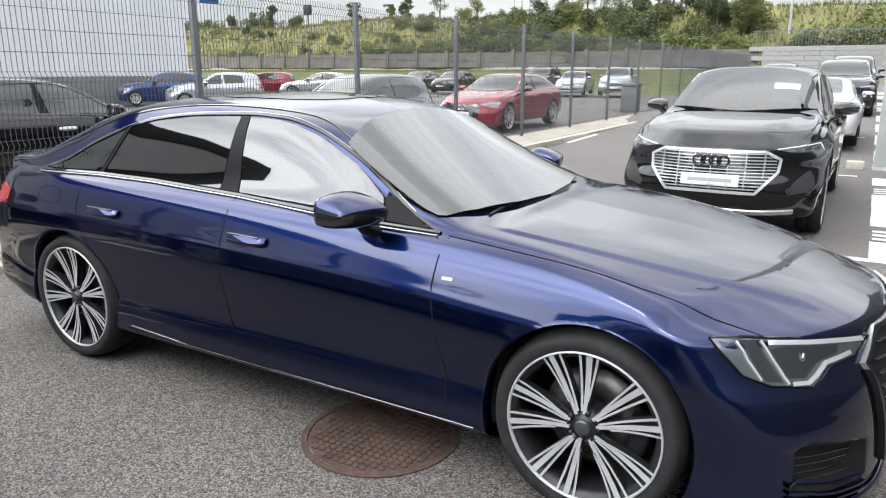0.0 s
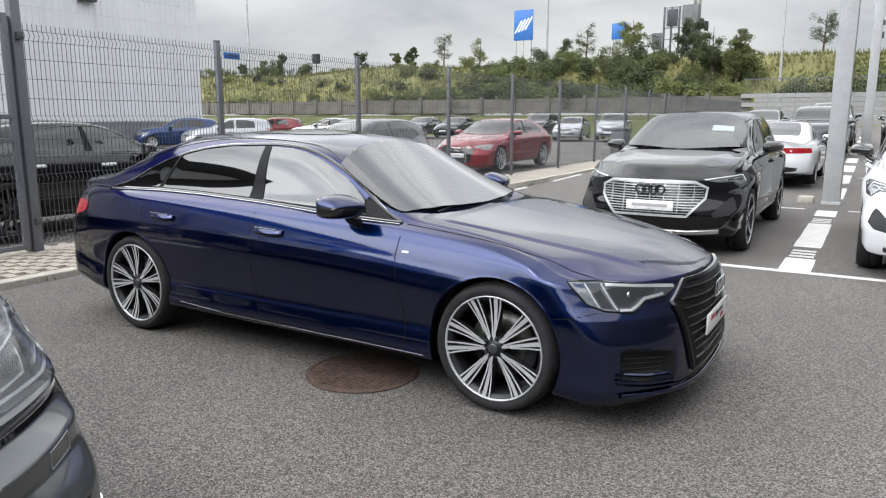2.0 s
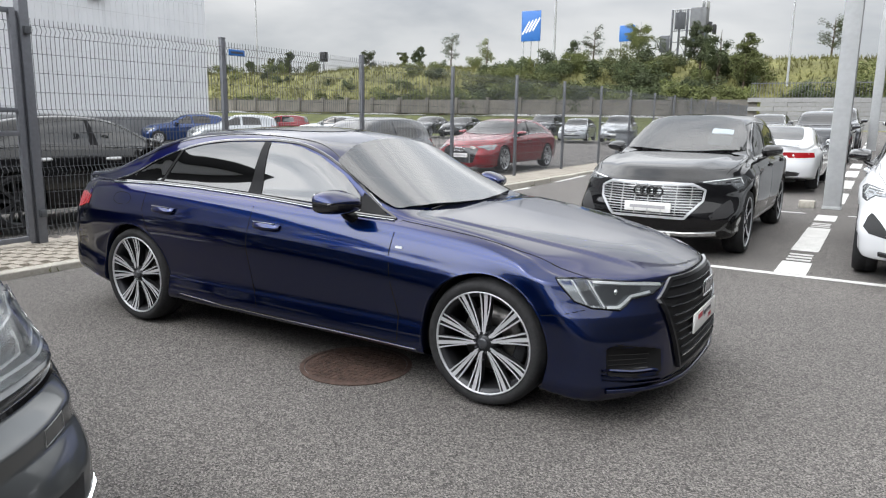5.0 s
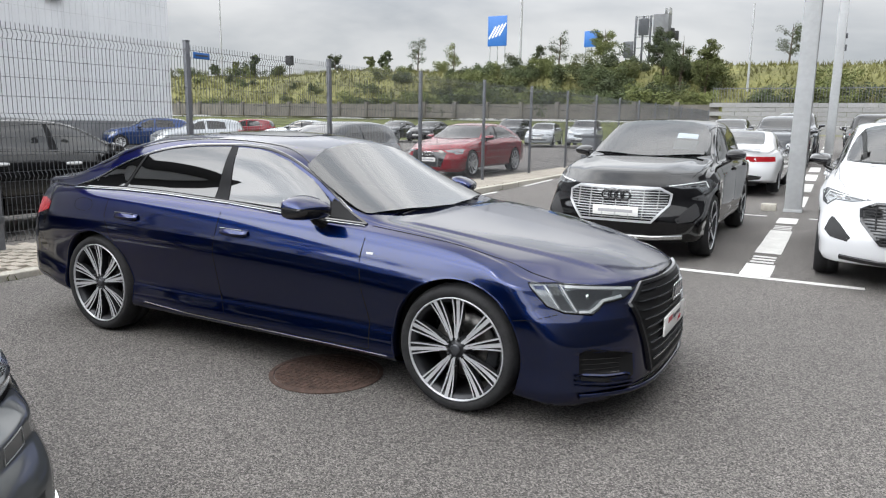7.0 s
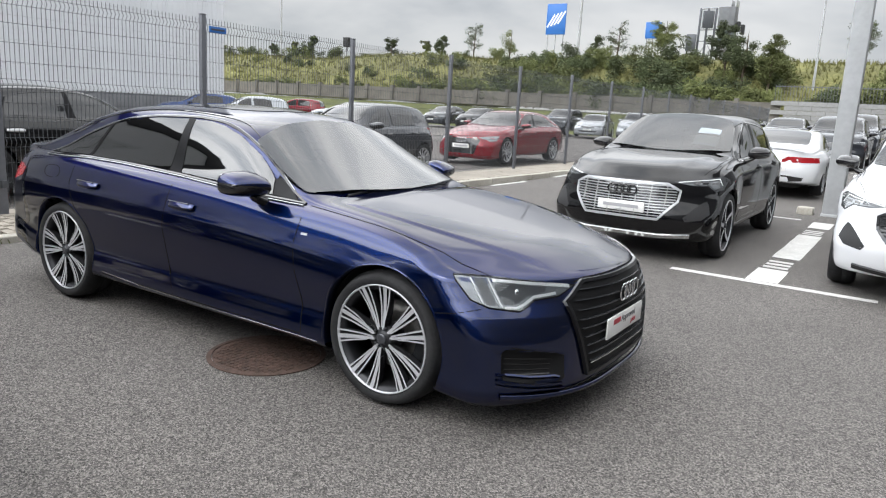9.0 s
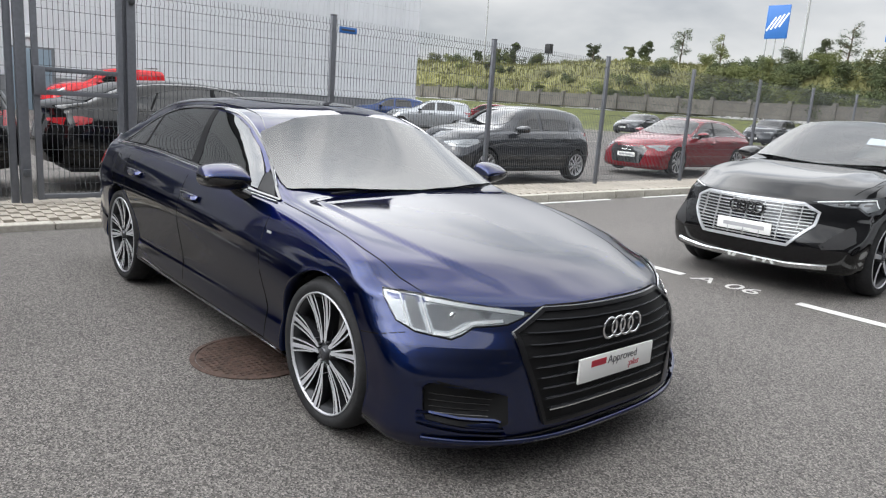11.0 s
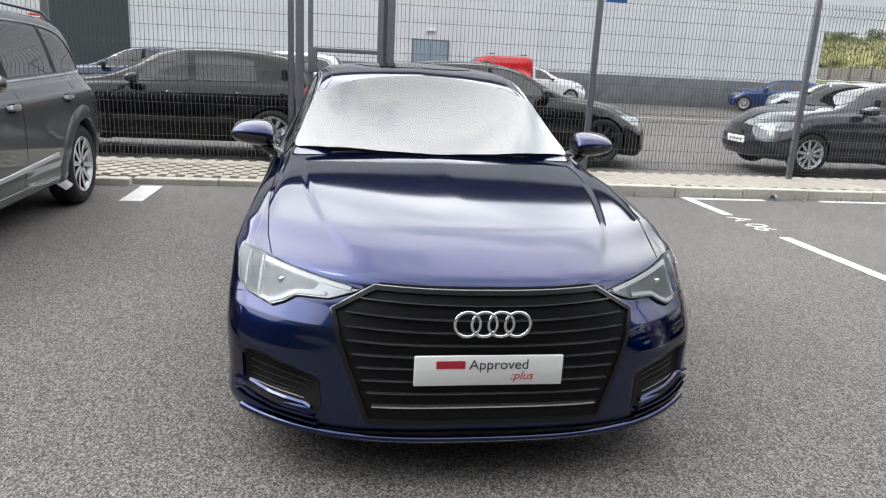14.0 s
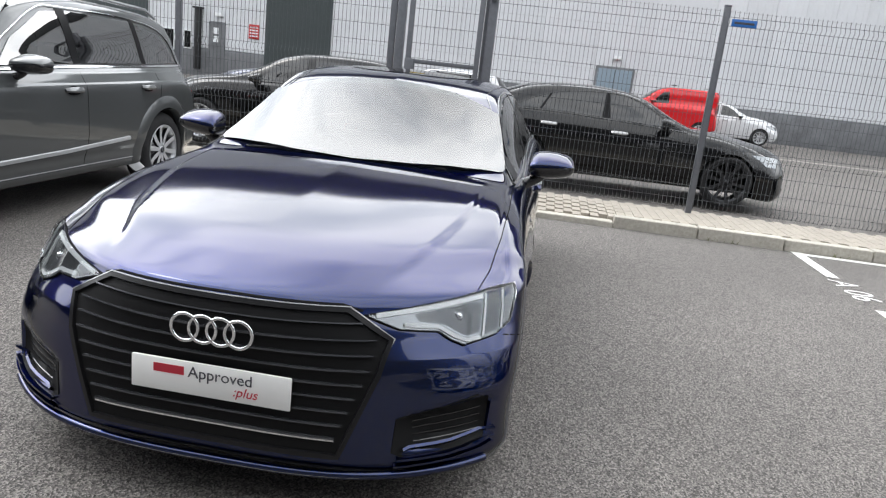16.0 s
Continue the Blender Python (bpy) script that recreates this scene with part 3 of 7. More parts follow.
def wheel_mesh_set(r, rim, width, style):
    """Meshes of a wheel standing at the origin, its outer face towards +y."""
    out = {}
    w = width / 2
    k = (r - rim)
    bm = bmesh.new()
    lathe(bm, [(rim - 0.01, -w + 0.02), (rim + 0.2 * k, -w), (rim + 0.65 * k, -w - 0.004), (r - 0.012, -w + 0.025), (r, -w + 0.05), (r, -0.02), (r - 0.006, -0.015), (r - 0.006, -0.005), (r, 0), (r, w - 0.05), (r - 0.012, w - 0.025), (rim + 0.65 * k, w + 0.004), (rim + 0.2 * k, w), (rim - 0.006, w - 0.012)], 56)
    out["tyre"] = (bm, M_TYRE)
    bm = bmesh.new()
    lathe(bm, [(rim - 0.002, w - 0.006), (rim - 0.004, w - 0.014), (rim - 0.022, w - 0.016), (rim - 0.034, w - 0.05), (rim - 0.045, -w + 0.02), (rim - 0.01, -w + 0.02)], 48)
    out["rim"] = (bm, M_ALLOYDARK)
    bm = bmesh.new()
    lathe(bm, [(rim + 0.001, w - 0.010), (rim + 0.001, w - 0.002), (rim - 0.005, w), (rim - 0.008, w - 0.012)], 56)
    out["rim_edge"] = (bm, M_ALLOY)
    bm = bmesh.new()
    lathe(bm, [(0.055, -0.02), (rim * 0.64, -0.02), (rim * 0.64, -0.05), (0.055, -0.05)], 40, closed=True)
    out["brake_disc"] = (bm, M_DISC)
    bm = bmesh.new()
    for a in range(3):
        ang = math.radians(150 + a * 16)
        box(bm, rim * 0.52, rim * 0.76, -0.07, 0.015, -0.05, 0.05, 0.012, Matrix.Rotation(ang, 4, "Y"))
    out["brake_caliper"] = (bm, M_ALLOYDARK)
    bm = bmesh.new()
    lathe(bm, [(0.001, w - 0.012), (0.026, w - 0.014), (0.030, w - 0.020), (0.036, w - 0.026), (0.055, w - 0.034), (0.070, w - 0.055), (0.070, -0.01)], 30)
    for a in range(5):
        lathe(bm, [(0.009, w - 0.040), (0.009, w - 0.018), (0.001, w - 0.018)], 8, centre=(0.056 * math.cos(a * 1.2566 + 0.6), 0, 0.056 * math.sin(a * 1.2566 + 0.6)))
    out["hub_cap"] = (bm, M_ALLOYDARK)
    bm = bmesh.new()
    lathe(bm, [(0.001, w - 0.006), (0.022, w - 0.007), (0.029, w - 0.011), (0.030, w - 0.022)], 24)
    out["centre_cap"] = (bm, M_GRSLAT)

    def blade(half0, half1, r0, r1, skew0, skew1, face, y0, y1, thick):
        """One spoke blade from the hub to the rim, its front edge at y0 to y1."""
        bm = bmesh.new()
        rows = []
        for i in range(5):
            t = i / 4
            rr, hw, sk = lerp(r0, r1, t), lerp(half0, half1, t), lerp(skew0, skew1, t)
            y = lerp(y0, y1, t) - 0.010 * math.sin(math.pi * t)
            rows.append([bm.verts.new((sk - hw * 0.7, y - thick, rr)), bm.verts.new((sk - hw, y, rr)), bm.verts.new((sk + hw, y, rr)), bm.verts.new((sk + hw * 0.7, y - thick, rr))])
        for a, b in zip(rows, rows[1:]):
            for j in range(4):
                bm.faces.new((a[j], b[j], b[(j + 1) % 4], a[(j + 1) % 4])).material_index = int(j != 1)
        bm.faces.new(rows[0][::-1])
        bm.faces.new(rows[-1])
        bmesh.ops.recalc_face_normals(bm, faces=bm.faces[:])
        return bm

    if style == "twin":
        out["blade_a"] = (blade(0.0042, 0.0046, 0.060, rim - 0.004, -0.008, -0.032, 1, w - 0.020, w - 0.006, 0.03), M_ALLOY)
        out["blade_b"] = (blade(0.0065, 0.0115, 0.050, rim - 0.004, 0.002, 0.003, 1, w - 0.019, w - 0.005, 0.03), M_ALLOY)
        out["blade_d"] = (blade(0.0034, 0.0044, 0.100, rim - 0.004, 0.010, 0.033, 1, w - 0.018, w - 0.006, 0.03), M_ALLOY)
        out["blade_c"] = (blade(0.010, 0.030, 0.050, rim - 0.012, 0, 0.002, 1, w - 0.044, w - 0.032, 0.03), M_WELL)
    else:
        out["blade_a"] = (blade(0.020, 0.024, 0.050, rim - 0.006, 0, 0, 1, w - 0.020, w - 0.008, 0.04), M_ALLOY)
    return out


WHEELS = {}


def add_wheel(car, x, y, S, far):
    """Hangs a wheel on a car; all wheels of a size share their meshes."""
    key = (S["tyre"], S["rim"], S["spokes"], far, S.get("wheelcolour", ""))
    side = 1 if y > 0 else -1
    if key not in WHEELS:
        meshes = {}
        for nm, (bm, mm) in wheel_mesh_set(S["tyre"], S["rim"], 0.225, S["spokes"]).items():
            for f in bm.faces:
                f.smooth = not nm.startswith("blade")
            me = bpy.data.meshes.new(nm)
            bm.to_mesh(me)
            bm.free()
            if S.get("wheelcolour") == "silver" and mm is M_ALLOYDARK and nm in ("rim", "hub_cap"):
                mm = M_ALLOY
            if S.get("wheelcolour") == "dark" and (nm.startswith("blade") or nm == "rim_edge"):
                mm = M_ALLOYDARK
            me.materials.append(mm)
            if nm.startswith("blade"):
                me.materials.append(M_ALLOYDARK)
            meshes[nm] = me
        WHEELS[key] = meshes
    ms = WHEELS[key]
    m = Matrix.Translation((x, y, S["tyre"])) @ Matrix.Rotation(0 if side > 0 else math.pi, 4, "Z")
    wh = new("wheel", ms["rim"])
    wh.parent, wh.matrix_basis = car, m
    for nm in ("tyre", "rim_edge", "hub_cap") + (() if far else ("centre_cap",)) + (() if far else ("brake_disc", "brake_caliper")):
        o = new(nm, ms[nm])
        o.parent = wh
    count = 10 if S["spokes"] == "twin" else S.get("spokecount", 10)
    for i in range(count):
        if S["spokes"] == "twin":
            rot = Matrix.Rotation(2 * math.pi * (i // 2) / 5 + 0.20 + (0.25 if i % 2 else -0.25), 4, "Y") @ Matrix.Diagonal((1 if i % 2 else -1, 1, 1, 1))
        else:
            rot = Matrix.Rotation(2 * math.pi * i / count + 0.15, 4, "Y")
        for nm in ("blade_a", "blade_b", "blade_c", "blade_d"):
            if nm in ms and not (far and nm == "blade_c"):
                o = new("spoke", ms[nm])
                o.parent, o.matrix_basis = wh, rot
    return wh


def arch_lining(tree, car, xc, side, S, material):
    """The turned-in lip of a wheel arch and the dark lining behind it."""
    R, z0 = S["arch"], S["tyre"]
    bm, bl = bmesh.new(), bmesh.new()
    rows, liner = [], []
    lasty = S["W"] / 2 - 0.03
    for i in range(37):
        a = math.radians(-16 + 212 * i / 36)
        ca, sa = math.cos(a), math.sin(a)
        p, n = cast(tree, "side", xc + (R + 0.014) * ca, z0 + (R + 0.014) * sa, side)
        y = p.y * side if p is not None and p.y * side > S["W"] * 0.36 else lasty
        lasty = y
        y = min(y, S["W"] / 2 + 0.005)
        if S.get("flare"):
            if z0 + R * sa > S["sill"] - 0.02:
                ring = []
                for d, o in ((0.125, -0.004), (0.100, 0.010), (0.040, 0.021), (0.004, 0.021), (-0.004, 0.010), (-0.006, -0.06)):
                    g, _ = cast(tree, "side", xc + (R + max(d, 0.014)) * ca, z0 + (R + max(d, 0.014)) * sa, side)
                    yy = g.y * side if g is not None and g.y * side > S["W"] * 0.36 else y
                    ring.append(bm.verts.new((xc + (R + d) * ca, side * (yy + o), z0 + (R + d) * sa)))
                rows.append(ring)
        elif z0 + R * sa > S["sill"] - 0.02:
            rows.append([bm.verts.new((xc + (R + d) * ca, side * (y + o), z0 + (R + d) * sa)) for d, o in ((0.012, -0.002), (0.006, 0.0016), (0.0, 0.0014), (-0.006, -0.008), (-0.006, -0.06))])
        liner.append([bl.verts.new((xc + (R - 0.002) * ca, side * (y - 0.03), z0 + (R - 0.002) * sa)), bl.verts.new((xc + (R - 0.002) * ca, side * 0.48, z0 + (R - 0.002) * sa)), bl.verts.new((xc, side * 0.48, z0))])
    for rr, b in ((rows, bm), (liner, bl)):
        for r, q in zip(rr, rr[1:]):
            for k in range(len(r) - 1):
                try:
                    b.faces.new((r[k], q[k], q[k + 1], r[k + 1]))
                except ValueError:
                    pass
    bmesh.ops.recalc_face_normals(bm, faces=bm.faces[:])
    part("arch_lip", bm, material, car)
    part("wheel_well", bl, M_WELL, car)


def mirror_housing(car, x, y, z, side, paint_m, size=1.0):
    """A door mirror: a wedge-shaped shell tapering outwards, black below, on a foot, with its glass behind."""
    up, low = bmesh.new(), bmesh.new()
    stations = ((0.0, 0.62), (0.012, 0.84), (0.04, 0.98), (0.09, 1.0), (0.14, 0.94), (0.185, 0.82), (0.212, 0.66), (0.226, 0.42), (0.230, 0.15))
    outline = [(-0.085, 0.0), (-0.088, 0.040), (-0.080, 0.062), (-0.045, 0.072), (0.000, 0.066), (0.050, 0.050), (0.090, 0.028), (0.104, 0.008), (0.098, -0.020), (0.070, -0.042), (0.020, -0.056), (-0.040, -0.062), (-0.076, -0.056), (-0.086, -0.030)]
    ring = [tuple(q) for q in spline(outline + outline[:1], 3)[:-1]]
    k = len(ring)
    seam = 0.006
    for bm, keep in ((up, 1), (low, -1)):
        rows = []
        for o, f in stations:
            rows.append([bm.verts.new((x + size * (a * lerp(1, f, 0.55) - 0.16 * o), y + side * size * o, z + size * (b * f + 0.05 * o + (0.012 if b > 0 else 0.0) * f))) for a, b in ring])
        for p, q in zip(rows, rows[1:]):
            for i in range(k):
                bm.faces.new((p[i], p[(i + 1) % k], q[(i + 1) % k], q[i]))
        bm.faces.new(rows[0])
        bm.faces.new(rows[-1][::-1])
        bmesh.ops.bisect_plane(bm, geom=bm.faces[:] + bm.edges[:] + bm.verts[:], plane_co=(x, y, z + seam - (0.001 if keep < 0 else 0)), plane_no=(0, -side * 0.10, 1), clear_inner=keep > 0, clear_outer=keep < 0)
        bmesh.ops.recalc_face_normals(bm, faces=bm.faces[:])
    sh = part("mirror_shell", up, paint_m, car)
    part("mirror_base", low, M_TRIM, sh)
    bm = bmesh.new()
    tube(bm, [(x + 0.02, y - side * 0.05, z - 0.098), (x + 0.01, y - side * 0.01, z - 0.085), (x, y + side * 0.04, z - 0.060), (x, y + side * 0.07, z - 0.035)], 0.026, 10, [0.034, 0.030, 0.026, 0.024])
    part("mirror_foot", bm, M_TRIM, sh)
    bm = bmesh.new()
    box(bm, -0.004, 0.004, 0.02, 0.195, -0.040, 0.058, 0.004)
    for v in bm.verts:
        v.co = Vector((x + size * (v.co.x - 0.086 - 0.10 * v.co.y), y + side * size * v.co.y, z + size * (v.co.z + 0.05 * v.co.y)))
    part("mirror_glass", bm, M_CHROME, sh)


def door_handle(tree, car, x, z, side, length, material):
    p, n = cast(tree, "side", x, z, side)
    if p is None:
        return
    y = p.y
    bm = bmesh.new()
    rows = []
    for i in range(13):
        t = i / 12
        k = math.sin(math.pi * t) ** 0.35
        cx, cy = x + (t - 0.5) * length, y + side * (0.006 + 0.026 * k)
        h = 0.014 + 0.010 * k
        rows.append([bm.verts.new((cx, cy + side * a, z + b)) for a, b in ((-0.008, -h), (0.006, -h * 0.9), (0.011, -h * 0.25), (0.002, h * 0.65), (-0.008, h))])
    for a, b in zip(rows, rows[1:]):
        for j in range(5):
            bm.faces.new((a[j], b[j], b[(j + 1) % 5], a[(j + 1) % 5]))
    bm.faces.new(rows[0])
    bm.faces.new(rows[-1][::-1])
    bmesh.ops.recalc_face_normals(bm, faces=bm.faces[:])
    h = part("door_handle", bm, material, car)
    cup = patch(tree, "side", rounded([(x - length * 0.38, z - 0.040), (x + length * 0.38, z - 0.044), (x + length * 0.38, z + 0.030), (x - length * 0.38, z + 0.026)], 2), side, 0.0015, 0.0, 0.06)
    if material is M_BLUE:
        part("handle_strip", strip(tree, "side", [(x - length * 0.40, z + 0.014), (x + length * 0.40, z + 0.010)], 0.005, side, 0.026, 0.012, 0.05), M_SATIN, h, "thin bright strip on the handle")
    # flat patch: near-black paints the cup's shade, blue doors keep their paint
    part("handle_recess", cup, M_GAPSHADE if material is not M_BLUE else M_BLUE, h)


def level(tree, bm):
    """Evens a windscreen's pane into one gentle curve over the body."""
    face = [v for v in bm.verts if not v.is_boundary]
    terms = lambda x, y: [1, x, x * x, y * y, x * y * y, y**4]
    A = np.array([terms(v.co.x, v.co.y) for v in face])
    k, *_ = np.linalg.lstsq(A, np.array([v.co.z for v in face]), rcond=None)
    fit = {v: float(np.dot(terms(v.co.x, v.co.y), k)) for v in face}
    lift = min(0.02, max(v.co.z - z for v, z in fit.items()))
    for v, z in fit.items():
        v.co.z = z + lift


def car(name, S, place, paint_m, label, category="car", group="", far=False):
    """A car from its lines S, at place. Returns the root and its surface for further fittings."""
    c = root(name, place, label, category, group)
    sk = shell(S, not far)
    tree = BVHTree.FromBMesh(sk)
    glassy = S["windows"]
    body_faces = list(sk.faces)
    cut = []
    shrunk = [(lerp(-0.5 * (S["screen"][0][0] + S["screen"][-1][0]) * -1, x, 0.86), y * 0.86) for x, y in S["screen"]]
    # skin behind the panes turned near-black, standing in for the dark cabin
    for f in body_faces:
        q = f.calc_center_median()
        cs = [v.co for v in f.verts]
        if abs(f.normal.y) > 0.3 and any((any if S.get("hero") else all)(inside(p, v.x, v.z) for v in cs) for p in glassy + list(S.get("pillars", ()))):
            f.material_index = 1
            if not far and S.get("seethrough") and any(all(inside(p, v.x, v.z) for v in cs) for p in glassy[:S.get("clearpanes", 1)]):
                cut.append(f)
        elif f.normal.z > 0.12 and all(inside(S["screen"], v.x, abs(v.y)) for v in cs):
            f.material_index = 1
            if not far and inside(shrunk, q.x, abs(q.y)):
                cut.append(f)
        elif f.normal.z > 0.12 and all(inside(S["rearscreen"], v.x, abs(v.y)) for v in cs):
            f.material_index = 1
    bmesh.ops.delete(sk, geom=cut, context="FACES")
    part("body", sk, [paint_m, M_GAPSHADE], c, "", True, 55)
    full = lambda half: half + [(x, -y) for x, y in half[::-1]]
    gm = M_GLASS if not far else M_FARGLASS
    dark = M_FARGLASS if far else M_DARKGLASS
    ws = patch(tree, "top", rounded(full(S["screen"]), 2 if far else 0 if S.get("hero") else 1), 1, 0.006, 0.010 if far else 0.03, 0.06)
    if not far:
        level(tree, ws)
    part("windscreen", ws, gm, c, "windscreen with black edge")
    part("rear_window", patch(tree, "top", rounded(full(S["rearscreen"]), 2), 1, 0.006, 0.010, 0.06), dark, c)
    for side in (1, -1):
        for i, p in enumerate(glassy):
            part("side_window", patch(tree, "side", p, side, 0.008, 0.012, 0.05), dark if i >= S.get("clearpanes", 1) or far else S.get("sideglass", M_SIDEGLASS), c)
        for p in S.get("pillars", ()):
            part("pillar_trim", patch(tree, "side", p, side, 0.0095, 0.012, 0.05), M_PILLAR, c)
        if S.get("surround"):
            nb = S.get("beltpoints", 4)
            part("window_seal", strip(tree, "side", S["surround"][:nb - 1] + [tuple(q) for q in spline(S["surround"][nb - 1:], 4)] + S["surround"][:1], 0.016, side, 0.004, 0.004, 0.04), M_TRIM, c)
            part("belt_trim", strip(tree, "side", [(x, z - 0.010) for x, z in S["surround"][:nb]], S.get("trimwidth", 0.0065), side, 0.005, 0.0035, 0.04), S.get("surroundmat", M_CHROME), c)
            part("window_trim", strip(tree, "side", [(x, z + 0.007) for x, z in spline(S["surround"][nb - 1:], 4)], S.get("trimwidth", 0.0058) * 0.6, side, 0.004, 0.003, 0.04), S.get("surroundmat", M_CHROME), c)
        for ln in S.get("gaps", ()):
            part("door_gap", strip(tree, "side", ln, 0.007, side, -0.003, 0.0042, 0.05), M_GAPSHADE, c)
        for x, z in S.get("handles", ()):
            door_handle(tree, c, x, z, side, 0.23, S.get("handlemat", paint_m))
        for xc in (0.0, -S["wb"]):
            arch_lining(tree, c, xc, side, S, S.get("archmat", paint_m))
            add_wheel(c, xc, side * (S["track"] / 2), S, far)
        if S.get("sillline"):
            part("sill_strip", strip(tree, "side", S["sillline"], 0.006, side, 0.001, 0.003), S.get("sillmat", M_CHROME), c)
        mirror_housing(c, S["mirror"][0], side * S["mirror"][1], S["mirror"][2], side, S.get("mirrormat", paint_m))
        hl = S["headlight"]
        hp = [(side * y, z) for y, z in hl]
        house = part("headlight", patch(tree, "front", hp, 1, 0.003, 0.02, 0.035), M_LAMPIN if not S.get("darklamps") else M_LAMPDARK, c, "clear headlight with light bar")
        if S.get("drl"):
            part("light_bar", strip(tree, "front", [(side * y, z) for y, z in S["drl"]], 0.011, 1, 0.004, 0.005, 0.03), M_LED, house)
        if S.get("taillight"):
            part("tail_light", patch(tree, S.get("tailview", "side"), [(x, z) for x, z in S["taillight"]], side, 0.004, 0.02, 0.05), M_TAIL, c)
        if S.get("tailback"):
            bm = patch(tree, "front", [(side * y, z) for y, z in S["tailback"]], -1, 0.004, 0.02, 0.05)
            part("tail_light", bm, M_TAIL, c)
    bm = bmesh.new()
    zf = S["sill"] + 0.02
    box(bm, S["tail"] + 0.35, S["nose"] - 0.5, -0.48, 0.48, zf - 0.06, zf + 0.02)
    part("underbody", bm, M_WELL, c)
    if not far:
        cabin(c, S)
    return c, tree


def cabin(c, S):
    """Dashboard, steering wheel and seats, seen through the glass."""
    xd, zb, w = S["dash"], S["mirror"][2] - 0.10, S["W"] / 2 - 0.20
    part("dashboard", bm_box(xd - 0.45, xd + 0.25, -w, w, zb - 0.30, zb - 0.03, bevel=0.05), M_INSIDE, c)
    for side in (1, -1):
        for k, dx in enumerate((0.95, 1.85)):
            bm = bmesh.new()
            box(bm, xd - dx - 0.30, xd - dx + 0.22, side * 0.36 - 0.24, side * 0.36 + 0.24, zb - 0.60, zb - 0.42, 0.05)
            box(bm, -0.07, 0.07, side * 0.36 - 0.23, side * 0.36 + 0.23, 0, 0.58, 0.05, Matrix.Translation((xd - dx - 0.26, 0, zb - 0.50)) @ Matrix.Rotation(radians(-16), 4, "Y"))
            seat = part("seat", bm, M_INSIDE, c)
            part("headrest", bm_box(xd - dx - 0.50, xd - dx - 0.40, side * 0.36 - 0.12, side * 0.36 + 0.12, zb + 0.08, zb + 0.24, bevel=0.035), M_INSIDE, seat)
    bm = bmesh.new()
    torus(bm, 0.18, 0.014, 28, 8, Matrix.Translation((xd - 0.52, S.get("wheelside", -1) * 0.37, zb - 0.08)) @ Matrix.Rotation(radians(68), 4, "Y"))
    part("steering_wheel", bm, M_PLASTIC, c)
    part("interior_mirror", bm_box(xd - 0.50, xd - 0.46, -0.11, 0.11, zb + 0.26, zb + 0.32, bevel=0.015), M_PLASTIC, c)
    part("sensor_pod", bm_box(xd - 0.56, xd - 0.40, -0.05, 0.05, zb + 0.31, zb + 0.36, bevel=0.015), M_PLASTIC, c)
    part("floor_pan", bm_box(S["tail"] + 0.8, xd, -w, w, S["sill"] + 0.02, S["sill"] + 0.10), M_INSIDE, c)


def front_rings(tree, c, z, R, gap, material, r=0.008, x_off=0.012):
    """Four linked plain rings on the nose."""
    p, _ = cast(tree, "front", 0.0, z, 1)
    badge = None
    for i in range(4):
        bm = bmesh.new()
        torus(bm, R, r, 40, 10, Matrix.Translation((p.x + x_off, (i - 1.5) * gap, z)) @ Matrix.Rotation(radians(90), 4, "Y"))
        for v in bm.verts:
            v.co.x = p.x + x_off + (v.co.x - p.x - x_off) * 0.7 - 0.05 * (v.co.y) ** 2
        badge = part("emblem_ring", bm, material, c)
    return badge


def text_on(body, size, m, material, parent, name="lettering", extrude=0.0006, shear=0.0):
    cu = bpy.data.curves.new(name, "FONT")
    cu.body, cu.size, cu.extrude, cu.shear = body, size, extrude, shear
    cu.align_x = "LEFT"
    tmp = bpy.data.objects.new(name, cu)
    scene.collection.objects.link(tmp)
    dg = bpy.context.evaluated_depsgraph_get()
    me = bpy.data.meshes.new_from_object(tmp.evaluated_get(dg))
    bpy.data.objects.remove(tmp)
    me.materials.clear()
    me.materials.append(material)
    ob = new(name, me)
    ob.parent, ob.matrix_basis = parent, m
    return ob

# ---- ground, kerb, markings ----


def lot_height(x, y):
    """The lot lies level round the cars and climbs gently beyond them."""
    return 0.022 * max(0.0, y - 14.0) * smooth((x + 9.0) / 4.0)


def sheet(name, x0, x1, y0, y1, nx, ny, f, material, label, category, kind="structure"):
    bm = bmesh.new()
    rows = [[bm.verts.new((lerp(x0, x1, i / nx), lerp(y0, y1, j / ny), f(lerp(x0, x1, i / nx), lerp(y0, y1, j / ny)))) for i in range(nx + 1)] for j in range(ny + 1)]
    for a, b in zip(rows, rows[1:]):
        for i in range(nx):
            bm.faces.new((a[i], a[i + 1], b[i + 1], b[i]))
    return tagged(finish(name, bm, material), label, category, kind=kind)


def ground_z(x, y):
    """Level lot, then a grassy verge and a bank beyond the far wall."""
    z = lot_height(x, min(y, 56))
    if y > 56:
        z = max(z, 1.7) + 5.0 * smooth((y - 55) / 14) + 0.01 * (y - 56)
    elif y > 49.0:
        z = max(z, 1.75 * smooth((y - 49.0) / 8.0) if x < -7.0 else z)
    return z


ground = sheet("ground", -60, 40, -40, 49.0, 50, 44, lambda x, y: lot_height(x, y) - 0.002, M_ASPHALT, "worn grey asphalt of a car lot", "ground")
far_ground = sheet("ground_far", -900, 900, -900, 900, 24, 24, lambda x, y: -0.35, M_DRY, "dry grass land reaching the horizon", "ground")
verge = sheet("verge", -110, -7.0, 49.0, 56.0, 70, 10, lambda x, y: ground_z(x, y) + 0.0, M_GRASS, "green grass verge rising to a wall", "grass")
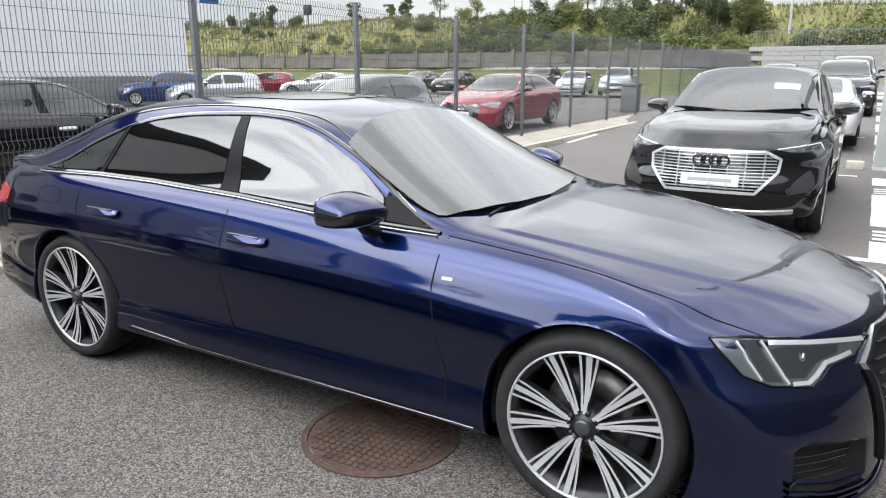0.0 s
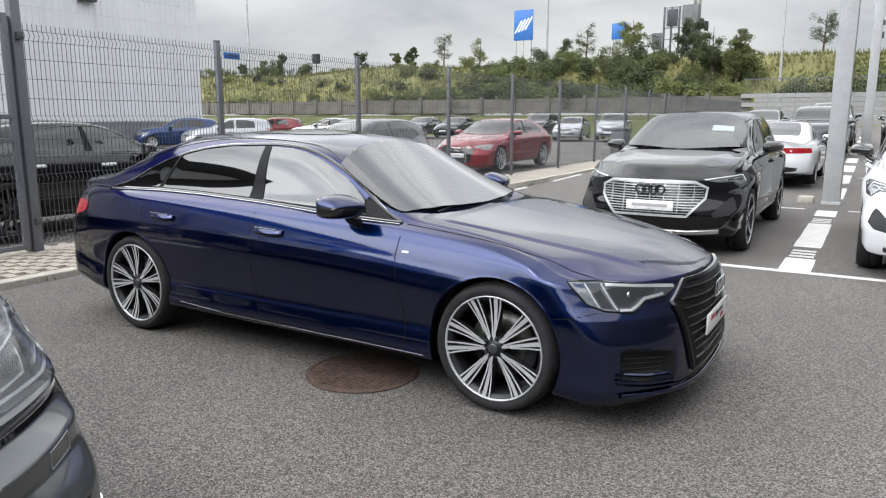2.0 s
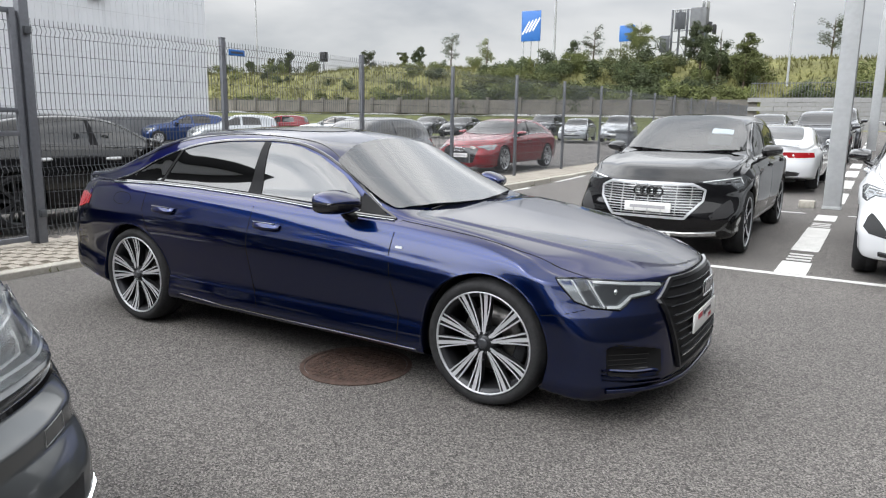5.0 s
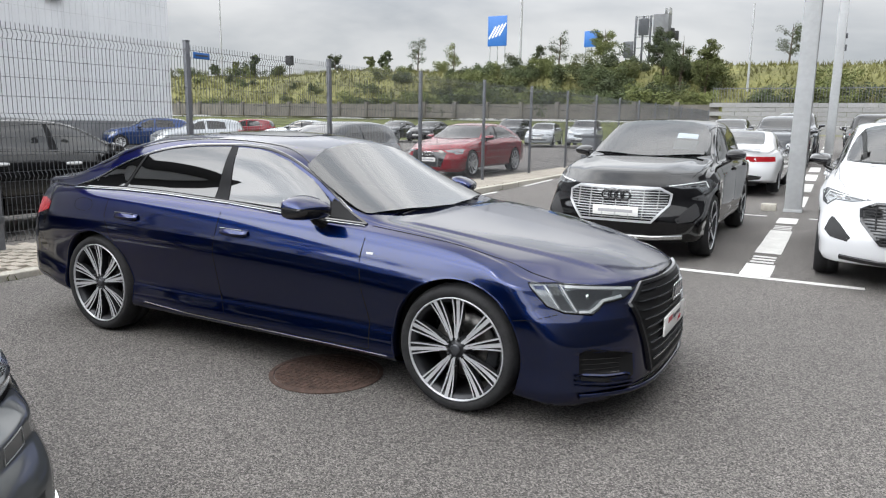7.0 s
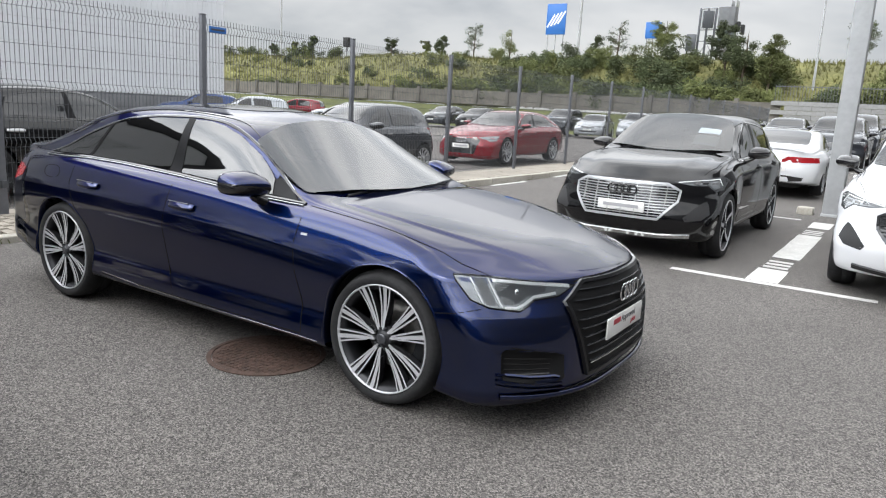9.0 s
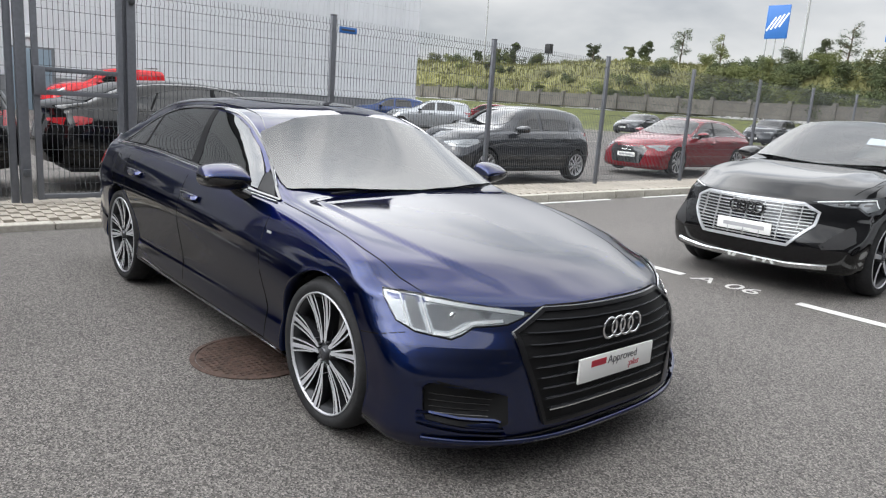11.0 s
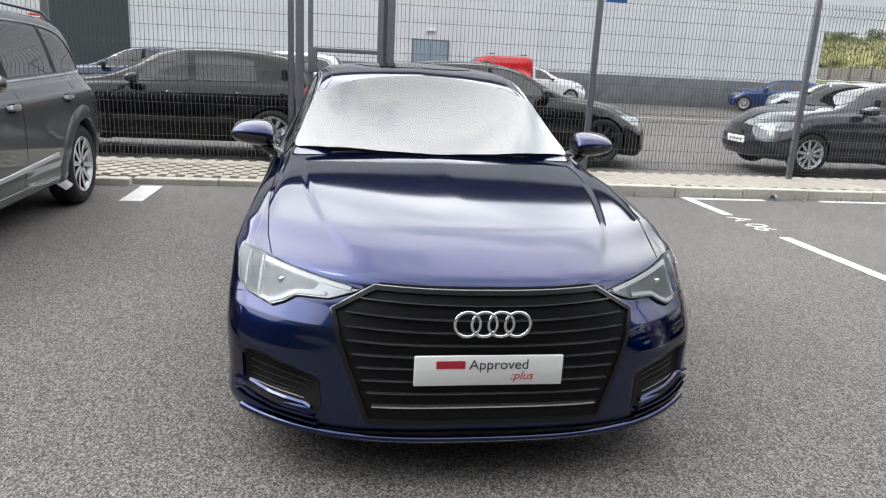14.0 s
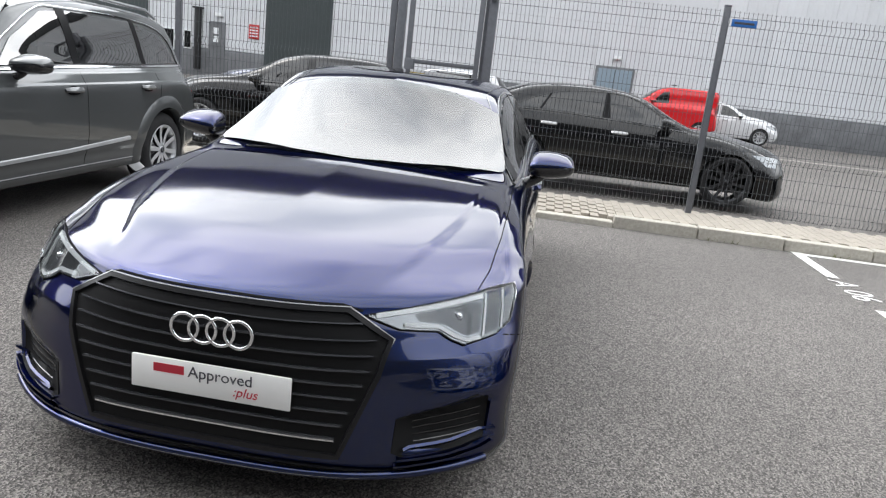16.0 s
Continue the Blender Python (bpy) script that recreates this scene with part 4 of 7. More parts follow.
lot_end = sheet("ground_end", -7.0, 60, 49.0, 56.0, 30, 6, lambda x, y: lot_height(x, y) - 0.002, M_ASPHALT, "asphalt at the upper end of the lot", "ground")


def bank_z(x, y):
    return ground_z(x, y) + 0.5 * noise.noise((x * 0.07, y * 0.09, 0)) + 0.22 * noise.noise((x * 0.4, y * 0.4, 3))


bank = sheet("bank", -190, 120, 56.2, 150, 150, 46, bank_z, M_DRY, "overgrown bank of dry yellow-green grass", "bank")


def road_mark(x0, x1, y0, y1, label="white painted parking line, worn at the edges"):
    bm = bmesh.new()
    n = max(2, int(max(x1 - x0, y1 - y0) / 0.25))
    long_x = (x1 - x0) > (y1 - y0)
    rows = []
    for i in range(n + 1):
        t = i / n
        j0, j1 = random.uniform(-0.004, 0.004), random.uniform(-0.004, 0.004)
        if long_x:
            x = lerp(x0, x1, t)
            q = [(x, y0 + j0), (x, y1 + j1)]
        else:
            y = lerp(y0, y1, t)
            q = [(x0 + j0, y), (x1 + j1, y)]
        rows.append([bm.verts.new((a, b, lot_height(a, b) + 0.003)) for a, b in q] )
    for a, b in zip(rows, rows[1:]):
        bm.faces.new((a[0], b[0], b[1], a[1]) if long_x is False else (a[0], a[1], b[1], b[0]))
    bmesh.ops.recalc_face_normals(bm, faces=bm.faces[:])
    if sum(f.normal.z for f in bm.faces) < 0:
        bmesh.ops.reverse_faces(bm, faces=bm.faces[:])
    return tagged(finish("parking_line", bm, M_ROADPAINT), label, "road marking", "parking lines", "structure")


LY0, LY1 = 6.69, 6.81
for x0, x1 in ((-5.85, -4.78), (-3.76, -1.74), (-0.62, 1.25), (1.62, 2.6), (3.6, 6.0)):
    road_mark(x0, x1, LY0, LY1)
for y0, y1 in ((6.81, 7.78), (8.55, 10.9), (11.9, 13.9), (14.9, 16.9)):
    road_mark(-5.80, -5.69, y0, y1)
for y0, y1 in ((6.82, 7.55), (8.35, 10.6), (11.5, 12.3), (14.3, 16.2), (17.2, 19.2), (20.2, 22.2), (23.2, 25.2), (27, 29), (30, 32), (34, 36.5), (38, 40)):
    road_mark(0.10, 0.40, y0, y1)
for yy in (12.35, 18.6, 24.0, 29.5):
    road_mark(-2.6, -0.1, yy, yy + 0.1)
    road_mark(0.55, 2.6, yy, yy + 0.1)
road_mark(-5.72, -4.86, 0.36, 0.58, "short white painted bay mark at the kerb")


def bay_code(x, y, rz, size=0.42):
    """Stencilled bay code, two signs long."""
    holder = root("bay_code", pose(x, y, 0.0, 0, 0, rz), "white stencilled bay code painted on asphalt", "road marking", kind="structure")
    text_on("A 06", size, pose(0, 0, 0.0036), M_ROADPAINT, holder, extrude=0.0005)
    return holder


bay_code(-1.62, 6.66, 0, 0.34)
bay_code(-4.68, 6.66, 0, 0.34)
for bx, by in ((0.10, 7.62), (0.10, 10.68), (0.10, 13.8)):
    h = root("bay_code", pose(bx, by, lot_height(bx, by)), "white stencilled bay code painted on asphalt", "road marking", kind="structure")
    for k in range(3):
        bm = bmesh.new()
        box(bm, 0.02, 0.27, 0.02 + k * 0.19, 0.12 + k * 0.19, 0.002, 0.0036)
        part("stencil_bar", bm, M_ROADPAINT, h, smooth=False)

# manhole cover with a raised grid
mh = root("manhole_cover", pose(-1.73, 2.20, 0.0), "round rusty cast iron manhole cover set in asphalt", "manhole cover")
bm = bmesh.new()
lathe(bm, [(0.35, 0.0005), (0.35, 0.005), (0.322, 0.006), (0.322, 0.002)], 48, "z")
part("frame_ring", bm, M_IRON, mh)
bm = bmesh.new()
disc(bm, 0.316, 0.003, 48, "z")
part("lid", bm, M_IRON, mh)
bm = bmesh.new()
for i in range(-9, 10):
    for j in range(-9, 10):
        if math.hypot(i, j) * 0.034 < 0.300:
            box(bm, i * 0.034 - 0.011, i * 0.034 + 0.011, j * 0.034 - 0.011, j * 0.034 + 0.011, 0.002, 0.0075)
tagged(part("raised_studs", bm, M_IRON, mh, smooth=False), kind="stuff")

# ---- vehicle lines ----
SEDAN = dict(
    W=1.886, nose=0.925, tail=-4.015, wb=2.924, track=1.655, tyre=0.352, rim=0.283, arch=0.385, sill=0.20, roofw=0.635, rooffall=0.062, cowl=-0.50, ridge=(0.66, 0.44), bow=0.53, bend0=-0.30, bowr=0.30,
    top=[(0.925, 0.755), (0.80, 0.785), (0.5, 0.848), (0.0, 0.930), (-0.40, 0.985), (-0.55, 1.005), (-0.68, 1.055), (-1.35, 1.375), (-1.6, 1.425), (-2.0, 1.452), (-2.5, 1.437), (-2.9, 1.385), (-3.3, 1.255), (-3.62, 1.125), (-3.85, 1.092), (-4.015, 1.05)],
    belt=[(0.925, 0.665), (0.6, 0.762), (0.2, 0.845), (0.0, 0.872), (-0.6, 0.935), (-1.2, 0.972), (-2.2, 1.005), (-3.0, 1.020), (-3.7, 1.015), (-4.015, 0.97)],
    wide=[(0.925, 0.90), (0.5, 0.935), (0.0, 0.943), (-0.6, 0.928), (-1.7, 0.930), (-2.5, 0.936), (-3.0, 0.943), (-3.6, 0.925), (-4.015, 0.86)],
    wbelt=[(0.925, 0.86), (0.5, 0.885), (0.0, 0.890), (-0.6, 0.872), (-1.7, 0.868), (-2.6, 0.872), (-3.0, 0.872), (-3.6, 0.83), (-4.015, 0.76)],
    bottom=[(0.925, 0.13), (0.6, 0.15), (0.42, 0.165), (0.3, 0.18), (-0.3, 0.20), (-2.6, 0.215), (-3.3, 0.23), (-4.015, 0.30)],
    face=[(0.15, 0.06), (0.24, 0.0), (0.40, 0.012), (0.55, 0.02), (0.68, 0.045), (0.76, 0.10), (1.0, 0.12)],
    back=[(0.2, 0.10), (0.35, 0.02), (0.55, 0.0), (0.75, 0.03), (0.95, 0.08), (1.1, 0.06)],
    windows=[[(-0.90, 0.975), (-1.20, 0.998), (-1.71, 1.022), (-1.755, 1.350), (-1.60, 1.344), (-1.48, 1.325), (-1.32, 1.275), (-1.12, 1.175), (-0.95, 1.055)],
             [(-1.835, 1.028), (-2.30, 1.045), (-2.69, 1.050), (-2.56, 1.275), (-2.38, 1.315), (-2.12, 1.343), (-1.815, 1.352)],
             [(-2.73, 1.052), (-3.18, 1.040), (-3.03, 1.085), (-2.83, 1.180), (-2.61, 1.262)]],
    clearpanes=1,
    pillars=[[(-1.715, 1.020), (-1.830, 1.026), (-1.810, 1.355), (-1.760, 1.353)], [(-0.70, 0.962), (-0.89, 0.972), (-0.94, 1.052), (-0.91, 1.065)], [(-2.695, 1.048), (-2.722, 1.050), (-2.600, 1.268), (-2.572, 1.280)]],
    surround=[(-0.64, 0.955), (-0.90, 0.965), (-1.70, 1.012), (-2.30, 1.035), (-2.70, 1.040), (-3.24, 1.030), (-3.05, 1.092), (-2.84, 1.192), (-2.60, 1.278), (-2.38, 1.328), (-2.12, 1.356), (-1.80, 1.366), (-1.64, 1.360), (-1.49, 1.342), (-1.30, 1.285), (-1.10, 1.187), (-0.92, 1.080), (-0.78, 1.005)],
    gaps=[[(-0.595, 0.945), (-0.61, 0.78), (-0.585, 0.60), (-0.55, 0.42), (-0.545, 0.27)], [(-1.715, 1.00), (-1.735, 0.70), (-1.715, 0.45), (-1.66, 0.27)], [(-2.79, 1.02), (-2.80, 0.86), (-2.72, 0.70), (-2.58, 0.56)], [(-0.55, 0.265), (-1.66, 0.262), (-2.46, 0.27)]],
    handles=[(-1.565, 0.845), (-2.565, 0.870)],
    sillline=[(-0.42, 0.245), (-1.2, 0.252), (-2.0, 0.262), (-2.42, 0.285)],
    mirror=(-0.925, 0.865, 1.025), dash=-0.80,
    screen=[(-0.52, 0.0), (-0.55, 0.35), (-0.66, 0.70), (-0.72, 0.740), (-1.0, 0.680), (-1.285, 0.622), (-1.315, 0.60), (-1.365, 0.40), (-1.395, 0.0)],
    rearscreen=[(-2.90, 0.0), (-2.92, 0.45), (-2.98, 0.52), (-3.48, 0.62), (-3.58, 0.55), (-3.62, 0.0)],
    headlight=[(0.450, 0.708), (0.60, 0.728), (0.815, 0.750), (0.834, 0.742), (0.862, 0.618), (0.745, 0.603), (0.705, 0.620), (0.66, 0.648), (0.560, 0.662)],
    taillight=[(-3.48, 0.905), (-3.50, 0.845), (-3.68, 0.80), (-3.70, 0.92), (-3.60, 0.925)],
    tailback=[(0.74, 0.90), (0.35, 0.87), (0.35, 0.84), (0.74, 0.80)],
    spokes="twin", handlemat=None, beltpoints=6)
SEDAN["handlemat"] = M_BLUE


def scaled(base, fx, fz, **over):
    """Lines of another car, from base's lengths and heights scaled."""
    out = dict(base)
    pt = lambda l: [(x * fx, z * fz) for x, z in l]
    for k in ("top", "belt", "bottom", "surround", "sillline", "taillight", "handles"):
        if out.get(k):
            out[k] = pt(out[k])
    for k in ("wide", "wbelt", "screen", "rearscreen"):
        out[k] = [(x * fx, y) for x, y in out[k]]
    for k in ("face", "back"):
        out[k] = [(z * fz, d) for z, d in out[k]]
    for k in ("headlight", "tailback", "drl"):
        if out.get(k):
            out[k] = [(y, z * fz) for y, z in out[k]]
    for k in ("windows", "pillars", "gaps"):
        out[k] = [pt(p) for p in out.get(k, ())]
    for k in ("nose", "tail", "wb", "bend0", "dash", "cowl"):
        out[k] = out[k] * fx
    out["mirror"] = (out["mirror"][0] * fx, out["mirror"][1], out["mirror"][2] * fz)
    out.update(over)
    return out


SUV = dict(
    W=1.935, nose=0.90, tail=-4.00, wb=2.928, track=1.655, tyre=0.375, rim=0.290, arch=0.425, sill=0.26, roofw=0.655, rooffall=0.062, cowl=-0.46, ridge=(0.66, 0.50), bow=0.52, bend0=-0.30, bowr=0.40,
    top=[(0.90, 0.90), (0.80, 0.955), (0.5, 1.02), (0.0, 1.09), (-0.40, 1.13), (-0.52, 1.15), (-0.66, 1.21), (-1.30, 1.54), (-1.6, 1.60), (-2.0, 1.625), (-2.6, 1.60), (-3.1, 1.50), (-3.5, 1.33), (-3.8, 1.18), (-4.00, 1.08)],
    belt=[(0.90, 0.80), (0.6, 0.92), (0.2, 0.99), (0.0, 1.01), (-0.6, 1.06), (-2.2, 1.09), (-3.2, 1.10), (-3.8, 1.06), (-4.00, 1.00)],
    wide=[(0.90, 0.92), (0.4, 0.962), (0.0, 0.967), (-0.6, 0.945), (-1.7, 0.945), (-2.9, 0.967), (-3.5, 0.945), (-4.00, 0.88)],
    wbelt=[(0.90, 0.87), (0.5, 0.90), (0.0, 0.905), (-0.6, 0.885), (-2.6, 0.882), (-3.4, 0.85), (-4.00, 0.78)],
    bottom=[(0.90, 0.24), (0.3, 0.26), (-0.3, 0.26), (-2.6, 0.27), (-3.3, 0.29), (-4.00, 0.38)],
    face=[(0.2, 0.10), (0.35, 0.02), (0.50, 0.0), (0.70, 0.015), (0.85, 0.05), (0.95, 0.12), (1.2, 0.14)],
    back=[(0.2, 0.12), (0.4, 0.02), (0.6, 0.0), (0.85, 0.03), (1.05, 0.06), (1.3, 0.05)],
    windows=[[(-0.88, 1.10), (-1.70, 1.135), (-1.66, 1.500), (-1.48, 1.485), (-1.15, 1.31)], [(-1.83, 1.14), (-2.70, 1.155), (-2.62, 1.42), (-2.35, 1.475), (-1.79, 1.505)], [(-2.76, 1.157), (-3.22, 1.160), (-2.95, 1.30), (-2.68, 1.41)]],
    clearpanes=1,
    pillars=[[(-1.705, 1.132), (-1.825, 1.138), (-1.785, 1.505), (-1.665, 1.502)]],
    surround=[(-0.66, 1.075), (-1.70, 1.120), (-2.70, 1.145), (-3.30, 1.150), (-2.98, 1.312), (-2.66, 1.432), (-2.35, 1.49), (-1.79, 1.520), (-1.47, 1.500), (-1.13, 1.32), (-0.85, 1.15)],
    gaps=[[(-0.60, 1.05), (-0.60, 0.45), (-0.58, 0.36)], [(-1.715, 1.11), (-1.73, 0.60), (-1.70, 0.36)], [(-2.85, 1.12), (-2.80, 0.85), (-2.55, 0.62), (-2.50, 0.40)]],
    handles=[(-1.55, 0.98), (-2.60, 1.0)],
    sillline=[(-0.44, 0.34), (-1.5, 0.35), (-2.46, 0.36)],
    mirror=(-0.98, 0.895, 1.155), dash=-0.76,
    screen=[(-0.49, 0.0), (-0.52, 0.35), (-0.62, 0.70), (-0.68, 0.755), (-1.28, 0.62), (-1.36, 0.45), (-1.39, 0.0)],
    rearscreen=[(-3.10, 0.0), (-3.13, 0.50), (-3.62, 0.62), (-3.70, 0.55), (-3.72, 0.0)],
    headlight=[(0.50, 0.868), (0.70, 0.895), (0.885, 0.935), (0.925, 0.90), (0.915, 0.795), (0.87, 0.775), (0.80, 0.835), (0.66, 0.835)],
    drl=[(0.54, 0.862), (0.86, 0.905), (0.895, 0.84)],
    taillight=[(-3.60, 1.00), (-3.62, 0.93), (-3.92, 0.90), (-3.92, 0.98)],
    tailback=[(0.78, 1.00), (0.20, 0.98), (0.20, 0.95), (0.78, 0.92)],
    spokes="single", spokecount=10)
HATCH = scaled(SUV, 0.87, 0.895, W=1.70, tyre=0.315, rim=0.225, arch=0.345, track=1.47, roofw=0.54, sill=0.20, bow=0.42, bowr=0.30, wheelcolour="silver",
               top=[(0.76, 0.72), (0.68, 0.80), (0.4, 0.90), (0.0, 0.97), (-0.35, 1.02), (-0.46, 1.05), (-1.10, 1.38), (-1.45, 1.445), (-2.0, 1.46), (-2.6, 1.42), (-2.95, 1.33), (-3.15, 1.10), (-3.22, 0.95)],
               belt=[(0.76, 0.64), (0.4, 0.82), (0.0, 0.89), (-0.5, 0.93), (-2.0, 0.97), (-2.9, 0.98), (-3.22, 0.90)],
               wide=[(0.76, 0.80), (0.3, 0.845), (-1.2, 0.838), (-2.5, 0.85), (-3.22, 0.80)], wbelt=[(0.76, 0.74), (0.3, 0.79), (-1.2, 0.785), (-2.5, 0.78), (-3.22, 0.72)],
               bottom=[(0.76, 0.2), (-2.6, 0.21), (-3.22, 0.3)], nose=0.76, tail=-3.22, wb=2.55,
               windows=[[(-0.75, 0.965), (-1.48, 0.995), (-1.45, 1.345), (-1.25, 1.325), (-1.0, 1.19)], [(-1.58, 0.998), (-2.35, 1.02), (-2.30, 1.29), (-2.0, 1.345), (-1.55, 1.35)]], pillars=[],
               surround=None, rearscreen=[(-2.85, 0.0), (-2.87, 0.48), (-3.08, 0.58), (-3.12, 0.0)], screen=[(-0.44, 0.0), (-0.52, 0.62), (-1.05, 0.53), (-1.14, 0.0)],
               headlight=[(0.34, 0.72), (0.55, 0.76), (0.76, 0.80), (0.80, 0.74), (0.74, 0.64), (0.50, 0.65)], drl=None, handles=[(-1.32, 0.84), (-2.20, 0.86)], gaps=[[(-0.52, 0.90), (-0.50, 0.30)], [(-1.50, 0.96), (-1.50, 0.30)], [(-2.40, 0.96), (-2.12, 0.45)]],
               taillight=[(-2.98, 0.98), (-2.95, 0.80), (-3.16, 0.78), (-3.14, 0.98)], tailback=[(0.72, 0.98), (0.55, 0.98), (0.55, 0.80), (0.72, 0.80)], mirror=(-0.80, 0.80, 1.0), sillline=None, dash=-0.6)
ESTATE = scaled(SUV, 1.0, 1.0, surround=SUV["surround"],
                top=[(0.90, 0.92), (0.78, 1.0), (0.4, 1.08), (0.0, 1.14), (-0.42, 1.19), (-0.60, 1.24), (-1.25, 1.60), (-1.6, 1.68), (-2.1, 1.72), (-2.9, 1.70), (-3.45, 1.63), (-3.75, 1.38), (-3.92, 1.12), (-4.00, 1.02)],
                windows=[[(-0.88, 1.14), (-1.70, 1.175), (-1.66, 1.57), (-1.48, 1.55), (-1.10, 1.34)], [(-1.80, 1.18), (-2.70, 1.20), (-2.66, 1.57), (-1.77, 1.58)], [(-2.78, 1.20), (-3.42, 1.22), (-3.20, 1.47), (-2.74, 1.56)]],
                belt=[(0.90, 0.82), (0.6, 0.95), (0.2, 1.03), (0.0, 1.05), (-0.6, 1.10), (-2.2, 1.13), (-3.2, 1.15), (-3.8, 1.12), (-4.00, 1.00)],
                pillars=[[(-1.705, 1.17), (-1.795, 1.178), (-1.765, 1.59), (-1.665, 1.585)], [(-2.705, 1.195), (-2.775, 1.198), (-2.735, 1.575), (-2.665, 1.578)]],
                rearscreen=[(-3.42, 0.0), (-3.44, 0.52), (-3.70, 0.62), (-3.76, 0.0)])
ESTATE["surround"] = [(-0.66, 1.115), (-1.70, 1.160), (-2.70, 1.185), (-3.50, 1.205), (-3.24, 1.49), (-2.72, 1.585), (-1.77, 1.60), (-1.46, 1.57), (-1.08, 1.36), (-0.85, 1.19)]


def bar_plate(c, tree, z, w=0.52, h=0.11, view_sign=1, material=M_PLATE, tilt=0.0):
    """A plate with an unreadable dark bar."""
    p, _ = cast(tree, "front", 0.0, z, view_sign)
    x = p.x + view_sign * 0.012
    bm = bm_box(x - 0.006, x + 0.006, -w / 2, w / 2, z - h / 2, z + h / 2, bevel=0.004)
    pl = part("number_plate", bm, material, c, "white plate with plain bars")
    part("plate_bar", bm_box(x + view_sign * 0.0065, x + view_sign * 0.0085, -w * 0.38, w * 0.38, z - h * 0.16, z + h * 0.16) if view_sign > 0 else bm_box(x - 0.0085, x - 0.0065, -w * 0.38, w * 0.38, z - h * 0.16, z + h * 0.16), M_GREYINK, pl, smooth=False)
    return pl


def simple_front(c, tree, S, zg, zl, grille_m=M_TRIM, plate=True, w=0.42):
    """Grille and lower intake for cars seen from afar."""
    part("grille", patch(tree, "front", rounded([(-w, zg + 0.07), (w, zg + 0.07), (w * 0.9, zg - 0.10), (-w * 0.9, zg - 0.10)], 1), 1, 0.004, 0.02, 0.06), grille_m, c)
    part("lower_intake", patch(tree, "front", rounded([(-0.62, zl + 0.05), (0.62, zl + 0.05), (0.55, zl - 0.05), (-0.55, zl - 0.05)], 1), 1, 0.004, 0.02, 0.08), M_PLASTIC, c)
    if plate:
        bar_plate(c, tree, zl + 0.10)


def at(x, y, heading, z=None):
    """Pose of a car whose front axle stands at x, y and whose nose points along heading (degrees from +x)."""
    return pose(x, y, lot_height(x, y) if z is None else z, 0, 0, heading)


# ---- the blue saloon ----
HL = [(0.435, 0.700), (0.60, 0.724), (0.80, 0.748), (0.872, 0.752), (0.884, 0.730), (0.878, 0.650), (0.840, 0.618), (0.745, 0.603), (0.705, 0.620), (0.66, 0.648), (0.545, 0.660)]
HERO = scaled(SEDAN, 1.0, 1.0, track=1.615, surroundmat=M_SATIN, hero=True, hires=True, crown=(0.38, 0.79), rooffall=0.072, ridgew=0.022, ridgeh=0.010, ridgepow=2.2, ridge=(0.69, 0.46), creases=((0.575, 0.060, 0.010, 0.50),),
              wide=[(0.925, 0.932), (0.5, 0.937), (0.0, 0.943), (-0.6, 0.937), (-1.7, 0.936), (-2.5, 0.939), (-3.0, 0.943), (-3.6, 0.925), (-4.015, 0.86)],
              wbelt=[(0.925, 0.926), (0.5, 0.900), (0.0, 0.876), (-0.6, 0.857), (-1.7, 0.854), (-2.6, 0.858), (-3.0, 0.860), (-3.6, 0.82), (-4.015, 0.76)],
              belt=[(0.925, 0.744), (0.6, 0.806), (0.2, 0.858), (0.0, 0.880), (-0.6, 0.935), (-1.2, 0.972), (-2.2, 1.005), (-3.0, 1.020), (-3.7, 1.015), (-4.015, 0.97)],
              face=[(0.15, 0.06), (0.24, 0.0), (0.40, 0.006), (0.49, 0.013), (0.57, 0.010), (0.645, 0.012), (0.72, 0.042), (0.77, 0.085), (1.0, 0.11)],
              top=[(0.925, 0.760), (0.80, 0.790), (0.5, 0.850), (0.0, 0.930), (-0.40, 0.985), (-0.55, 1.005), (-0.68, 1.055), (-1.35, 1.375), (-1.6, 1.425), (-2.0, 1.452), (-2.5, 1.434), (-2.9, 1.362), (-3.1, 1.286), (-3.25, 1.222), (-3.42, 1.150), (-3.52, 1.118), (-3.64, 1.100), (-3.85, 1.090), (-3.96, 1.086), (-4.015, 1.05)],
              screen=[(-0.51, 0.0), (-0.535, 0.30), (-0.595, 0.56), (-0.66, 0.715), (-0.69, 0.738), (-0.75, 0.738), (-1.0, 0.690), (-1.18, 0.650), (-1.20, 0.640), (-1.255, 0.40), (-1.28, 0.0)],
              headlight=HL)
hero, ht = car("saloon_car", HERO, at(-0.77, 2.98, 0), M_BLUE, "dark blue metallic saloon car parked on asphalt, rear to kerb")
GR = [(-0.385, 0.712), (0.385, 0.712), (0.525, 0.632), (0.505, 0.53), (0.410, 0.262), (-0.410, 0.262), (-0.505, 0.53), (-0.525, 0.632)]
grille = part("grille", patch(ht, "front", GR, 1, 0.009, 0.02, 0.025), M_GRILLE, hero, "black grille with horizontal slats")
part("grille_frame", strip(ht, "front", GR + GR[:1], 0.020, 1, 0.004, 0.016, 0.025), M_FRAME, grille)
# pale strip paints in the highlight along the frame's upward-facing edge
part("frame_edge", strip(ht, "front", [(-0.512, 0.560), (-0.534, 0.634), (-0.389, 0.721), (0.389, 0.721), (0.534, 0.634), (0.512, 0.560)], 0.0045, 1, 0.012, 0.006, 0.025), M_SLAT, grille, "thin pale strip painting the highlight on the grille frame")
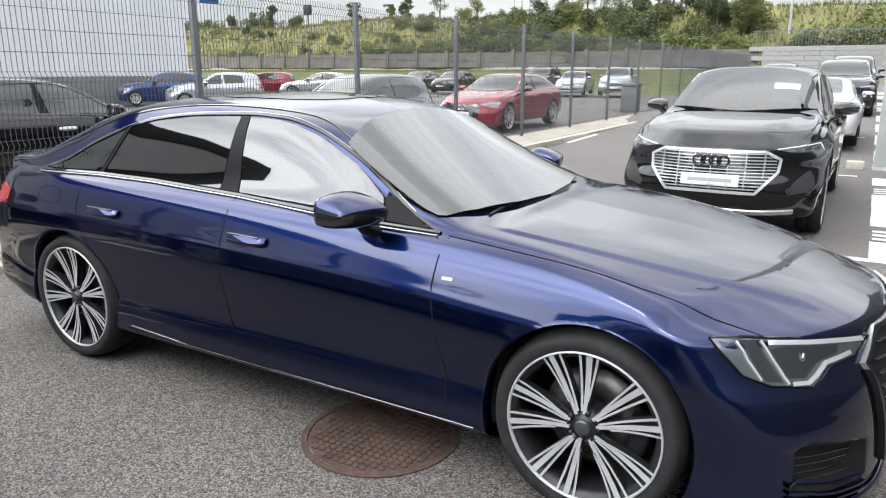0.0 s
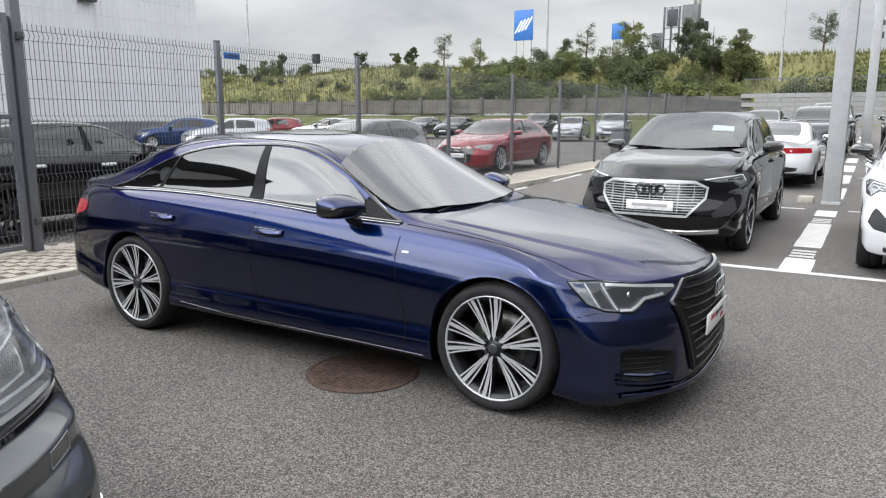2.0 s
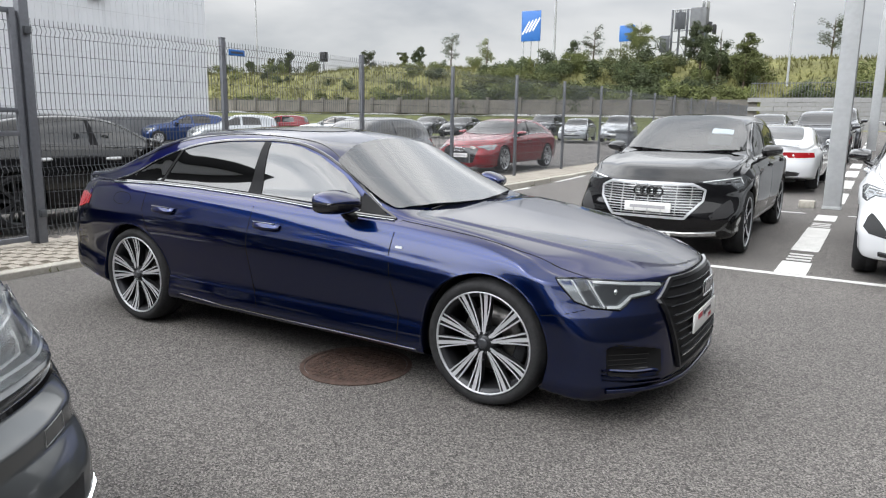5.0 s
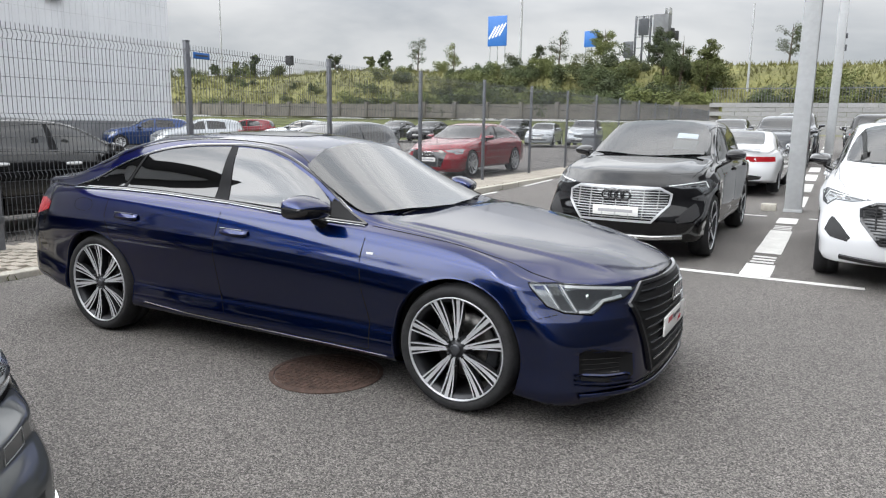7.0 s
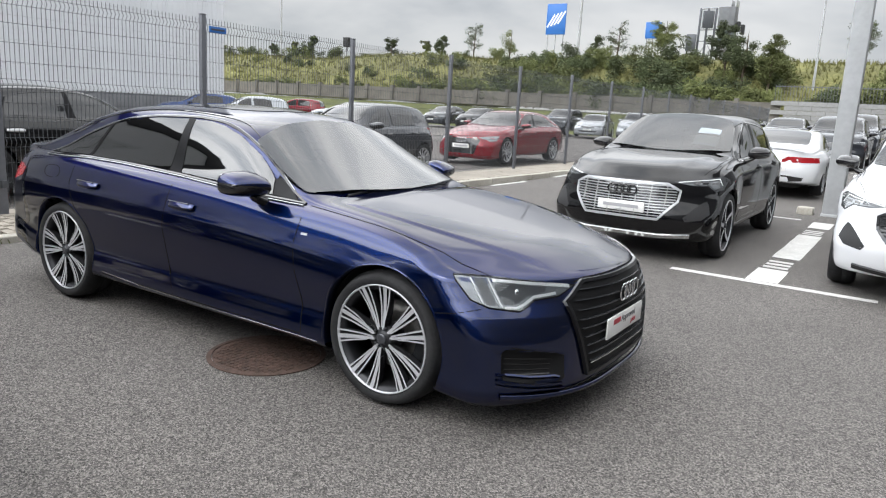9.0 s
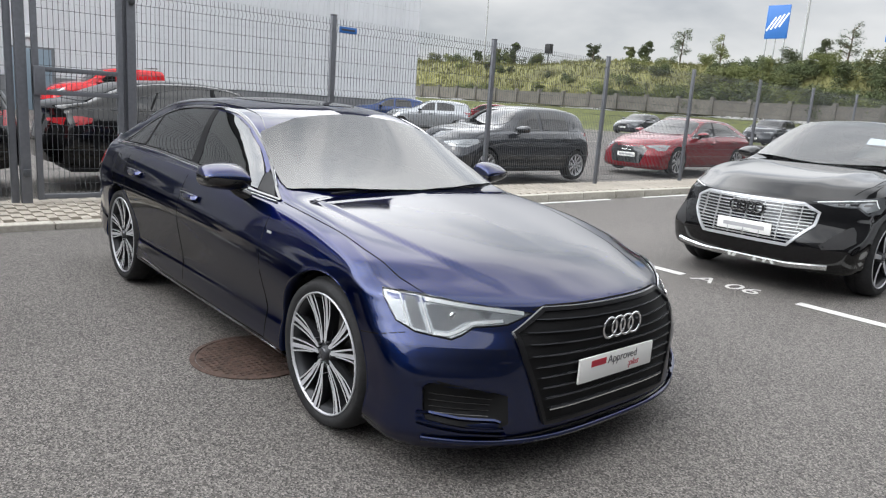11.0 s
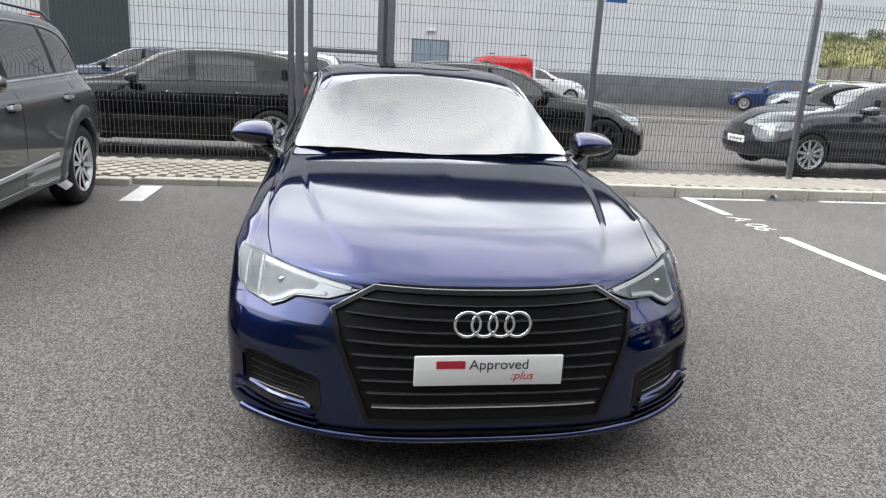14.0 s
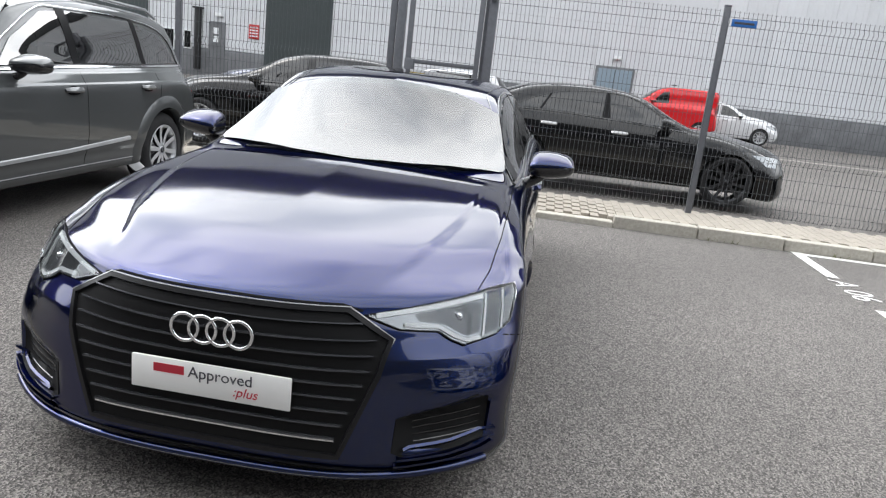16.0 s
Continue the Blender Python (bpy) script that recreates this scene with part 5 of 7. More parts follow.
for i in range(9):
    z = 0.675 - i * 0.044
    hw = min(0.50, 0.385 + (0.722 - z) * 1.7) - (0.0 if z > 0.55 else (0.55 - z) * 0.38) - (0.03 if i == 0 else 0.018)
    part("slat", strip(ht, "front", [(-hw, z), (hw, z)], 0.0055, 1, 0.009, 0.014, 0.03), M_GRSLAT, grille)
part("lower_slat", strip(ht, "front", [(-0.395, 0.318), (0.395, 0.318)], 0.008, 1, 0.009, 0.012, 0.03), M_CHROME, grille, "satin silver lower slat")
part("bonnet_edge_gap", strip(ht, "front", [(-0.43, 0.712), (-0.37, 0.728), (0.0, 0.731), (0.37, 0.728), (0.43, 0.712)], 0.009, 1, 0.0, 0.004, 0.02), M_GAPSHADE, hero)
front_rings(ht, hero, 0.626, 0.0435, 0.0575, M_CHROME, 0.0052, 0.036)
p0, _ = cast(ht, "front", 0.0, 0.46, 1)
plx = p0.x + 0.034
plate = part("front_plate", bm_box(plx - 0.012, plx, -0.26, 0.26, 0.402, 0.512, bevel=0.005), M_PLATE, hero, "white plate with grey and red lettering")
PF = pose(plx + 0.0008, 0, 0, 90, 0, 90)
text_on("Approved", 0.052, PF @ pose(-0.072, 0.463, 0), M_INK, plate)
text_on(":plus", 0.044, PF @ pose(0.075, 0.424, 0), M_REDINK, plate, shear=0.25)
part("red_mark", bm_box(plx, plx + 0.0014, -0.185, -0.085, 0.466, 0.494), M_REDINK, plate, smooth=False)
lip_pts, line_pts = [], []
for i in range(45):
    y = -0.86 + 1.72 * i / 44
    p, _ = cast(ht, "front", y, 0.250, 1)
    z = 0.186 + 0.026 * (y / 0.86) ** 2
    lip_pts.append((p.x + 0.002, y, z))
    line_pts.append((p.x + 0.013, y, z - 0.002))
bm = bmesh.new()
tube(bm, lip_pts, 0.014, 10)
lip = part("front_lip", bm, M_BLUE, hero)
bm = bmesh.new()
tube(bm, line_pts, 0.0028, 6)
part("lip_line", bm, M_SLAT, lip, "thin silver line")
for side in (1, -1):
    iv = [(side * y, z) for y, z in ((0.575, 0.390), (0.72, 0.425), (0.815, 0.450), (0.848, 0.425), (0.845, 0.290), (0.72, 0.265), (0.62, 0.250), (0.570, 0.275))]
    it = part("air_intake", patch(ht, "front", iv, 1, 0.0025, 0.01, 0.03), M_GRILLE, hero)
    for k in range(4):
        part("intake_rib", strip(ht, "front", [(side * (0.61 + 0.005 * k), 0.368 - k * 0.024), (side * 0.83, 0.390 - k * 0.026)], 0.004, 1, 0.002, 0.004), M_TRIM, it)
    for k, (zz, ww, hh) in enumerate(((0.284, 0.012, 0.016), (0.259, 0.010, 0.015), (0.237, 0.009, 0.014))):
        part("intake_blade", strip(ht, "front", [(side * (0.60 - 0.01 * k), zz - 0.004), (side * 0.74, zz + 0.007), (side * 0.835, zz + 0.024), (side * 0.872, zz + 0.036)], ww, 1, 0.002, hh, 0.02), M_BLUE, it)
    hx = [o for o in hero.children if o.name.startswith("headlight")][0 if side == 1 else 1]
    sy = lambda pts: [(side * y, z) for y, z in pts]
    part("lamp_bezel", patch(ht, "front", sy(((0.58, 0.700), (0.74, 0.720), (0.778, 0.714), (0.784, 0.632), (0.745, 0.628), (0.685, 0.664), (0.60, 0.680))), 1, 0.0055, 0.0, 0.03), M_LAMPDARK, hx)
    part("light_bar", strip(ht, "front", sy(((0.470, 0.698), (0.60, 0.714), (0.775, 0.733))), 0.019, 1, 0.005, 0.004, 0.03), M_LED, hx)
    part("light_bar", strip(ht, "front", sy(((0.785, 0.738), (0.791, 0.680), (0.797, 0.618))), 0.010, 1, 0.005, 0.004, 0.02), M_LED, hx)
    part("light_bar", strip(ht, "front", sy(((0.838, 0.743), (0.846, 0.690), (0.850, 0.634))), 0.008, 1, 0.005, 0.004, 0.02), M_LED, hx)
    part("light_guide", strip(ht, "front", sy(((0.555, 0.672), (0.660, 0.660), (0.712, 0.630), (0.748, 0.615), (0.790, 0.617))), 0.017, 1, 0.005, 0.004, 0.02), M_LED, hx)
    part("lamp_panel", patch(ht, "front", sy(((0.830, 0.740), (0.797, 0.738), (0.806, 0.624), (0.842, 0.630))), 1, 0.004, 0.0, 0.02), M_LAMPDARK, hx)
    for yy in (0.71,):
        pl_, nn_ = cast(ht, "front", side * yy, 0.682, 1)
        bm = bmesh.new()
        bmesh.ops.create_icosphere(bm, subdivisions=2, radius=0.018, matrix=Matrix.Translation(pl_ + nn_ * 0.001) @ Matrix.Diagonal((0.5, 1, 1, 1)))
        part("projector_lens", bm, M_CHROME, hx)
    part("lamp_cover", patch(ht, "front", sy(HL), 1, 0.013, 0.012, 0.03), M_LENS, hx)
    part("lamp_gap", strip(ht, "front", sy(HL + HL[:1]), 0.007, 1, 0.001, 0.004, 0.03), M_GAPSHADE, hx)
    part("bonnet_gap", strip(ht, "top", [(-0.60, side * 0.800), (-0.2, side * 0.808), (0.15, side * 0.802), (0.38, side * 0.786), (0.52, side * 0.762), (0.585, side * 0.742)], 0.005, 1, -0.003, 0.0044, 0.05), M_GAPSHADE, hero)
    part("fender_badge", patch(ht, "side", [(-0.570, 0.808), (-0.525, 0.808), (-0.525, 0.820), (-0.570, 0.820)], side, 0.003, 0.004, 0.1), M_SLAT, hero)
    part("bumper_gap", strip(ht, "side", [(0.545, 0.612), (0.44, 0.585), (0.335, 0.566)], 0.005, side, -0.003, 0.0042, 0.03), M_GAPSHADE, hero)
    part("fuel_flap_gap", strip(ht, "side", rounded([(-2.94, 0.875), (-3.14, 0.872), (-3.16, 0.955), (-2.96, 0.962)], 2) if side < 0 else [(-2.94, 0.875), (-2.97, 0.875)], 0.004, side, -0.003, 0.004), M_GAPSHADE, hero)
    part("wiper", strip(ht, "top", [(-0.555, side * 0.25 - 0.30), (-0.57, side * 0.25 - 0.05), (-0.565, side * 0.25 + 0.22)], 0.010, 1, 0.003, 0.004), M_PLASTIC, hero)
    part("roof_trim", strip(ht, "side", [tuple(q) for q in spline([(-1.02, 1.165), (-1.35, 1.335), (-1.7, 1.392), (-2.2, 1.395), (-2.7, 1.325), (-3.1, 1.19)], 6)], 0.006, side, 0.0, 0.004), M_TRIM, hero)
part("sunroof", patch(ht, "top", rounded([(-1.62, -0.40), (-1.62, 0.40), (-2.38, 0.42), (-2.38, -0.42)], 2), 1, 0.003, 0.004, 0.06), M_DARKGLASS, hero)

# ---- the black and the white electric SUV ----
ET = scaled(SUV, 1.0, 1.0, spokecount=5, darklamps=True)


def electric_suv(place, paint_m, label, frame_m, slat_m, dark):
    S = dict(ET)
    S["surroundmat"] = M_TRIM if dark else M_CHROME
    S["mirrormat"] = M_TRIM if dark else paint_m
    c, t = car("electric_suv", S, place, paint_m, label)
    g = [(-0.45, 0.840), (0.45, 0.840), (0.575, 0.775), (0.565, 0.66), (0.40, 0.465), (-0.40, 0.465), (-0.565, 0.66), (-0.575, 0.775)]
    gr = part("grille", patch(t, "front", g, 1, 0.004, 0.02, 0.06), M_TRIM, c)
    part("grille_frame", strip(t, "front", g + g[:1], 0.030, 1, 0.004, 0.012), frame_m, gr)
    for i in range(12):
        z = 0.820 - i * 0.029
        hw = 0.48 if z > 0.80 else (0.545 if z > 0.66 else 0.545 - (0.66 - z) * 0.83)
        part("slat", strip(t, "front", [(-hw, z), (hw, z)], 0.012, 1, 0.006, 0.010, 0.1), slat_m, gr)
    for k in range(7):
        y = -0.45 + 0.15 * k
        part("grille_bar", strip(t, "front", [(y, 0.83), (y, 0.60 if abs(y) > 0.4 else 0.49)], 0.009, 1, 0.007, 0.013, 0.1), slat_m, gr)
    front_rings(t, c, 0.755, 0.050, 0.072, M_TRIM if not dark else M_CHROME, 0.009, 0.035)
    bar_plate(c, t, 0.575)
    part("lower_lip", strip(t, "front", [(-0.72, 0.31), (-0.4, 0.285), (0.4, 0.285), (0.72, 0.31)], 0.05, 1, 0.004, 0.014), M_CHROME if not dark else M_TRIM, c)
    for side in (1, -1):
        iv = [(side * y, z) for y, z in ((0.83, 0.68), (0.89, 0.50), (0.60, 0.45), (0.78, 0.66))]
        part("air_intake", patch(t, "front", rounded(iv, 1), 1, 0.003, 0.02, 0.05), M_PLASTIC, c)
        hx = [o for o in c.children if o.name.startswith("headlight")][0 if side == 1 else 1]
        part("lamp_panel", patch(t, "front", [(side * y, z) for y, z in ((0.60, 0.848), (0.72, 0.868), (0.88, 0.888), (0.90, 0.83), (0.86, 0.80), (0.80, 0.846), (0.66, 0.840))], 1, 0.0045, 0.0, 0.03), M_LAMPIN, hx)
        for yy in (0.70, 0.77, 0.84):
            part("lamp_chamber", patch(t, "front", [(side * (yy - 0.022), 0.850), (side * (yy + 0.022), 0.853), (side * (yy + 0.022), 0.873), (side * (yy - 0.022), 0.868)], 1, 0.006, 0.0, 0.03), M_TRIM, hx)
    for side in (1, -1):
        part("bonnet_gap", strip(t, "top", [(-0.5, side * 0.80), (0.2, side * 0.79), (0.42, side * 0.73)], 0.006, 1, -0.003, 0.0044), M_GAPSHADE, c)
    part("wiper", strip(t, "top", [(-0.56, -0.5), (-0.60, 0.1)], 0.012, 1, 0.006, 0.007), M_PLASTIC, c)
    return c, t


et, ett = electric_suv(at(-1.27, 7.78, -90), M_BLACK, "black electric SUV with bright framed grille parked on asphalt", M_ALLOY, M_SLAT, False)
for u0, u1, v0, v1 in ((0.27, 0.53, -1.04, -0.93), (0.27, 0.55, -0.90, -0.68)):
    part("price_sheet", patch(ett, "top", [(v0, u0), (v1, u0), (v1, u1), (v0, u1)], 1, 0.024, 0.0, 0.03), M_PAPER, et, "white paper sheet inside windscreen")
electric_suv(at(1.72, 7.46, -90), M_WHITE, "white electric SUV with black grille parked on asphalt", M_TRIM, M_PLASTIC, True)

# ---- the grey SUV beside the blue saloon ----
Q = scaled(ESTATE, 1.023, 1.01, W=1.968, tyre=0.375, rim=0.255, arch=0.43, bow=0.53, drl=None, wheelcolour="silver", sillmat=M_ALLOY, sideglass=M_PALEGLASS, clearpanes=3, seethrough=True, hires=True, flare=True, trimwidth=0.018, creases=((0.790, 0.035, 0.034, 0.2), (0.660, 0.060, 0.048, 0.2), (0.40, 0.05, 0.025, 0.2)),
           headlight=[(0.46, 0.90), (0.70, 0.935), (0.885, 0.965), (0.925, 0.94), (0.930, 0.86), (0.90, 0.815), (0.78, 0.800), (0.52, 0.805)])
q7, qt = car("family_suv", Q, at(-1.73, -0.83, 0), M_GREY, "dark grey family SUV with chrome trim, rear to kerb", "car")
simple_front(q7, qt, Q, 0.74, 0.40)
for side in (1, -1):
    sy = lambda pts: [(side * y, z) for y, z in pts]
    part("lower_trim", strip(qt, "side", [(-0.52, 0.47), (-1.5, 0.50), (-2.36, 0.55)], 0.036, side, 0.003, 0.010), M_ALLOY, q7)
    part("chrome_blade", strip(qt, "front", sy(((0.45, 0.375), (0.80, 0.40), (0.90, 0.43))), 0.008, 1, 0.003, 0.006), M_CHROME, q7)
    part("chrome_blade", strip(qt, "front", sy(((0.45, 0.325), (0.78, 0.33), (0.89, 0.35))), 0.008, 1, 0.003, 0.006), M_CHROME, q7)
    part("air_intake", patch(qt, "front", sy(((0.50, 0.47), (0.80, 0.48), (0.78, 0.40), (0.50, 0.385))), 1, 0.003, 0.01, 0.04), M_PLASTIC, q7)
    part("bumper_gap", strip(qt, "front", sy(((0.50, 0.735), (0.78, 0.735), (0.90, 0.750), (0.935, 0.775))), 0.022, 1, 0.0, 0.004, 0.03), M_TRIM, q7)
    part("washer_flap", strip(qt, "front", sy(((0.70, 0.60), (0.80, 0.605), (0.80, 0.655), (0.70, 0.65), (0.70, 0.60))), 0.003, 1, 0.0, 0.002, 0.03), M_SLAT, q7)
    hx = [o for o in q7.children if o.name.startswith("headlight")][0 if side == 1 else 1]
    part("light_bar", strip(qt, "front", sy(((0.50, 0.825), (0.78, 0.820), (0.89, 0.835), (0.915, 0.90))), 0.012, 1, 0.005, 0.004, 0.03), M_LED, hx)
    part("light_bar", strip(qt, "front", sy(((0.52, 0.895), (0.70, 0.922), (0.87, 0.948))), 0.008, 1, 0.005, 0.004, 0.03), M_LED, hx)
    part("light_bar", strip(qt, "front", sy(((0.60, 0.850), (0.70, 0.858), (0.72, 0.905))), 0.008, 1, 0.005, 0.004, 0.02), M_LED, hx)
    part("light_bar", strip(qt, "front", sy(((0.76, 0.856), (0.86, 0.868), (0.875, 0.920))), 0.008, 1, 0.005, 0.004, 0.02), M_LED, hx)
    part("lamp_bezel", strip(qt, "front", sy(((0.52, 0.868), (0.68, 0.885), (0.84, 0.905))), 0.020, 1, 0.003, 0.003, 0.02), M_LAMPDARK, hx)
    part("lamp_cover", patch(qt, "front", sy(Q["headlight"]), 1, 0.012, 0.012, 0.04), M_LENS, hx)
    bm = bmesh.new()
    tube(bm, [(-1.15, side * 0.60, 1.62), (-1.3, side * 0.61, 1.70), (-2.2, side * 0.60, 1.765), (-3.2, side * 0.59, 1.73), (-3.4, side * 0.585, 1.66)], 0.016, 8)
    part("roof_rail", bm, M_CHROME, q7)

# ---- cars behind the fence ----
LZ = 0.06
BMW = scaled(SEDAN, 0.99, 1.0, surroundmat=M_TRIM, spokes="single", spokecount=10, wheelcolour="dark", handlemat=M_SLAT)
b, t = car("saloon_car", BMW, at(-9.12, 6.50, 90, LZ), M_BLACK, "black saloon car behind mesh fence", far=True)
simple_front(b, t, BMW, 0.62, 0.30)
TIG = scaled(HATCH, 1.05, 1.0, W=1.79, tyre=0.325, rim=0.24, arch=0.36, track=1.55)
b, t = car("hatchback_car", TIG, at(-8.75, -1.10, -90, LZ), M_BLACK, "black hatchback behind mesh fence by the gate", far=True)
POLO = scaled(HATCH, 1.02, 1.0)
b, t = car("hatchback_car", POLO, at(-8.60, 9.75, -90, LZ), M_ANTHR, "dark grey hatchback behind mesh fence", far=True)
simple_front(b, t, POLO, 0.64, 0.36, w=0.34)
RS = scaled(SEDAN, 1.0, 1.0, spokes="single", wheelcolour="silver", handlemat=M_RED)
b, t = car("saloon_car", RS, at(-8.90, 16.60, -90, LZ), M_RED, "red saloon car behind mesh fence", far=True)
part("grille", patch(t, "front", GR, 1, 0.004, 0.02, 0.06), M_TRIM, b)
front_rings(t, b, 0.62, 0.05, 0.072, M_CHROME)
bar_plate(b, t, 0.46)

FAR_SEDAN = scaled(SEDAN, 0.95, 1.0, spokes="single", wheelcolour="silver", handlemat=M_TRIM)
FAR_SUV = scaled(ESTATE, 0.93, 0.98, wheelcolour="silver", surroundmat=M_TRIM)
row = "cars parked along the far verge"
for x, y, hd, S, pm, lab in (
        (-28.3, 43.0, -84, FAR_SEDAN, M_ANTHR, "dark grey saloon parked near the grass verge"),
        (-25.4, 43.0, -84, FAR_SEDAN, M_BLACK, "black saloon parked near the grass verge"),
        (-19.0, 43.2, -88, FAR_SUV, M_ANTHR, "dark SUV parked near the grass verge"),
        (-16.2, 42.6, -80, FAR_SEDAN, M_SILVER, "silver saloon parked near the grass verge"),
        (-13.4, 42.6, -80, FAR_SUV, M_SILVER, "pale silver SUV parked near the grass verge")):
    b, t = car("parked_car", S, at(x, y, hd, 0.12), pm, lab, "car", row, far=True)
    simple_front(b, t, S, 0.66, 0.36)
for x, y, hd, S, pm, lab in (
        (-29.2, 21.4, -125, POLO, M_COBALT, "bright blue hatchback parked by the white building"),
        (-25.0, 20.7, -130, POLO, M_SILVER, "silver hatchback with dark patches parked outside"),
        (-34.2, 33.0, -150, POLO, M_RED, "dark red hatchback parked in the far lot"),
        (-29.0, 32.0, -150, FAR_SEDAN, M_SILVER, "silver saloon parked in the far lot"),
        (-27.0, 11.9, 90, POLO, M_WHITE, "white hatchback parked along the building"),
        (-15.6, -3.5, -90, FAR_SEDAN, M_NAVY, "navy blue saloon parked by the building"),
        (-18.8, -0.8, -90, scaled(FAR_SUV, 1.0, 0.9), M_WHITE, "white estate car parked by the building")):
    car("parked_car", S, at(x, y, hd, 0.05), pm, lab, "car", far=True)
VAN = scaled(HATCH, 1.05, 1.22, W=1.80, top=[(0.80, 0.80), (0.4, 1.05), (0.0, 1.15), (-0.4, 1.22), (-1.05, 1.66), (-1.5, 1.78), (-2.4, 1.80), (-3.2, 1.79), (-3.38, 1.70)],
             nose=0.80, tail=-3.38, windows=[[(-0.80, 1.16), (-1.45, 1.20), (-1.42, 1.60), (-1.20, 1.56)]], gaps=[], handles=[], rearscreen=[(-3.26, 0), (-3.27, 0.3), (-3.34, 0.3), (-3.34, 0)], roofw=0.66)
b, t = car("delivery_van", VAN, at(-26.4, 6.9, -90, 0.05), M_VANRED, "red delivery van with roof bars by the building", "van", far=True)
for xx in (-1.6, -2.9):
    part("roof_bar", bm_box(xx - 0.03, xx + 0.03, -0.7, 0.7, 1.84, 1.88, bevel=0.01), M_TRIM, b)

# ---- cars behind the electric SUVs ----
TT = scaled(SEDAN, 0.855, 0.93, W=1.832, tyre=0.335, rim=0.255, arch=0.37, track=1.58, spokes="single", wheelcolour="silver", handlemat=M_WHITE, bowr=0.36,
            top=[(0.79, 0.66), (0.4, 0.78), (0.0, 0.86), (-0.40, 0.93), (-0.55, 0.97), (-1.15, 1.29), (-1.5, 1.345), (-1.9, 1.335), (-2.4, 1.22), (-2.9, 1.04), (-3.2, 0.97), (-3.43, 0.93)],
            belt=[(0.79, 0.58), (0.4, 0.70), (0.0, 0.80), (-1.0, 0.87), (-2.4, 0.90), (-3.0, 0.90), (-3.43, 0.85)],
            windows=[[(-0.85, 0.92), (-1.65, 0.95), (-1.62, 1.24), (-1.35, 1.23), (-1.05, 1.08)], [(-1.70, 0.95), (-2.35, 0.965), (-2.05, 1.12), (-1.67, 1.235)]], pillars=[], surround=None, gaps=[],
            screen=[(-0.50, 0.0), (-0.60, 0.66), (-1.10, 0.53), (-1.20, 0.0)], rearscreen=[(-1.98, 0.0), (-2.0, 0.42), (-2.10, 0.50), (-2.72, 0.56), (-2.82, 0.50), (-2.86, 0.0)],
            taillight=[(-3.05, 0.80), (-3.1, 0.70), (-3.4, 0.68), (-3.4, 0.80)], tailback=[(0.82, 0.80), (0.62, 0.785), (0.58, 0.72), (0.68, 0.69), (0.82, 0.71)])
tt, t = car("sports_coupe", TT, at(-1.12, 18.75, 90), M_WHITE, "white sports coupe seen from behind, parked in a bay", far=True)
part("rear_diffuser", patch(t, "front", rounded([(-0.62, 0.42), (0.62, 0.42), (0.56, 0.29), (-0.56, 0.29)], 1), -1, 0.004, 0.02, 0.08), M_TRIM, tt)
bar_plate(tt, t, 0.56, view_sign=-1)
part("spoiler_lip", bm_box(-3.36, -3.28, -0.55, 0.55, 0.945, 0.965, bevel=0.008), M_WHITE, tt)
for x, y, hd, S, pm, lab in (
        (-0.95, 25.2, -90, FAR_SUV, M_ANTHR, "dark grey SUV parked facing the lane"),
        (-0.9, 31.8, -90, scaled(FAR_SUV, 1.0, 1.05), M_ANTHR, "large dark SUV parked facing the lane"),
        (2.1, 17.4, 90, FAR_SUV, M_ANTHR, "dark grey SUV parked in the next row"),
        (2.0, 23.8, 90, FAR_SEDAN, M_GREY, "grey saloon parked in the next row"),
        (1.9, 30.2, 90, FAR_SUV, M_BLACK, "black SUV parked in the next row"),
        (-3.8, 34.0, -90, FAR_SEDAN, M_ANTHR, "dark saloon parked up the lot")):
    b, t = car("parked_car", S, at(x, y, hd), pm, lab, "car", "cars up the lot", far=True)
    if hd < 0:
        simple_front(b, t, S, 0.75, 0.40)

# ---- fence, gate ----
FX, TOPZ, PZ = -6.86, 2.41, 0.125
POST_Y = [5.78 + 3.05 * k for k in range(15)]


def mesh_panel(y0, y1, z0, z1, fine):
    """Welded wire panel with folded stiffening lines."""
    bm = bmesh.new()
    folds = [z0 + 0.06, z0 + 0.70, z0 + 1.32, z1 - 0.12]

    def bulge(z):
        return sum(0.032 * max(0.0, 1 - abs(z - f) / 0.05) for f in folds)

    zs = sorted([z0, z1] + [f + d for f in folds for d in (-0.05, 0, 0.05) if z0 < f + d < z1])
    n = int((y1 - y0) / 0.05)
    r = 0.0024
    for i in range(n + 1):
        y = lerp(y0, y1, i / n)
        rows = [[bm.verts.new((bulge(z) + a, y + b, z)) for a, b in ((-r, -r), (r, -r), (r, r), (-r, r))] for z in zs]
        for p, q in zip(rows, rows[1:]):
            for k in range(4):
                bm.faces.new((p[k], p[(k + 1) % 4], q[(k + 1) % 4], q[k]))
    z = z0 + 0.01
    hs = [f + d for f in folds for d in (-0.05, 0.05)] + [z0 + 0.27, z0 + 0.48, z0 + 0.93, z0 + 1.12, z0 + 1.55, z0 + 1.75, z0 + 1.95]
    for z in hs:
        if z0 < z < z1:
            box(bm, bulge(z) - r, bulge(z) + r, y0, y1, z - r, z + r)
    return bm


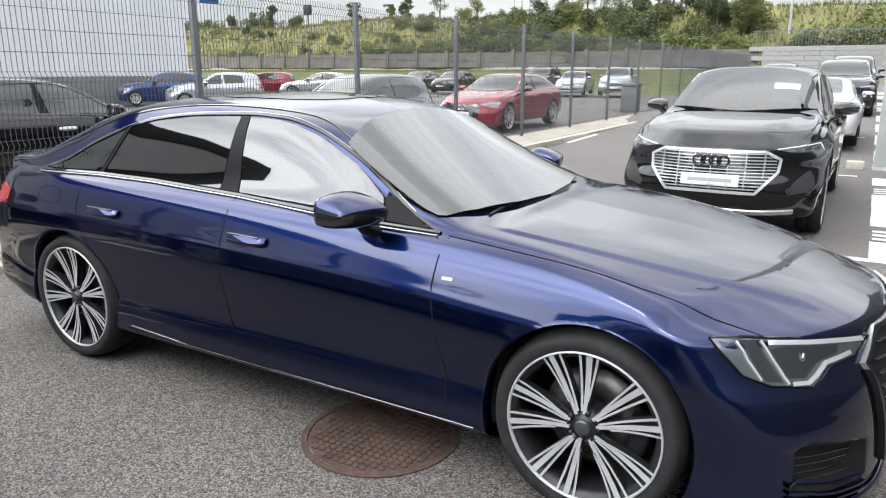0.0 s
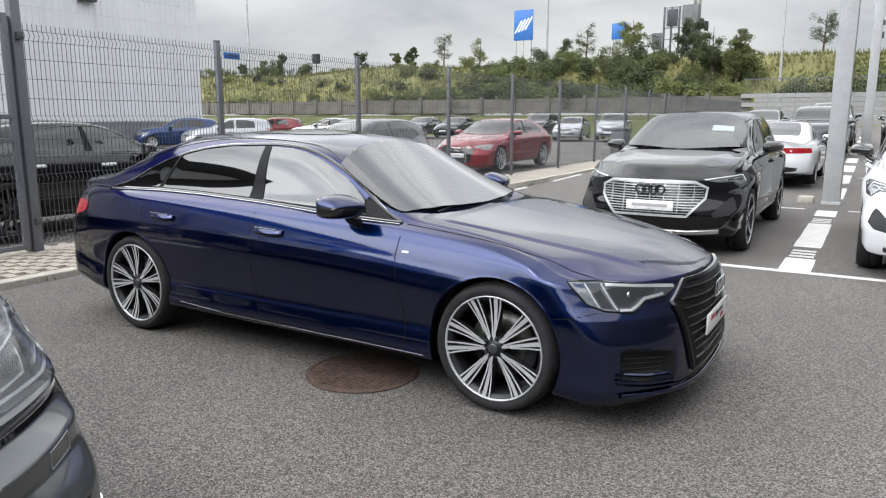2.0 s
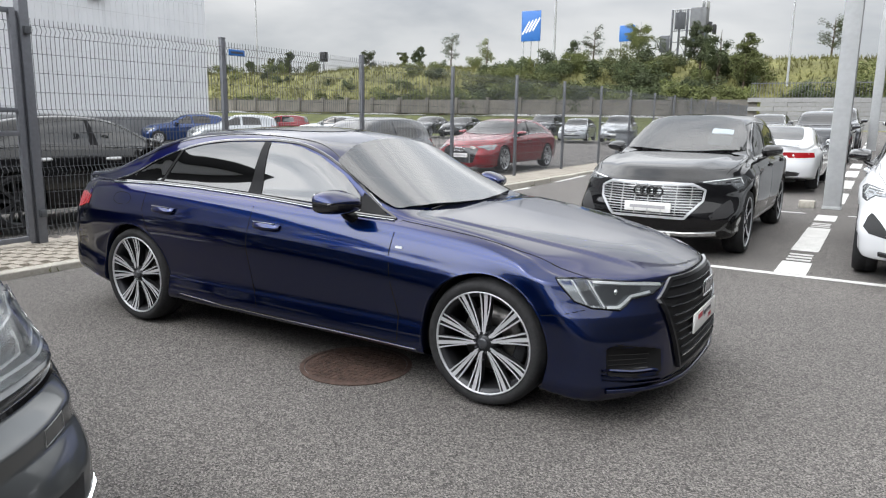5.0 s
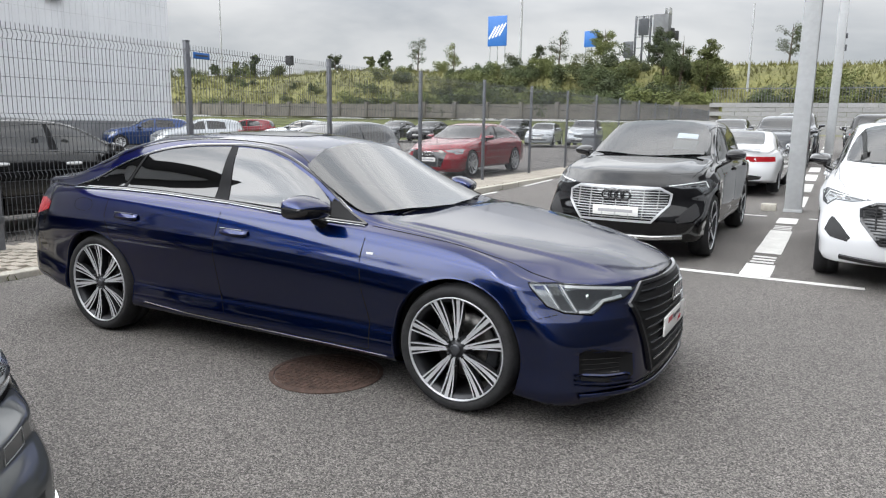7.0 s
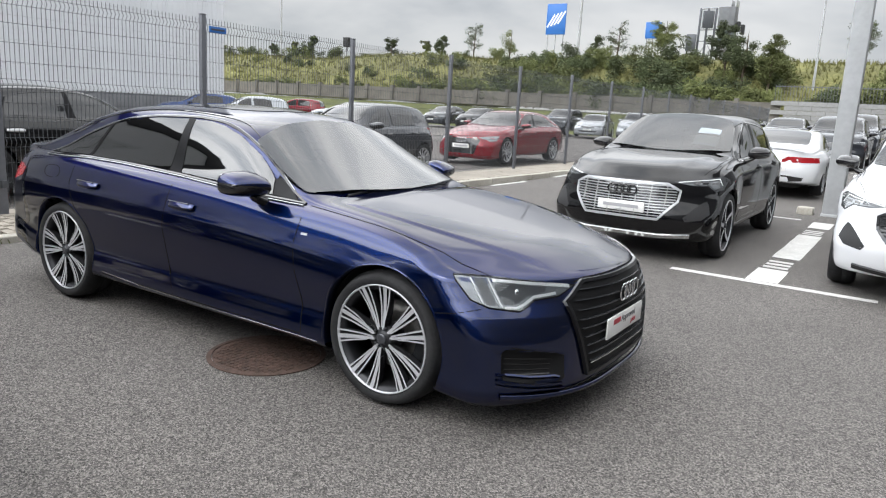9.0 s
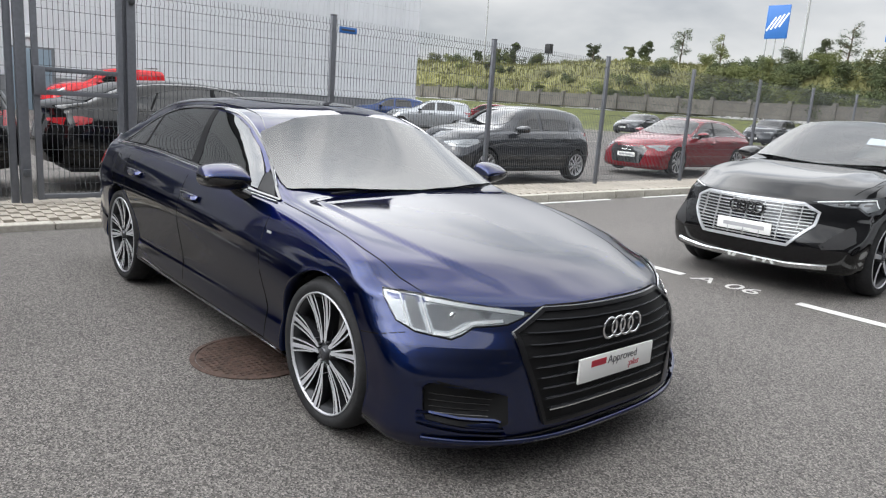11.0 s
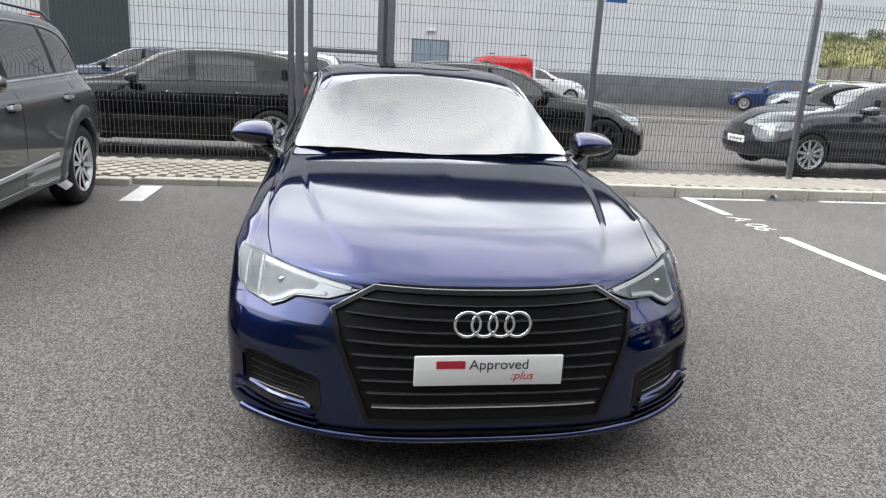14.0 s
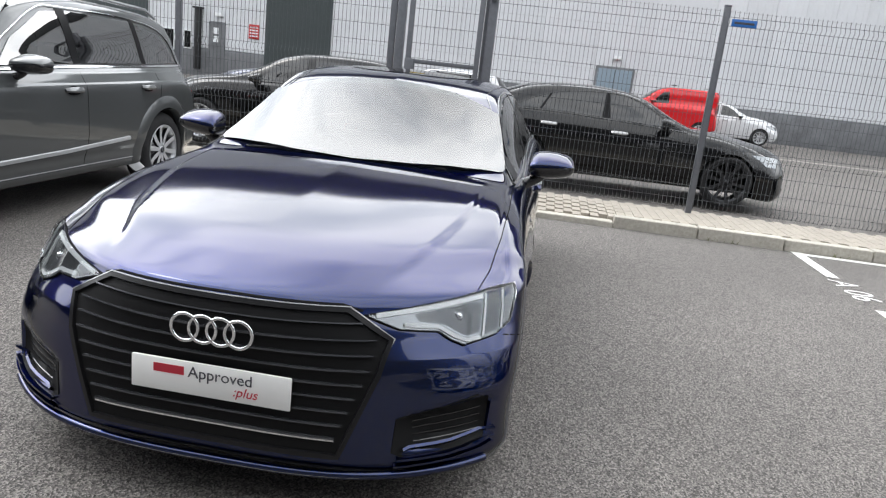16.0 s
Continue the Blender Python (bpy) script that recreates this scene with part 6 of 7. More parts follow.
def fence_run(name, ys, label):
    f = root(name, pose(FX, ys[0], PZ), label, "fence", kind="")
    panels = {}
    for k, y in enumerate(ys):
        po = part("post", bm_box(-0.03, 0.03, -0.035, 0.035, -0.05, TOPZ, bevel=0.006), M_POST, f)
        po.matrix_basis = Matrix.Translation((0, y - ys[0], 0))
        part("post_cap", bm_box(-0.034, 0.034, -0.039, 0.039, TOPZ, TOPZ + 0.02, bevel=0.006), M_POST, po)
        if k:
            w = round(y - ys[k - 1] - 0.07, 3)
            if w not in panels:
                panels[w] = part("mesh_panel", mesh_panel(0, w, 0.06, TOPZ - 0.04, True), M_STEEL, f, smooth=False)
                ob = panels[w]
            else:
                ob = share("mesh_panel", panels[w], f)
            ob.matrix_basis = Matrix.Translation((0.035, ys[k - 1] - ys[0] + 0.035, 0))
    return f


fence_run("mesh_fence", [3.05] + POST_Y, "dark grey welded mesh fence on steel posts")
fence_run("mesh_fence", [-19.19 + 3.05 * k for k in range(7)] + [1.90], "dark grey welded mesh fence on steel posts beside a gate")
gate = root("gate", pose(FX + 0.06, 1.98, PZ), "grey steel mesh gate with a latch box, closed", "gate")
for y in (0.155, 1.00):
    part("gate_stile", bm_box(-0.03, 0.03, y - 0.03, y + 0.03, 0.03, 2.45, bevel=0.005), M_POST, gate)
for z in (0.06, 1.18, 1.42, 2.42):
    part("gate_rail", bm_box(-0.025, 0.025, 0.185, 0.97, z - 0.025, z + 0.025, bevel=0.004), M_POST, gate)
part("gate_mesh", mesh_panel(0.185, 0.97, 0.09, 2.39, True), M_STEEL, gate, smooth=False)
part("latch_box", bm_box(-0.05, 0.07, 0.125, 0.235, 1.15, 1.45, bevel=0.008), M_POST, gate)
for y in (0.025, 1.13):
    gp = root("gate_post", pose(FX + 0.02, 1.98 + y, PZ), "stout grey square gate post with hinge brackets", "post", "gate posts")
    part("shaft", bm_box(-0.05, 0.05, -0.05, 0.05, -0.05, 2.62, bevel=0.006), M_POST, gp)
    part("hinge", bm_box(0.05, 0.11, -0.03, 0.03, 0.28, 0.36, bevel=0.006), M_STEEL, gp)
    part("hinge", bm_box(0.05, 0.11, -0.03, 0.03, 2.2, 2.28, bevel=0.006), M_STEEL, gp)
sg = root("street_sign", pose(FX + 0.06, 5.98, 2.24 + PZ), "small blue sign fixed to the mesh fence", "sign")
part("board", bm_box(-0.006, 0.006, -0.14, 0.14, -0.04, 0.04, bevel=0.002), M_SIGN, sg)
part("print_bar", bm_box(0.0062, 0.008, -0.11, 0.11, -0.012, 0.012), M_INK, sg, smooth=False)

# ---- light poles in the lot ----


def lamp_pole(x, y, s, h, label):
    z = lot_height(x, y)
    p = root("lamp_pole", pose(x, y, z), label, "lamp post", "lamp posts of the lot")
    part("shaft", bm_box(-s, s, -s, s, -0.05, h, bevel=0.03), M_LAMPPOST, p)
    part("foot_collar", bm_box(-s - 0.012, s + 0.012, -s - 0.012, s + 0.012, -0.05, 0.05, bevel=0.01), M_LAMPPOST, p)
    part("junction_box", bm_box(s, s + 0.07, -0.06, 0.06, 4.2, 4.45, bevel=0.01), M_STEEL, p)
    part("junction_box", bm_box(s, s + 0.07, -0.06, 0.06, 4.7, 4.9, bevel=0.01), M_STEEL, p)
    part("lamp_head", bm_box(-0.35, 0.35, -0.15, 0.15, h, h + 0.12, bevel=0.03), M_LAMPPOST, p)


lamp_pole(0.24, 13.45, 0.145, 9.0, "thick pale grey square lamp post on asphalt")
cb = root("concrete_block", pose(-0.16, 13.35, lot_height(-0.16, 13.35)), "small pale concrete block beside lamp post", "block")
part("block", bm_box(-0.13, 0.13, -0.11, 0.11, -0.01, 0.13, bevel=0.02), M_KERB, cb)
lamp_pole(0.45, 33.0, 0.17, 9.0, "pale grey square lamp post further up the lot")

# ---- white building ----
BX, BY1, BY0, BH = -31.0, 26.1, -46.0, 17.0
bld = root("warehouse", pose(BX, 0, 0), "large white clad warehouse with grey plinth", "building")
part("core_wall", bm_box(-24, -0.06, BY0, BY1 - 0.06, -0.2, BH), M_CLAD, bld, smooth=False)
part("plinth", bm_box(-24.05, 0.05, BY0 - 0.05, BY1 + 0.05, -0.2, 1.30, bevel=0.01), M_PLINTH, bld)
part("roof_fascia", bm_box(-24.1, 0.10, BY0 - 0.1, BY1 + 0.10, 14.8, BH + 0.25, bevel=0.02), M_FASCIA, bld, "dark cladding band below the roof")
pan = None
for k in range(60):
    y1 = BY1 - k * 1.2
    if pan is None:
        bm = bm_box(-0.06, 0.0, 0.006, 1.194, 1.32, 14.8, bevel=0.006)
        for r in range(4):
            box(bm, -0.01, 0.026, 0.11 + 0.3 * r, 0.19 + 0.3 * r, 1.34, 14.78)
        pan = part("cladding_panel", bm, M_CLAD, bld, smooth=False)
        o = pan
    else:
        o = share("cladding_panel", pan, bld)
    o.matrix_basis = Matrix.Translation((0, y1 - 1.2, 0))
bm = bmesh.new()
for k in range(1, 11):
    box(bm, -0.01, 0.004, BY0 + 2, BY1 - 0.01, 1.32 + k * 0.98, 1.332 + k * 0.98)
part("cladding_joint", bm, M_LAMPPOST, bld, smooth=False)
dr = part("door", bm_box(0.02, 0.10, 5.92, 7.42, 0.0, 2.38, bevel=0.01), M_DOORBLUE, bld, "blue-grey steel double door")
part("door_frame", bm_box(0.0, 0.08, 5.82, 7.52, -0.05, 2.46, bevel=0.01), M_PLINTH, bld)
part("door_seam", bm_box(0.10, 0.104, 6.66, 6.68, 0.05, 2.35), M_GAPSHADE, dr, smooth=False)
part("door_lamp", bm_box(0.02, 0.2, 6.5, 6.85, 2.8, 2.95, bevel=0.02), M_SIGNWHITE, bld)
sh = part("roller_shutter", bm_box(0.0, 0.08, -9.45, -6.30, 0.0, 5.2, bevel=0.01), M_SHUTTER, bld, "dark green roller shutter")
bm = bmesh.new()
for k in range(51):
    box(bm, 0.08, 0.10, -9.40, -6.35, 0.02 + k * 0.1, 0.09 + k * 0.1)
tagged(part("shutter_slats", bm, M_SHUTTER, sh, smooth=False), kind="stuff")
part("door", bm_box(0.02, 0.10, -12.2, -11.4, 0.1, 2.55, bevel=0.01), M_PLINTH, bld, "grey personnel door")
part("door_lamp", bm_box(0.02, 0.2, -11.9, -11.5, 2.8, 2.95, bevel=0.02), M_SIGNWHITE, bld)
rs = part("red_sign", bm_box(0.02, 0.06, -10.25, -9.75, 1.95, 2.6, bevel=0.005), M_SIGNRED, bld, "red warning sign with pale bars")
for k in range(4):
    part("sign_bar", bm_box(0.06, 0.064, -10.2, -9.8, 2.05 + k * 0.13, 2.11 + k * 0.13), M_SIGNWHITE, rs, smooth=False)
for y0, y1, z0, z1 in ((-14.56, -13.97, 1.12, 2.0), (-13.42, -13.12, 1.25, 2.0)):
    wf = part("window", bm_box(0.0, 0.07, y0 - 0.06, y1 + 0.06, z0 - 0.06, z1 + 0.06, bevel=0.01), M_SIGNWHITE, bld, "small white framed window")
    part("pane", bm_box(0.07, 0.076, y0, y1, z0, z1), M_FARGLASS, wf, smooth=False)
    # near-black sheet standing in for the dark room behind the pane
    part("window_back", bm_box(0.05, 0.0695, y0 + 0.01, y1 - 0.01, z0 + 0.01, z1 - 0.01), M_GAPSHADE, wf, smooth=False)
dc = part("duct", bm_box(0.03, 0.30, -12.84, -12.58, 0.3, 3.05, bevel=0.03), M_PLASTIC, bld, "black wall duct")
part("duct_cap", bm_box(0.0, 0.34, -12.92, -12.50, 3.05, 3.13, bevel=0.01), M_PLASTIC, dc)
for z0, z1 in ((2.0, 2.28), (1.62, 1.9)):
    part("door_notice", bm_box(0.10, 0.106, -11.98, -11.72, z0, z1), M_SIGNWHITE, bld, smooth=False)
part("dark_door", bm_box(0.0, 0.08, -20.6, -15.3, 0.0, 4.8, bevel=0.01), M_SHUTTER, bld, "dark loading door")
part("wall_lamp", bm_box(0.02, 0.4, 19.3, 20.1, 6.75, 6.92, bevel=0.03), M_STEEL, bld)
part("vent", bm_box(0.02, 0.12, 16.9, 17.6, 6.7, 7.25, bevel=0.02), M_STEEL, bld)

# ---- wall, bank fence, right wall ----
wl = root("boundary_wall", pose(0, 56.0, 0), "weathered concrete wall with piers below a bank", "wall", kind="structure")
xx = -100.0
panel = part("wall_panel", bm_box(0, 2.86, -0.08, 0.08, 0.2, 1.42), M_WALL, wl)
coping = None
pier = part("pier", bm_box(-0.16, 0.16, -0.2, 0.16, 0.2, 1.62, bevel=0.02), M_WALL, wl)
first = True
while xx < -8:
    for ob in (panel, pier):
        o = ob if first else share("wall_panel" if ob is panel else "pier", ob, wl)
        o.matrix_basis = Matrix.Translation((xx + (0.17 if ob is panel else 0), 0, 1.65 + 0.01 * random.random()))
    first = False
    xx += 3.2
rw = root("block_wall", pose(-8.0, 56.0, 1.0), "pale block retaining wall at the top of the lot", "wall", kind="structure")
blk = None
for r in range(7):
    for k in range(26):
        if blk is None:
            blk = part("block", bm_box(0, 1.78, -0.3, 0.0, 0, 0.30, bevel=0.012), M_BLOCK, rw, smooth=False)
            o = blk
        else:
            o = share("block", blk, rw)
        o.matrix_basis = Matrix.Translation((k * 1.8 + (0.9 if r % 2 else 0), random.uniform(-0.02, 0.02) - 0.02 * r * 0, r * 0.315))
rail = root("railing", pose(-8.0, 57.0, 3.1), "dark steel bar railing above a block wall", "railing")
for z in (0.1, 1.15):
    part("rail", bm_box(0, 46, -0.02, 0.02, z, z + 0.05), M_POST, rail, smooth=False)
bar = None
for k in range(230):
    if bar is None:
        bar = part("bar", bm_box(-0.012, 0.012, -0.012, 0.012, 0.0, 1.3), M_POST, rail, smooth=False)
        o = bar
    else:
        o = share("bar", bar, rail)
    o.matrix_basis = Matrix.Translation((0.2 * k, 0, 0))

# ---- plants on the bank ----


def leaf_clump(bm, centre, spread, n, size, rnd):
    """Many small folded leaves scattered through a lumpy volume."""
    for _ in range(n):
        d = Vector((rnd.gauss(0, 1), rnd.gauss(0, 1), rnd.gauss(0, 1))).normalized() * (rnd.random() ** 0.4)
        p = Vector(centre) + Vector((d.x * spread[0], d.y * spread[1], d.z * spread[2]))
        s = size * rnd.uniform(0.6, 1.4)
        a = Vector((rnd.gauss(0, 1), rnd.gauss(0, 1), rnd.gauss(0, 0.6))).normalized()
        b = a.cross(Vector((rnd.gauss(0, 1), rnd.gauss(0, 1), rnd.gauss(0, 1)))).normalized()
        v = [bm.verts.new(p - a * s), bm.verts.new(p + b * s * 0.45), bm.verts.new(p + a * s), bm.verts.new(p - b * s * 0.45)]
        bm.faces.new(v)


def bush_mesh(seed, w, h, n, size):
    rnd = random.Random(seed)
    bm = bmesh.new()
    for k in range(14):
        leaf_clump(bm, (rnd.uniform(-w, w) * 0.8, rnd.uniform(-w, w) * 0.6, h * rnd.uniform(0.15, 0.78)), (w * 0.34, w * 0.34, h * 0.24), n // 14, size, rnd)
    return bm


def tree_meshes(seed, h, n, size):
    rnd = random.Random(seed)
    tr, cr = bmesh.new(), bmesh.new()
    tube(tr, [(0, 0, -0.5), (0.05, 0, h * 0.3), (0.1, 0.05, h * 0.65), (0.08, 0.1, h * 0.95)], 0.1, 7, [h * 0.024, h * 0.02, h * 0.012, h * 0.003])
    for k in range(15):
        z0 = h * rnd.uniform(0.22, 0.85)
        a = rnd.uniform(0, 6.28)
        L = h * rnd.uniform(0.16, 0.34) * (1.15 - z0 / h * 0.7)
        e = Vector((math.cos(a) * L, math.sin(a) * L, z0 + L * rnd.uniform(0.3, 0.9)))
        tube(tr, [(0.05, 0.02, z0), e * 0.5 + Vector((0, 0, z0 * 0.52)), e], 0.03, 5, [h * 0.009, h * 0.006, h * 0.002])
        for t in (0.55, 0.8, 1.0):
            q = Vector((0.05, 0.02, z0)).lerp(e, t)
            leaf_clump(cr, q + Vector((rnd.uniform(-1, 1), rnd.uniform(-1, 1), rnd.uniform(-0.6, 0.8))) * h * 0.05, (h * rnd.uniform(0.06, 0.13), h * rnd.uniform(0.06, 0.13), h * rnd.uniform(0.04, 0.11)), n // 45, size, rnd)
    return tr, cr


rnd = random.Random(7)
bush_src = []
for k in range(4):
    ob = finish("bush", bush_mesh(20 + k, 1.7, 2.4, 2100, 0.098), M_LEAF if k % 2 else M_LEAFDARK, smooth=False)
    bush_src.append(tagged(ob, "dense green bush growing on the bank", "bush", "bushes on the bank"))
used = [False] * 4


def plant_bush(x, y, s):
    k = rnd.randrange(4)
    m = pose(x, y, ground_z(x, y) - 0.25, 0, 0, rnd.uniform(0, 360))
    src = bush_src[k]
    if used[k]:
        o = src.copy()
        scene.collection.objects.link(o)
    else:
        o = src
        used[k] = True
    o.matrix_basis = m @ Matrix.Diagonal((s * rnd.uniform(0.9, 1.3), s * rnd.uniform(0.9, 1.2), s * rnd.uniform(0.85, 1.15), 1))


for k in range(120):
    x = -44 + 36 * rnd.random() ** 0.8
    plant_bush(x, rnd.uniform(57.2, 58.6) + (0 if rnd.random() < 0.45 else rnd.uniform(0, 9)), rnd.uniform(0.65, 1.1) * (1.0 if x > -34 else 0.75))
for k in range(44):
    plant_bush(rnd.uniform(-100, -42), rnd.uniform(57.0, 58.2), rnd.uniform(0.4, 0.8))
for k in range(14):
    plant_bush(rnd.uniform(-100, -42), rnd.uniform(60, 66), rnd.uniform(0.3, 0.6))
for k in range(40):
    plant_bush(rnd.uniform(-33, -8.5), rnd.uniform(62, 70), rnd.uniform(0.3, 0.6))
for k in range(60):
    plant_bush(rnd.uniform(-6.5, 40), rnd.uniform(57.6, 61.5), rnd.uniform(0.7, 1.05))
for k in range(26):
    plant_bush(rnd.uniform(-110, -36), rnd.uniform(70, 78), rnd.uniform(0.5, 1.0))


def plant_tree(x, y, h, seed, leaf, sparse=1.0, label="young broadleaf tree on the bank"):
    tr, cr = tree_meshes(seed, h, int(4200 * sparse), 0.062)
    t = root("tree", pose(x, y, ground_z(x, y) - 0.2), label, "tree", "trees on the bank")
    part("trunk", tr, M_BARK, t)
    part("crown", cr, leaf, t, smooth=False)


for i, (x, y, h, sp) in enumerate(((-20.6, 70, 4.4, 2.2), (-13.4, 64, 4.6, 3.0), (-11.6, 62.5, 4.8, 2.6), (-9.3, 61, 4.6, 2.6), (-25.2, 70, 4.2, 0.5), (-28, 71, 3.2, 0.8), (-37.4, 70, 3.6, 0.45), (-42, 70, 4.0, 0.5), (-47, 71, 2.9, 1.4), (-50, 72, 2.6, 1.4), (-54.5, 71, 3.0, 1.2), (-67.6, 71, 3.2, 2.2), (-73, 73, 2.4, 1.6), (-77, 73, 2.3, 1.6), (-3.9, 70, 4.0, 0.6), (8, 66, 3.4, 0.6), (14, 66, 3.2, 0.8))):
    plant_tree(x, y, h, 40 + i, M_LEAFDARK if i % 3 else M_LEAF, sp)

# long grass on the bank
rg = random.Random(3)
bm = bmesh.new()
for k in range(42000):
    x, y = rg.uniform(-100, 45), 56.6 + 30 * rg.random() ** 1.5
    z = bank_z(x, y) - 0.05
    a = rg.uniform(0, 3.1416)
    h, w = rg.uniform(0.2, 0.6), rg.uniform(0.04, 0.11)
    dx, dy = math.cos(a) * w, math.sin(a) * w
    lx, ly = rg.uniform(-0.2, 0.2), rg.uniform(-0.2, 0.2)
    bm.faces.new([bm.verts.new((x - dx, y - dy, z)), bm.verts.new((x + dx, y + dy, z)), bm.verts.new((x + lx, y + ly, z + h))])
tagged(finish("long_grass", bm, M_DRY, smooth=False), "long dry grass covering the bank", "grass", kind="stuff")

# ---- signs, masts and the gantry beyond the bank ----


def mast(x, y, h, r, label):
    m = root("mast", pose(x, y, ground_z(x, y)), label, "lamp post")
    bm = bmesh.new()
    tube(bm, [(0, 0, -0.5), (0, 0, h)], r, 10, [r, r * 0.6])
    part("shaft", bm, M_LAMPPOST, m)
    return m


mast(-31.6, 75.0, 15.0, 0.16, "tall pale lamp mast beyond the bank")
mast(-73.0, 70.5, 14.0, 0.12, "thin tall lamp mast beyond the bank")
mast(-6.2, 62.0, 6.8, 0.10, "slim pale pole behind the wall")


def road_sign(x, y, w, z0, z1, label, marks):
    gz = ground_z(x, y)
    s = root("road_sign", pose(x, y, gz), label, "road sign")
    part("board", bm_box(-w / 2, w / 2, -0.05, 0.05, z0 - gz, z1 - gz, bevel=0.02), M_SIGN, s)
    for k in (-0.4, 0.0, 0.4):
        bm = bmesh.new()
        tube(bm, [(k * w, 0.12, -0.3), (k * w, 0.12, z1 - gz - 0.3)], 0.07, 8)
        part("sign_leg", bm, M_LAMPPOST, s)
    for k in range(marks):
        bm = bmesh.new()
        box(bm, -0.09, 0.09, -0.062, -0.052, -0.9, 0.7, 0, Matrix.Translation((-0.55 + 0.42 * k, 0, (z0 + z1) / 2 - gz - 0.1 + 0.12 * k)) @ Matrix.Rotation(radians(32), 4, "Y"))
        part("sign_stripe", bm, M_SIGNWHITE, s, smooth=False)


road_sign(-34.5, 75, 2.35, 10.05, 13.35, "blue road sign with white stripes on legs", 4)
road_sign(-24.4, 78, 1.7, 9.9, 11.6, "small blue road sign partly behind trees", 0)

gz = ground_z(-16.5, 75)
gan = root("signal_gantry", pose(-17.7, 78, gz), "grey steel gantry with cabinet and lamps", "gantry")
for x in (-1.9, -1.15, -0.35, 0.15):
    part("leg", bm_box(x - 0.10, x + 0.10, -0.10, 0.10, -0.5, 12.9 - gz if x != 0.15 else 10.8 - gz, bevel=0.02), M_STEEL, gan)
for z in (8.2, 9.6, 10.75, 12.85):
    part("crossbar", bm_box(-1.95, 0.2, -0.07, 0.07, z - gz - 0.07, z - gz + 0.07, bevel=0.01), M_LAMPPOST, gan)
for k in range(7):
    part("cage_bar", bm_box(-1.75 + k * 0.2, -1.70 + k * 0.2, -0.45, -0.40, 10.8 - gz, 12.8 - gz), M_STEEL, gan, smooth=False)
part("cage_panel", bm_box(-1.55, -0.55, -0.2, 0.2, 10.9 - gz, 12.6 - gz, bevel=0.04), M_STEEL, gan)
part("cabinet", bm_box(0.05, 1.65, -0.7, 0.7, 10.9 - gz, 12.9 - gz, bevel=0.04), M_PLINTH, gan)
part("hopper", bm_box(0.15, 1.75, -0.6, 0.6, 9.4 - gz, 10.88 - gz, bevel=0.15), M_SHUTTER, gan)
for s in (1, -1):
    part("brace", bm_box(-0.05, 0.05, -0.05, 0.05, 0, 1.7, bevel=0.01), M_LAMPPOST, gan).matrix_basis = Matrix.Translation((-1.0 - s * 0.75, 0, 8.2 - gz)) @ Matrix.Rotation(radians(32 * s), 4, "Y")
for k in range(2):
    bm = bmesh.new()
    box(bm, 1.78 + k * 0.45, 2.12 + k * 0.45, -0.3, 0.3, 10.5 - gz - 0.25 * k, 11.5 - gz - 0.3 * k, 0.06)
    part("signal_head", bm, M_PLASTIC, gan)
for x in (1.15, 1.6):
    part("handrail", bm_box(x, x + 0.06, -0.7, 0.7, 12.9 - gz, 13.55 - gz, bevel=0.01), M_LAMPPOST, gan)
bm = bmesh.new()
bb = root("sign_back", pose(-20.0, 77, ground_z(-20, 77)), "grey back of a road sign on a pole", "road sign")
part("board", bm_box(-0.5, 0.5, -0.05, 0.05, 1.6, 3.3, bevel=0.02), M_STEEL, bb)
part("pole", bm_box(-0.07, 0.07, 0.05, 0.2, -0.5, 3.2, bevel=0.02), M_LAMPPOST, bb)
cm = root("camera_box", pose(-62.5, 72, ground_z(-62, 72)), "small dark box on a pole beyond the fence", "box")
part("box", bm_box(-0.45, 0.45, -0.3, 0.3, 1.5, 2.7, bevel=0.03), M_PLASTIC, cm)
part("pole", bm_box(-0.05, 0.05, -0.05, 0.05, -0.5, 1.5, bevel=0.01), M_STEEL, cm)
bn = root("litter_bin", pose(-7.9, 27.0, 0.05), "grey litter bin by the mesh fence", "bin")
part("bin_body", bm_box(-0.3, 0.3, -0.3, 0.3, 0, 0.95, bevel=0.05), M_BIN, bn)
part("bin_lid", bm_box(-0.33, 0.33, -0.33, 0.33, 0.95, 1.08, bevel=0.04), M_BIN, bn)

# ---- street surface and kerb beyond the fence ----
sheet("street_kerb", -19.6, -19.4, -40, 40, 1, 20, lambda x, y: 0.10, M_KERB, "low kerb of the street beyond the fence", "kerb")

# ---- pavement with kerb and pavers, nearest part in single pieces ----
pv = root("pavement", pose(0, 0, 0), "concrete paver strip with kerb along the fence", "pavement", kind="structure")
part("bedding", bm_box(-7.05, -5.98, -1.0, 5.3, -0.1, 0.045), M_SAND, pv, smooth=False)
for y0, y1 in ((-40, -1.0), (5.3, 50)):
    part("bedding", bm_box(-7.05, -5.98, y0, y1, -0.1, 0.100), M_SAND, pv, smooth=False)


def dropped(x, y):
    """How far the kerb and the pavers behind it sink in front of the gate."""
    return 0.060 * smooth((y + 0.9) / 0.9) * smooth((5.2 - y) / 0.9) * max(0.0, min(1.0, 1 - (-5.95 - x) / 0.8))



